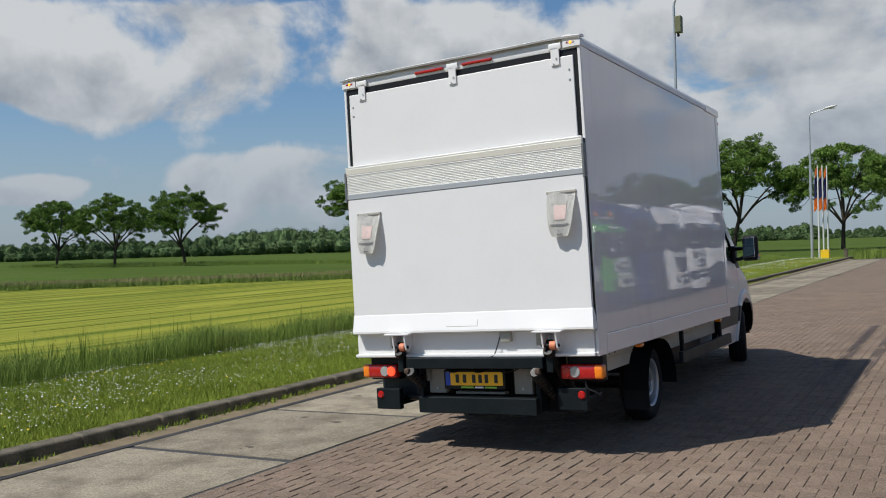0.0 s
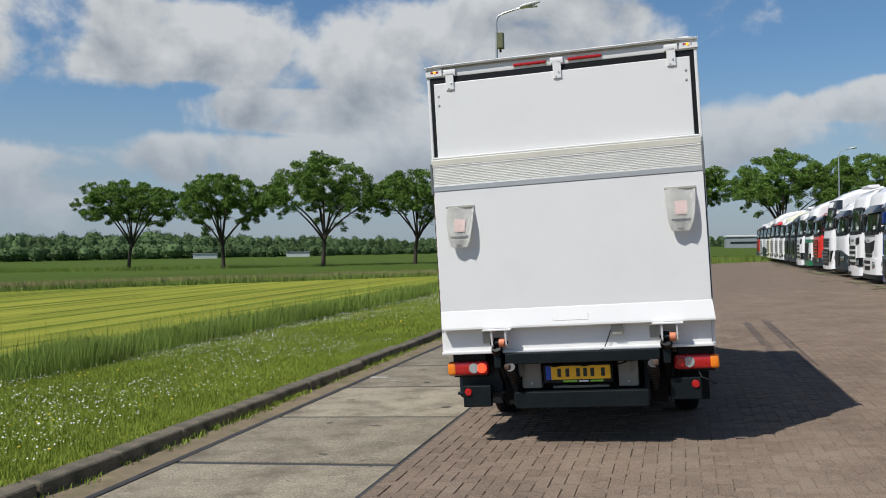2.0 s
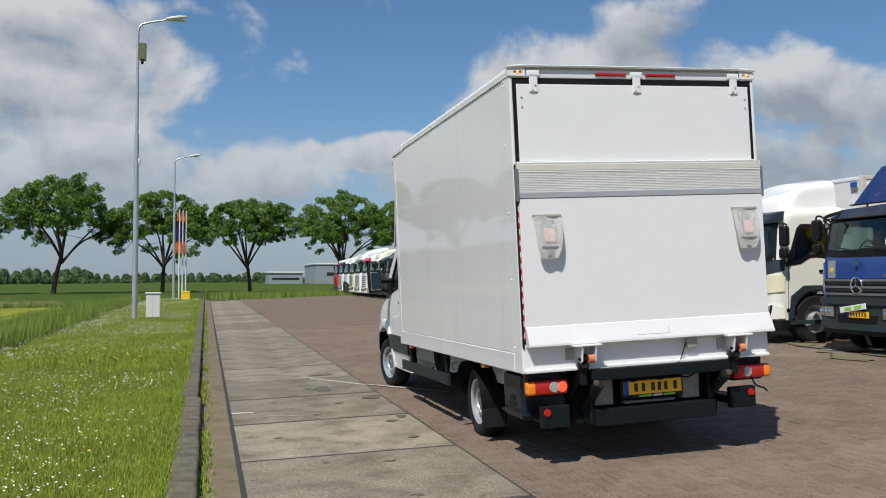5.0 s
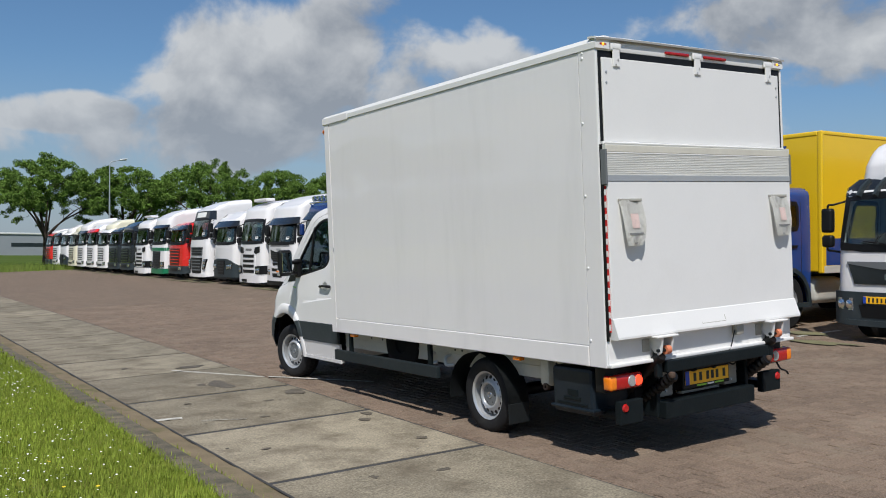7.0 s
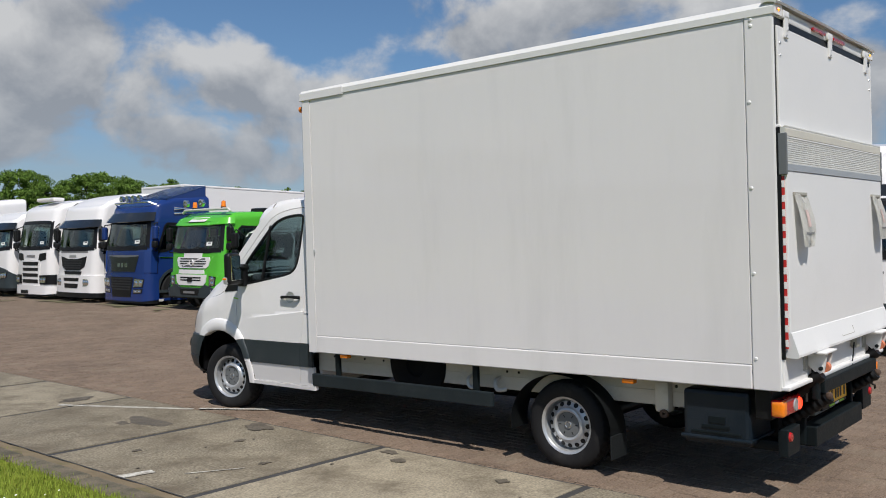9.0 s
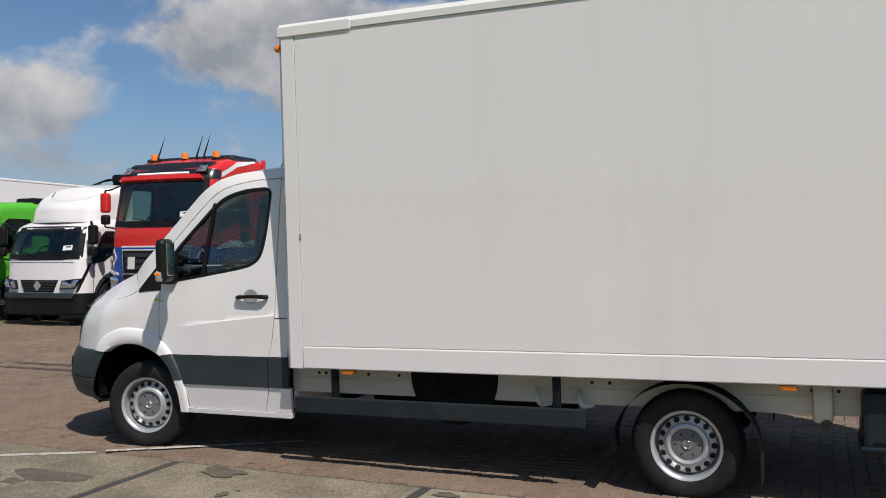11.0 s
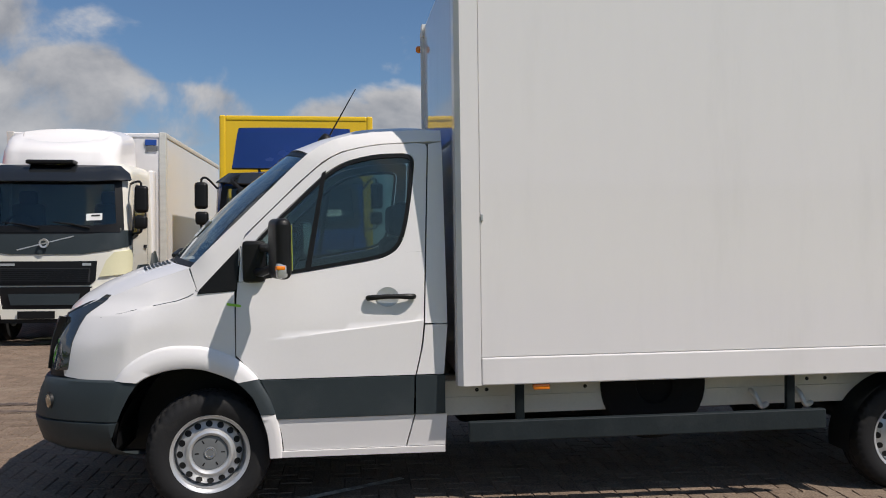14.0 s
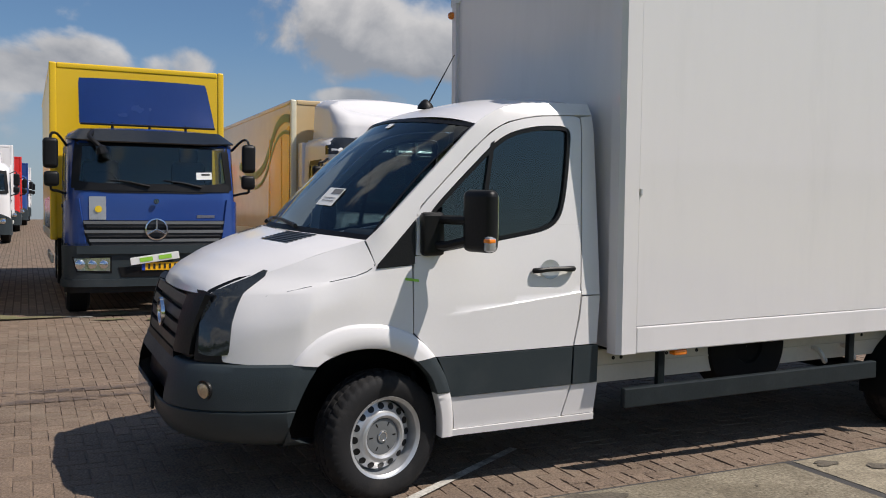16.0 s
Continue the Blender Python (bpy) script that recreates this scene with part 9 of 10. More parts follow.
def build_tree(seed, height, m, spread=1.0):
    """Forked trunk, long arching limbs that droop at their ends, and a crown of small leaf clumps with gaps."""
    rng = np.random.default_rng(seed)
    t = thing("tree", "tall broadleaf roadside tree with open forked crown", "tree", m, "row of roadside trees")
    bm = bmesh.new()
    tips = []
    fork = height * (0.25 + 0.06 * rng.random())
    lean = Vector((rng.normal() * 0.25, rng.normal() * 0.25, 0))
    top = Vector((0, 0, fork)) + lean
    r0 = height * 0.0172
    tube(bm, [(0, 0, -0.4), (0, 0, 0.15), Vector((0, 0, fork * 0.5)) + lean * 0.3, top], [r0 * 1.5, r0 * 1.15, r0, r0 * 0.9], 9)

    def twig(p, d, length, r):
        q = p + d * length * 0.5 + Vector(rng.normal(size=3)) * length * 0.10
        e = p + d * length + Vector((0, 0, -0.10 * length))
        tube(bm, [p, q, e], [r, r * 0.6, r * 0.25], 5)
        return q, e
    nl = 9
    for k in range(nl):
        a = 2 * math.pi * (k + 0.6 * rng.random()) / nl
        upright = k % 3 == 0
        reach = height * (0.10 + 0.10 * rng.random() if upright else 0.30 + 0.16 * rng.random()) * spread
        rise = height * (0.48 + 0.08 * rng.random() if upright else 0.30 + 0.20 * rng.random())
        base = top - Vector((0, 0, rng.random() * fork * 0.22))
        out = Vector((math.cos(a), math.sin(a), 0))
        pts = smooth_line([base, base + out * reach * 0.30 + Vector((0, 0, rise * 0.42)), base + out * reach * 0.68 + Vector((0, 0, rise * 0.80)) + Vector(rng.normal(size=3)) * height * 0.015, base + out * reach + Vector((0, 0, rise))], 3)
        n = len(pts)
        tube(bm, pts, [r0 * (0.58 * (1 - i / (n - 1)) ** 0.8 + 0.05) for i in range(n)], 7)
        for q in range(11):
            i = int(n * (0.46 + 0.52 * rng.random()))
            p = pts[min(i, n - 1)]
            side = out * (0.3 + 0.6 * rng.random()) + Vector((rng.normal() * 0.75, rng.normal() * 0.75, 0.55 + rng.normal() * 0.45))
            mid, end = twig(p, side.normalized(), height * (0.10 + 0.10 * rng.random()), r0 * 0.17)
            tips.append((end, height * (0.030 + 0.026 * rng.random())))
            if q % 2:
                tips.append((mid + Vector(rng.normal(size=3)) * 0.3, height * (0.026 + 0.016 * rng.random())))
            for _ in range(2):
                m2, e2 = twig(end, (side.normalized() + Vector(rng.normal(size=3)) * 0.7).normalized(), height * 0.055, r0 * 0.06)
                tips.append((e2, height * (0.022 + 0.022 * rng.random())))
        tips.append((pts[-1], height * 0.055))
    part("trunk", bm, BARK, t, smooth=60)
    # clumps that round off the dome
    for k in range(95):
        d = rng.normal(size=3)
        d /= np.linalg.norm(d)
        d[2] = abs(d[2]) ** 0.8
        c = Vector((d[0] * height * 0.39 * spread, d[1] * height * 0.39 * spread, height * 0.56 + d[2] * height * 0.36))
        tips.append((c, height * (0.028 + 0.034 * rng.random())))
    v, f = leaf_cards(rng, [(tuple(c), r) for c, r in tips], 450, 0.108, height * 0.08)
    raw("crown", v, f, LEAF, t)
    return t


def ground_z(x, y):
    return -0.9 + 0.9 * min(1, max(0, (x + 90) / 80))


TREES = [(-141, 99, 13.2), (-124, 98, 13.8), (-108, 99, 14.0), (-72, 100, 14.2), (-56, 97, 14.0), (-42.6, 98, 14.6), (-30.8, 99, 12.4), (-19.6, 98, 13.4), (-8.4, 100, 12.2), (1.4, 101, 11.6),
         (12.2, 101, 12.4), (20.5, 101, 12.0), (30, 102, 13.0), (40, 102, 12.6), (50, 102, 13.2), (60, 103, 12.6), (70, 103, 13.0), (80, 104, 13.0), (91, 105, 12.6), (102, 106, 13.0)]
models = [build_tree(11 + k, 13.0, pose(TREES[k][0], TREES[k][1], ground_z(TREES[k][0], TREES[k][1]), 0, 0, 50 * k), 1.0 + 0.12 * (k % 2)) for k in range(5)]
for k, (x, y, h) in enumerate(TREES[5:]):
    src = models[(k * 3 + 1) % 5]
    copy_thing(src, pose(x, y, ground_z(x, y), 0, 0, 37 + 71 * k) @ Matrix.Diagonal((h / 13, h / 13, h / 13, 1)))


def far_woods():
    """A belt of many small crowns, near shrubs before taller woods."""
    rng = np.random.default_rng(5)
    verts, faces = [], []
    crowns = []
    for k in range(760):
        deg = -78 + 140 * (k + rng.random()) / 760            # bearing from the road, clockwise from ahead
        a = radians(deg)
        back = k % 3
        d = 330 + 45 * back + 25 * rng.random()
        tall = lerp_table([(-78, 6.0), (-56, 7.0), (-47, 8.5), (-41, 11.5), (-33, 12.0), (-26, 9.0), (-18, 7.8), (-12, 7.2), (-5, 5.4), (20, 5.0), (62, 6.0)], deg)
        gap = 0.92 + 0.55 * noise.noise((deg * 0.55, back, 2.0))
        h = tall * (0.50, 0.85, 1.0)[back] * (0.82 + 0.30 * rng.random()) * (gap if deg > -20 else 1)
        crowns.append((d * math.sin(a), d * math.cos(a), h, h * (0.50 + 0.2 * rng.random() if back == 0 else 0.26 + 0.12 * rng.random())))
    for x, y, h, r in crowns:
        n = 10
        i = len(verts)
        for j in range(5):
            for q in range(n):
                b, c = 2 * math.pi * q / n, math.pi * (0.12 + 0.80 * j / 4)
                w = 0.86 + 0.2 * rng.random()
                verts.append((x + r * w * math.sin(c) * math.cos(b), y + r * w * math.sin(c) * math.sin(b), -1.2 + h * 0.52 + h * 0.46 * w * math.cos(c)))
        faces += [(i + j * n + q, i + j * n + (q + 1) % n, i + (j + 1) * n + (q + 1) % n, i + (j + 1) * n + q) for j in range(4) for q in range(n)]
        m = 460
        d = rng.normal(size=(m, 3))
        d /= np.linalg.norm(d, axis=1)[:, None]
        p = np.array((x, y, -1.2 + h * 0.52)) + d * np.array([r, r, h * 0.48]) * (0.86 + 0.26 * rng.random((m, 1)))
        a, b = rng.normal(size=(m, 3)), rng.normal(size=(m, 3))
        s2 = 0.22 + 0.22 * rng.random((m, 1))
        a *= s2 / np.linalg.norm(a, axis=1)[:, None]
        b *= s2 / np.linalg.norm(b, axis=1)[:, None]
        i = len(verts)
        verts += np.stack([p - a, p + b, p + a, p - b], axis=1).reshape(-1, 3).tolist()
        faces += [(i + 4 * k, i + 4 * k + 1, i + 4 * k + 2, i + 4 * k + 3) for k in range(m)]
    tagged(raw("far_woods", verts, faces, WOODS), "distant belt of dark green woods", "woods", kind="stuff")


far_woods()


# ---------------------------------------------------------------- lamps, flags, cabinet
def street_lamp(x, y, z, height, label, reach=1.1, sensor=False, turn=0):
    t = thing("street_lamp", label, "street lamp", pose(x, y, z, 0, 0, turn), "street lamps")
    bm = bmesh.new()
    tube(bm, [(0, 0, -0.3), (0, 0, 2.0), (0, 0, height * 0.62)], [0.105, 0.10, 0.085], 14)
    tube(bm, [(0, 0, height * 0.62), (0, 0, height - 0.35), (0.04, 0, height - 0.16), (0.16, 0, height - 0.04), (0.45, 0, height + 0.05), (reach, 0, height + 0.20)], [0.062, 0.05, 0.045, 0.042, 0.04, 0.035], 10)
    part("post", bm, POLE, t)
    bm = bmesh.new()
    f = lambda u, v: Vector((reach - 0.1 + 0.85 * u, math.cos(2 * math.pi * v) * 0.16 * math.sin(math.pi * (0.12 + 0.88 * u) ** 0.8) ** 0.6, height + 0.20 + 0.17 * u + math.sin(2 * math.pi * v) * 0.09 * math.sin(math.pi * (0.12 + 0.88 * u) ** 0.8) ** 0.6))
    grid(bm, 14, 16, f)
    bmesh.ops.remove_doubles(bm, verts=bm.verts[:], dist=0.001)
    bmesh.ops.recalc_face_normals(bm, faces=bm.faces[:])
    hd = part("lamp_head", bm, CABINET, t, smooth=80)
    part("lens", box(bmesh.new(), (reach + 0.12, reach + 0.62), (-0.09, 0.09), (height + 0.165, height + 0.21), 0.03), CLEAR_LENS, hd)
    if sensor:
        b = part("camera_box", box(bmesh.new(), (0.06, 0.30), (-0.16, 0.16), (height - 1.42, height - 0.78), 0.02), OLIVE, t, "olive green equipment box")
        part("small_lens", lathe(bmesh.new(), [(0, 0.05), (0.10, 0.05), (0.12, 0.001)], (0.16, 0, height - 1.56), "Z", 14), BLACK, b)
        part("clamp", box(bmesh.new(), (0.0, 0.14), (-0.06, 0.06), (height * 0.52, height * 0.52 + 0.22), 0.02), CABINET, t)
    return t


street_lamp(-6.20, 28.5, 0.05, 11.2, "tall grey steel street lamp with green equipment box", sensor=True)
street_lamp(-5.87, 60.2, 0.0, 10.2, "tall grey steel street lamp beside the flags")
street_lamp(16.9, 92, 0.3, 10.6, "tall grey steel street lamp behind the truck row")


def flag_pole(x, y, drop, m2):
    t = thing("flag_pole", "white flag pole with limp orange flag", "flag pole", pose(x, y, 0.0), "flag poles")
    part("pole", tube(bmesh.new(), [(0, 0, -0.2), (0, 0, 3.0), (0, 0, 6.6)], [0.06, 0.055, 0.035], 10), CABINET, t)
    for z0, z1, m in ((6.5, 5.9, ORANGE), (5.9, 4.4, m2), (4.4, 3.55, ORANGE)):
        bm = bmesh.new()
        grid(bm, 6, 6, lambda u, v: Vector((-0.05 - (0.12 + 0.14 * (6.5 - (z0 + (z1 - z0) * v)) / 3) * u, 0.07 * math.sin(u * 5 + v * 4), z0 + (z1 - z0) * v - 0.25 * u)))
        bmesh.ops.solidify(bm, geom=bm.faces[:], thickness=0.006)
        part("flag", bm, m, t)


for k in range(3):
    flag_pole(-5.52 + 0.22 * k, 61.0 + 0.6 * k, 0, NAVYCLOTH)


def cabinet():
    t = thing("utility_cabinet", "pale grey roadside utility cabinet on grass", "utility cabinet", pose(-5.58, 30.0, 0.0))
    part("body", box(bmesh.new(), (-0.30, 0.22), (-0.20, 0.20), (-0.1, 0.98), 0.02), CABINET, t)
    part("lid", box(bmesh.new(), (-0.34, 0.26), (-0.24, 0.24), (0.98, 1.04), 0.02), CABINET, t)
    part("door_seam", box(bmesh.new(), (-0.045, -0.035), (-0.203, -0.19), (0.05, 0.94)), GREYINK, t)


cabinet()


def yellow_bin():
    t = thing("grit_box", "small yellow box at the foot of the lamp", "box", pose(-5.0, 60.0, 0.02))
    part("body", box(bmesh.new(), (-0.28, 0.28), (-0.25, 0.25), (0.0, 0.55), 0.04), YELLOWPAINT, t)
    part("lid", box(bmesh.new(), (-0.30, 0.30), (-0.27, 0.27), (0.55, 0.66), 0.05), YELLOWPAINT, t)


yellow_bin()


def warehouse(x, y, w, d, h, label):
    t = thing("warehouse", label, "warehouse", pose(x, y, -0.3))
    part("wall", box(bmesh.new(), (0, w), (0, d), (0, h), 0.1), WALLGREY, t)
    part("roof", box(bmesh.new(), (-0.3, w + 0.3), (-0.3, d + 0.3), (h, h + 0.5), 0.1), CABINET, t)
    part("window_band", box(bmesh.new(), (w * 0.1, w * 0.9), (-0.06, 0.0), (h * 0.45, h * 0.62)), SCREEN, t)


def bollard():
    t = thing("bollard", "short grey concrete post at the end of the kerb", "bollard", pose(-3.95, 62.3, 0.0))
    part("post", box(bmesh.new(), (-0.12, 0.12), (-0.12, 0.12), (-0.1, 0.62), 0.03), KERB, t)
    part("cap", box(bmesh.new(), (-0.13, 0.13), (-0.13, 0.13), (0.62, 0.68), 0.025), KERB, t)


bollard()
warehouse(28, 262, 34, 30, 6.0, "long grey flat-roofed warehouse in the distance")
warehouse(13.5, 250, 9.5, 14, 3.3, "low grey distant warehouse")


def far_shed(x, y, w, h, turn, label):
    t = thing("shed", label, "shed", pose(x, y, -1.2, 0, 0, turn))
    part("wall", box(bmesh.new(), (-w / 2, w / 2), (-2, 2), (0, h), 0.05), CABINET, t)
    part("roof", box(bmesh.new(), (-w / 2 - 0.2, w / 2 + 0.2), (-2.2, 2.2), (h, h + 0.25), 0.05), WALLGREY, t)


far_shed(-157, 270, 8, 1.9, 30, "small white farm shed beside the woods")
far_shed(-129, 284.7, 8, 1.9, 25, "low white shed at the edge of the woods")


# ---------------------------------------------------------------- marks on the ground
def blob(bm, x, y, rx, ry, z, seed, n=18, turn=0.0):
    vs = []
    for k in range(n):
        a = 2 * math.pi * k / n
        r = 1 + 0.75 * noise.noise((math.cos(a) * 1.3 + seed, math.sin(a) * 1.3, seed * 2.1))
        px, py = rx * r * math.cos(a), ry * r * math.sin(a)
        qx, qy = x + px * math.cos(turn) - py * math.sin(turn), y + px * math.sin(turn) + py * math.cos(turn)
        vs.append(bm.verts.new((qx, qy, yard_z(qx) + z)))
    bm.faces.new(vs)


def marks():
    OIL = mat("oil_stain", (0.095, 0.080, 0.060), 0.75, var=0.4, scale=6, fine=55, bump=0.6, grain=1.3, dirt=(0.15, 0.128, 0.095), dirt_amount=1.0, dirt_scale=9)
    bm = bmesh.new()
    for k, (x, y, rx, ry) in enumerate([(-1.98, 6.02, 0.14, 0.30), (-1.47, 4.95, 0.11, 0.20), (-2.2, 6.2, 0.06, 0.10), (-1.45, 3.2, 0.05, 0.09), (-1.62, 2.95, 0.05, 0.07), (-2.05, 0.85, 0.06, 0.035), (-2.35, 3.75, 0.05, 0.03),
                                        (-1.95, 4.6, 0.05, 0.04), (-2.6, 1.0, 0.03, 0.05), (-2.9, 2.4, 0.04, 0.03), (-1.8, 7.9, 0.2, 0.12), (-2.6, 8.4, 0.06, 0.05), (-1.6, 1.9, 0.05, 0.05), (-2.1, -0.4, 0.05, 0.03), (-2.75, 5.0, 0.04, 0.03)]):
        blob(bm, x, y, rx, ry, 0.0045, k)
    structure(finish("oil_stain", bm, OIL, smooth=0), "dark oil stains on the concrete slabs", "stain")
    rng = random.Random(4)
    bm = bmesh.new()
    for k in range(70):
        blob(bm, rng.uniform(-3.2, -1.45), rng.uniform(-2, 14), rng.uniform(0.005, 0.018), rng.uniform(0.005, 0.018), 0.0045, k + 30, 9)
    structure(finish("small_spots", bm, OIL, smooth=0), "small dark drips on the concrete slabs", "stain")
    bm = bmesh.new()

    def strip(x0, y0, x1, y1, w, z=0.0048, n=8):
        d = Vector((x1 - x0, y1 - y0)).normalized()
        s = Vector((-d.y, d.x)) * w / 2

        def f(u, v):
            x, y = x0 + (x1 - x0) * u + s.x * (2 * v - 1), y0 + (y1 - y0) * u + s.y * (2 * v - 1)
            return Vector((x, y, yard_z(x) + z))
        grid(bm, n, 1, f)
    strip(-2.10, 7.72, -1.32, 6.28, 0.07)
    strip(-3.36, 4.30, -3.06, 4.24, 0.10)
    strip(-2.95, 3.98, -2.55, 3.75, 0.018)
    structure(finish("white_line", bm, LINEPAINT, smooth=0), "worn white painted line across the slabs", "road marking")
    bm = bmesh.new()
    strip(-1.28, 6.22, -0.42, 4.90, 0.06, 0.012)
    strip(7.55, 7.60, 7.35, 7.0, 0.10, 0.010)
    for y in (4.2, 11.4, 14.6, 17.4):
        strip(7.3, y, 8.6, y + 0.05, 0.10, 0.010)
    structure(finish("bay_line", bm, LINEPAINT, smooth=0), "worn white parking bay line on bricks", "road marking")
    bm = bmesh.new()
    skid = random.Random(21)
    for xa, xb in ((2.22, 2.18), (2.56, 2.56)):
        for rib in (-0.055, -0.02, 0.018, 0.053):
            y = 11.4 + skid.uniform(-0.2, 0.1)
            while y > 4.2:
                piece = skid.uniform(0.5, 1.6)
                q0, q1 = (11.4 - y) / 8.4, (11.4 - y + piece) / 8.4
                fade = 0.024 * (1.0 - 0.6 * q0)
                strip(xb + (xa - xb) * q1 + rib, y - piece, xb + (xa - xb) * q0 + rib, y, fade, 0.010, 5)
                y -= piece + skid.uniform(0.03, 0.25) * (1 + 3 * q0)
    structure_marks = bm
    bm = bmesh.new()
    moss = random.Random(12)
    for k in range(130):
        blob(bm, moss.gauss(7.35, 0.5), moss.uniform(-2, 60), moss.uniform(0.06, 0.30), moss.uniform(0.10, 0.55), 0.011 + 0.0001 * k, k + 300, 16)
    structure(finish("moss_patch", bm, mat("mossy_soil", (0.15, 0.14, 0.07), 0.95, var=0.4, scale=4, fine=60, bump=0.5, dirt=(0.19, 0.16, 0.11), dirt_amount=0.8, dirt_scale=3), smooth=0), "patches of moss and sand under the truck fronts", "moss")
    bm = structure_marks
    structure(finish("tyre_mark", bm, mat("tyre_mark", (0.085, 0.066, 0.058), 0.85, var=0.5, scale=7, fine=60, dirt=(0.2, 0.14, 0.115), dirt_amount=0.95, dirt_scale=11), smooth=0), "two dark rubber skid marks on the bricks", "tyre mark")


marks()


# ---------------------------------------------------------------- grass, flowers, reeds
def verge_z(x):
    return lerp_table([(-12.2, -0.50), (-10.5, -0.42), (-9.1, -0.19), (-6.5, 0.07), (-3.93, 0.075)], x)


def blades(name, count, area, height, width, material, label, seed, bend=0.5, clump=5, power=1.0, keep=None, segs=1, base=None):
    """A lawn of single bent blades in clumps; area is (x0, x1, y0, y1), denser towards the start of y where power > 1."""
    rng = np.random.default_rng(seed)
    n = count
    x = area[0] + (area[1] - area[0]) * rng.random(n)
    y = area[2] + (area[3] - area[2]) * rng.random(n) ** power
    patch = np.array([noise.noise((a * 0.45, b * 0.45, seed)) for a, b in zip(x, y)])
    if keep is not None:
        ok = patch > keep - rng.random(n)
        x, y, patch = x[ok], y[ok], patch[ok]
    z = np.array([(base or verge_z)(a) for a in x])
    verts, faces = [], []
    for cx, cy, cz, pt in zip(x, y, z, patch):
        for _ in range(clump):
            a = rng.random() * 6.283
            h = height * ((0.55 + 0.75 * rng.random()) if segs == 1 else 0.35 + 0.95 * rng.random() ** 1.5) * (1 + 0.5 * pt)
            bx, by = cx + rng.normal() * 0.03, cy + rng.normal() * 0.03
            dx, dy = math.cos(a), math.sin(a)
            w = width * (0.7 + 0.6 * rng.random())
            lean = h * bend * rng.random()
            i = len(verts)
            if segs == 1:
                verts += [(bx - dy * w, by + dx * w, cz - 0.01), (bx + dy * w, by - dx * w, cz - 0.01), (bx + dx * lean, by + dy * lean, cz + h)]
                faces.append((i, i + 1, i + 2))
            else:
                verts += [(bx - dy * w, by + dx * w, cz - 0.01), (bx + dy * w, by - dx * w, cz - 0.01),
                          (bx + dx * lean * 0.35 + dy * w * 0.6, by + dy * lean * 0.35 - dx * w * 0.6, cz + h * 0.6), (bx + dx * lean * 0.35 - dy * w * 0.6, by + dy * lean * 0.35 + dx * w * 0.6, cz + h * 0.6),
                          (bx + dx * lean, by + dy * lean, cz + h * (1 - 0.25 * lean / h))]
                faces += [(i, i + 1, i + 2, i + 3), (i + 3, i + 2, i + 4)]
    return tagged(raw(name, verts, faces, material), label, "grass", kind="stuff")


blades("verge_grass", 52000, (-8.6, -3.86, -3.0, 9.0), 0.040, 0.0035, GRASS, "short uneven lawn grass of the verge", 21, 0.8, 5, 1.0)
blades("verge_grass", 34000, (-8.8, -3.88, 9.0, 62.0), 0.045, 0.008, GRASS, "short uneven lawn grass of the verge", 22, 0.8, 4, 1.5)
blades("tall_grass", 27000, (-11.9, -8.3, -4.0, 16.0), 0.46, 0.0026, TALLGRASS, "tall wild grass strip beside the field", 23, 0.75, 7, 1.0, 0.5, 2)
blades("tall_grass", 17000, (-11.9, -8.0, 16.0, 64.0), 0.46, 0.006, TALLGRASS, "tall wild grass strip beside the field", 24, 0.7, 6, 1.2, 0.6, 2)
blades("reed_stalks", 3600, (-11.9, -8.8, -4.0, 50.0), 0.70, 0.0055, TALLGRASS, "sparse taller reed stalks in the ditch", 25, 0.65, 3, 1.0, 0.6, 2)
blades("kerb_weeds", 1100, (-3.715, -3.60, -3.0, 40.0), 0.045, 0.006, GRASS, "small weeds growing in the gutter", 26, 0.9, 7, 1.3, 0.25, 1, lambda a: yard_z(a) + 0.03)


def flowers(name, count, r, material, label, seed, lo, spread):
    rng = np.random.default_rng(seed)
    verts, faces = [], []
    made = 0
    while made < count:
        x, y = rng.uniform(-8.6, -4.1), -3 + 63 * rng.random() ** 1.7
        if noise.noise((x * 0.5 + seed, y * 0.35, 3.1)) + 0.25 * (-(x + 4) / 4.6 - 0.5) < lo + spread * rng.random():
            continue
        made += 1
        z = verge_z(x) + 0.05 + 0.04 * rng.random()
        s = r * (0.7 + 0.6 * rng.random()) * (1 + max(0, y) * 0.02)
        t = rng.normal(size=2) * 0.25
        i = len(verts)
        for k in range(6):
            a = k * math.pi / 3
            verts.append((x + s * math.cos(a), y + s * math.sin(a), z + s * (t[0] * math.cos(a) + t[1] * math.sin(a))))
        faces.append(tuple(range(i, i + 6)))
    tagged(raw(name, verts, faces, material), label, "flowers", kind="stuff")


flowers("daisies", 12500, 0.0072, PETAL, "small white daisies scattered in the verge", 3, -0.30, 0.62)
flowers("buttercups", 500, 0.011, YELLOWPETAL, "small yellow wild flowers in the verge", 8, 0.05, 0.4)


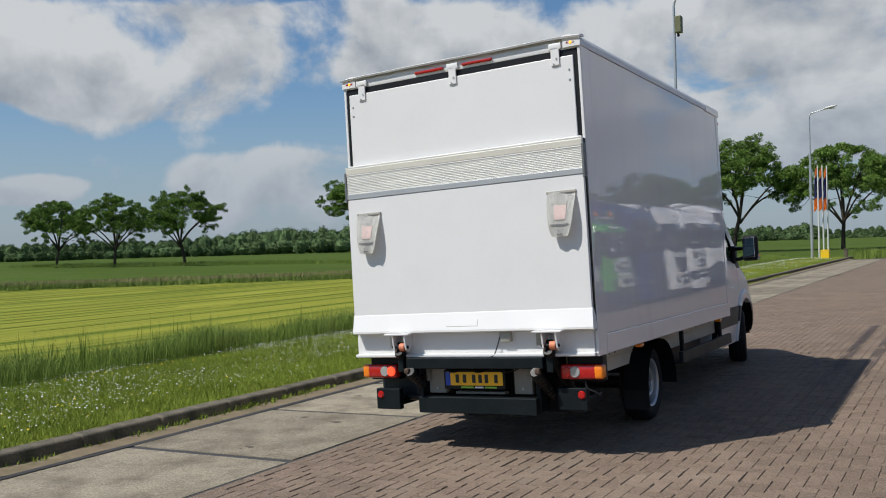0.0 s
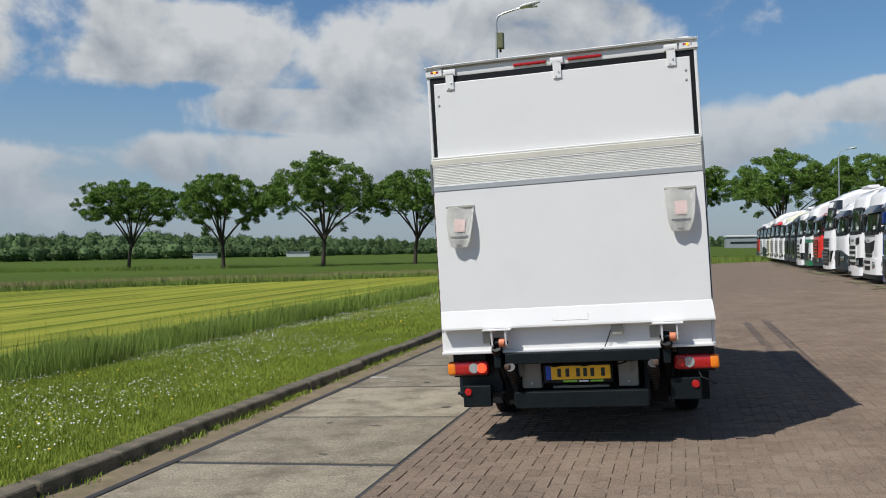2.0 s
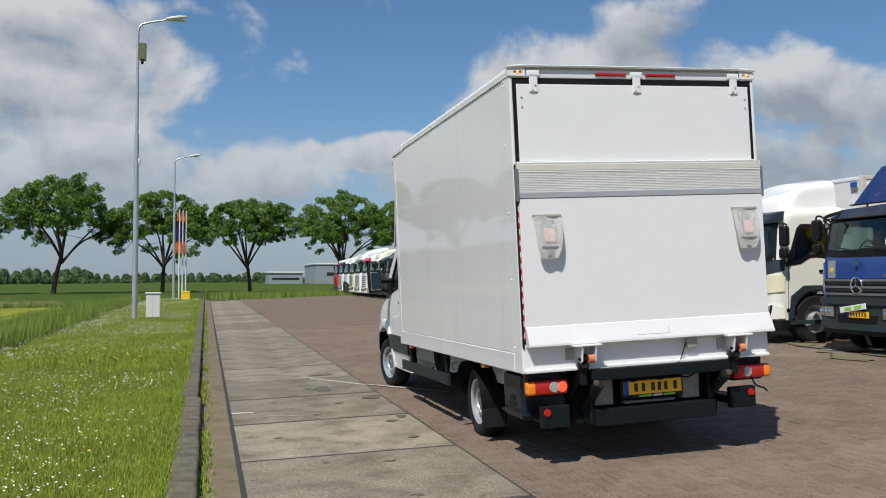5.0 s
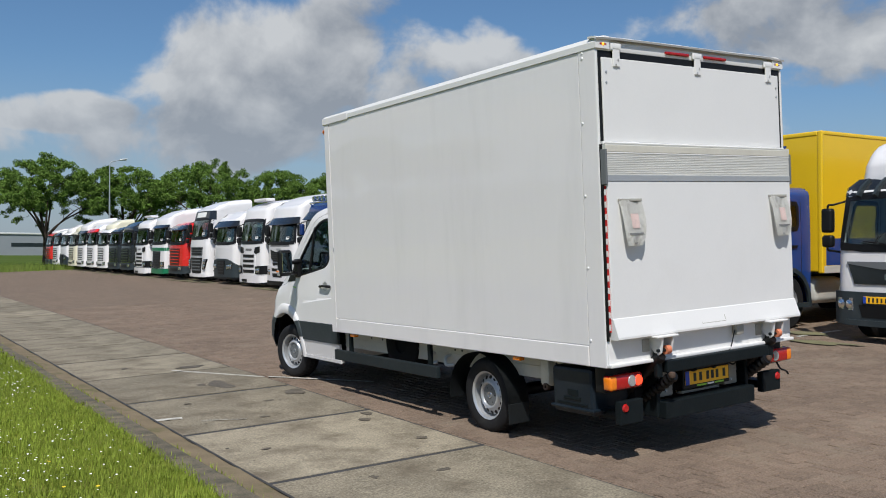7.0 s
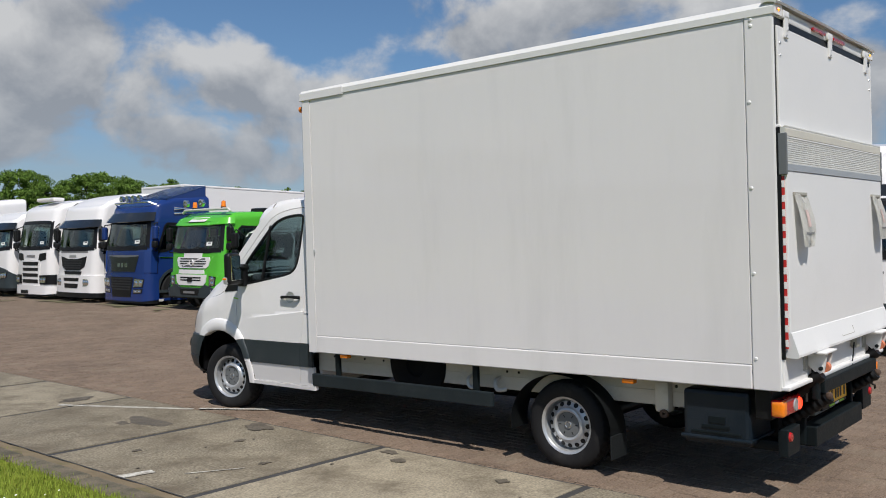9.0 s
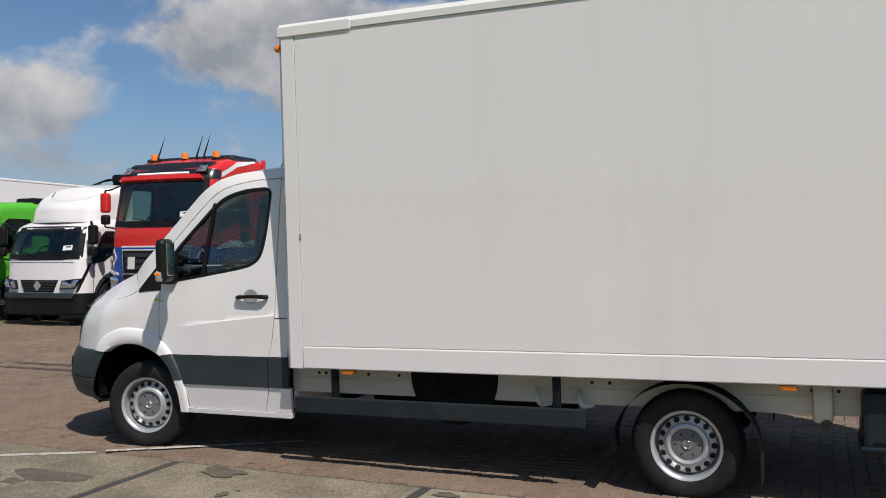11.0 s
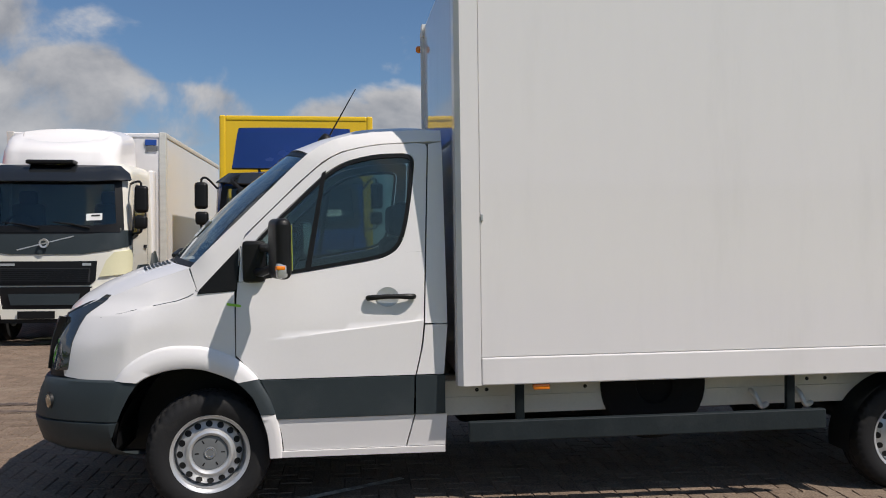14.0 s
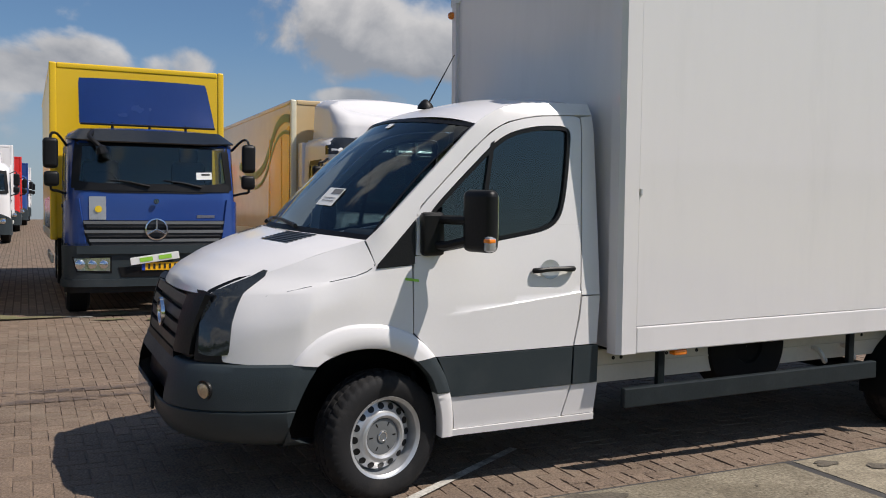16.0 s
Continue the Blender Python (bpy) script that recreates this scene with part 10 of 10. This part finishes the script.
def reed_belt(name, line, count, height, material, label, seed, width=2.5, z=-0.55):
    rng = np.random.default_rng(seed)
    verts, faces = [], []
    seg = [(Vector(a), Vector(b)) for a, b in zip(line, line[1:])]
    tot = sum((b - a).length for a, b in seg)
    for a, b in seg:
        d = (b - a).normalized()
        for _ in range(int(count * (b - a).length / tot)):
            p = a.lerp(b, rng.random()) + Vector((-d.y, d.x)) * rng.normal() * width * 0.5
            h = height * (0.6 + 0.6 * rng.random()) * (1 + 0.35 * noise.noise((p.x * 0.15, p.y * 0.15, seed)))
            t = rng.random() * 3.14
            w = 0.012 + 0.024 * rng.random()
            i = len(verts)
            lx, ly = rng.normal() * 0.15, rng.normal() * 0.15
            verts += [(p.x - w * math.cos(t), p.y - w * math.sin(t), z - 0.1), (p.x + w * math.cos(t), p.y + w * math.sin(t), z - 0.1), (p.x + lx, p.y + ly, z + h)]
            faces.append((i, i + 1, i + 2))
    tagged(raw(name, verts, faces, material), label, "reeds", kind="stuff")


DITCH = [(-170, -15), (-90, 12), (-50, 31), (-37, 46), (-16, 62.5), (-12, 64)]
reed_belt("dry_reed_belt", [(x - 2.2, y + 2.2) for x, y in DITCH], 44000, 0.48, REED, "straw-coloured reed belt along the far ditch", 31, 2.4)
reed_belt("green_reed_belt", DITCH, 40000, 0.38, TALLGRASS, "green rough grass along the far ditch", 32, 1.6)
reed_belt("yard_edge_grass", [(-3.5, 63.5), (20, 64.5), (60, 66)], 34000, 0.75, TALLGRASS, "rough grass beyond the end of the yard", 33, 3.0, -0.05)
reed_belt("tree_row_grass", [(-150, 99), (-60, 98), (0, 101), (60, 103)], 26000, 0.55, TALLGRASS, "rough grass under the tree row", 34, 5.0, -0.6)


# ---------------------------------------------------------------- kerb, slabs, bricks
def build_kerb():
    k = tagged(new("kerb"), "weathered mossy concrete kerb along the verge", "kerb", kind="structure")
    rng = random.Random(2)
    for v in range(4):
        bm = bmesh.new()
        box(bm, (-3.925, -3.705), (0.004, 0.996), (-0.30, 0.085), 0.035, seg=3)
        for q in bm.verts:
            q.co.x += 0.006 * noise.noise((q.co.y * 5, v * 3.0, q.co.z * 8))
            q.co.z += 0.006 * noise.noise((q.co.y * 4, v * 5.0, q.co.x * 8))
        me = bpy.data.meshes.new("kerb_stone")
        bm.to_mesh(me)
        bm.free()
        me.materials.append(KERB)
        kerb_meshes.append(me)
    for i in range(-12, 65):
        ob = new("kerb_stone", kerb_meshes[rng.randrange(4)])
        ob.parent = k
        ob.matrix_basis = pose(rng.uniform(-0.006, 0.006) + (0.03 if i < 5 else 0.0), i, rng.uniform(-0.005, 0.005), rng.uniform(-0.3, 0.3), rng.uniform(-0.08, 0.08), rng.uniform(-0.25, 0.25))


kerb_meshes = []
build_kerb()


def build_slabs():
    p = tagged(new("pavement"), "strip of stained concrete slabs with dark joints", "concrete strip", kind="structure")
    rng = random.Random(3)
    bm = bmesh.new()
    grid(bm, 8, 8, lambda u, v: Vector((-3.315 + 1.985 * u, 0.04 + 1.99 * v, yard_z(-3.315 + 1.985 * u))))
    bm.normal_update()
    bmesh.ops.solidify(bm, geom=bm.faces[:], thickness=0.12)
    me = bpy.data.meshes.new("slab")
    bm.to_mesh(me)
    bm.free()
    me.materials.append(CONCRETE)
    for i in range(-7, 29):
        ob = new("slab", me)
        ob.parent = p
        ob.matrix_basis = pose(0, -0.74 + 2.07 * i, rng.uniform(-0.003, 0.002))


build_slabs()


def build_bricks():
    """Herringbone bricks; the nearest ones single, the rest joined."""
    p = tagged(new("paving"), "brown herringbone brick paving, worn and sandy", "brick paving", kind="structure")
    W, GAP, TOP = 0.105, 0.0034, 0.0
    rng = random.Random(9)
    x0, y0 = -1.275, -5.125
    verts, faces = [], []
    near = []
    nx, ny = int(9.3 / W), int(27.1 / W)
    for i in range(-1, nx):
        for j in range(-1, ny):
            k = (i - j) % 4
            if k == 0:
                a, b = (i, i + 2), (j, j + 1)
            elif k == 3:
                a, b = (i, i + 1), (j, j + 2)
            else:
                continue
            ax, bx = x0 + a[0] * W + GAP, x0 + a[1] * W - GAP
            ay, by = y0 + b[0] * W + GAP, y0 + b[1] * W - GAP
            if ax < x0 - 0.001:
                if bx < x0 + 0.03:
                    continue
                ax = x0
            single = -1.0 < ax < 0.9 and 7.05 < ay < 8.75 and len(near) < 300
            z = rng.uniform(-0.0025, 0.0025)
            t = rng.uniform(-0.003, 0.003)
            if single:
                near.append((ax, bx, ay, by, z, k))
                continue
            c = 0.004
            n = len(verts)
            for xx, yy, dz in ((ax, ay, -0.008), (bx, ay, -0.008), (bx, by, -0.008), (ax, by, -0.008), (ax + c, ay + c, 0), (bx - c, ay + c, 0), (bx - c, by - c, 0), (ax + c, by - c, 0)):
                verts.append((xx, yy, yard_z(xx) + TOP + dz + z + t * (1 if xx == bx or xx == bx - c else -1)))
            faces += [(n + 4, n + 5, n + 6, n + 7), (n, n + 1, n + 5, n + 4), (n + 1, n + 2, n + 6, n + 5), (n + 2, n + 3, n + 7, n + 6), (n + 3, n, n + 4, n + 7)]
    tagged(raw("joined_bricks", verts, faces, BRICK, p), kind="stuff")
    meshes = {}
    for ax, bx, ay, by, z, k in near:
        if k not in meshes:
            w, d, c = bx - ax, by - ay, 0.006
            v = [(0, 0, -0.05), (w, 0, -0.05 + SLOPE * w), (w, d, -0.05 + SLOPE * w), (0, d, -0.05), (0, 0, -0.008), (w, 0, -0.008 + SLOPE * w), (w, d, -0.008 + SLOPE * w), (0, d, -0.008),
                 (c, c, 0), (w - c, c, SLOPE * w), (w - c, d - c, SLOPE * w), (c, d - c, 0)]
            f = [(8, 9, 10, 11), (4, 5, 9, 8), (5, 6, 10, 9), (6, 7, 11, 10), (7, 4, 8, 11), (0, 1, 5, 4), (1, 2, 6, 5), (2, 3, 7, 6), (3, 0, 4, 7), (3, 2, 1, 0)]
            me = bpy.data.meshes.new("brick")
            me.from_pydata(v, [], f)
            me.materials.append(BRICK)
            meshes[k] = me
        ob = new("brick", meshes[k])
        ob.parent = p
        ob.matrix_basis = pose(ax, ay, yard_z(ax) + TOP + z)
    # sandy bed under the bricks
    bm = grid(bmesh.new(), 2, 2, lambda u, v: Vector((x0 + 9.35 * u, y0 - 0.05 + 27.2 * v, yard_z(x0 + 9.35 * u) - 0.0078)))
    finish("sand_bed", bm, SAND, p)


build_bricks()
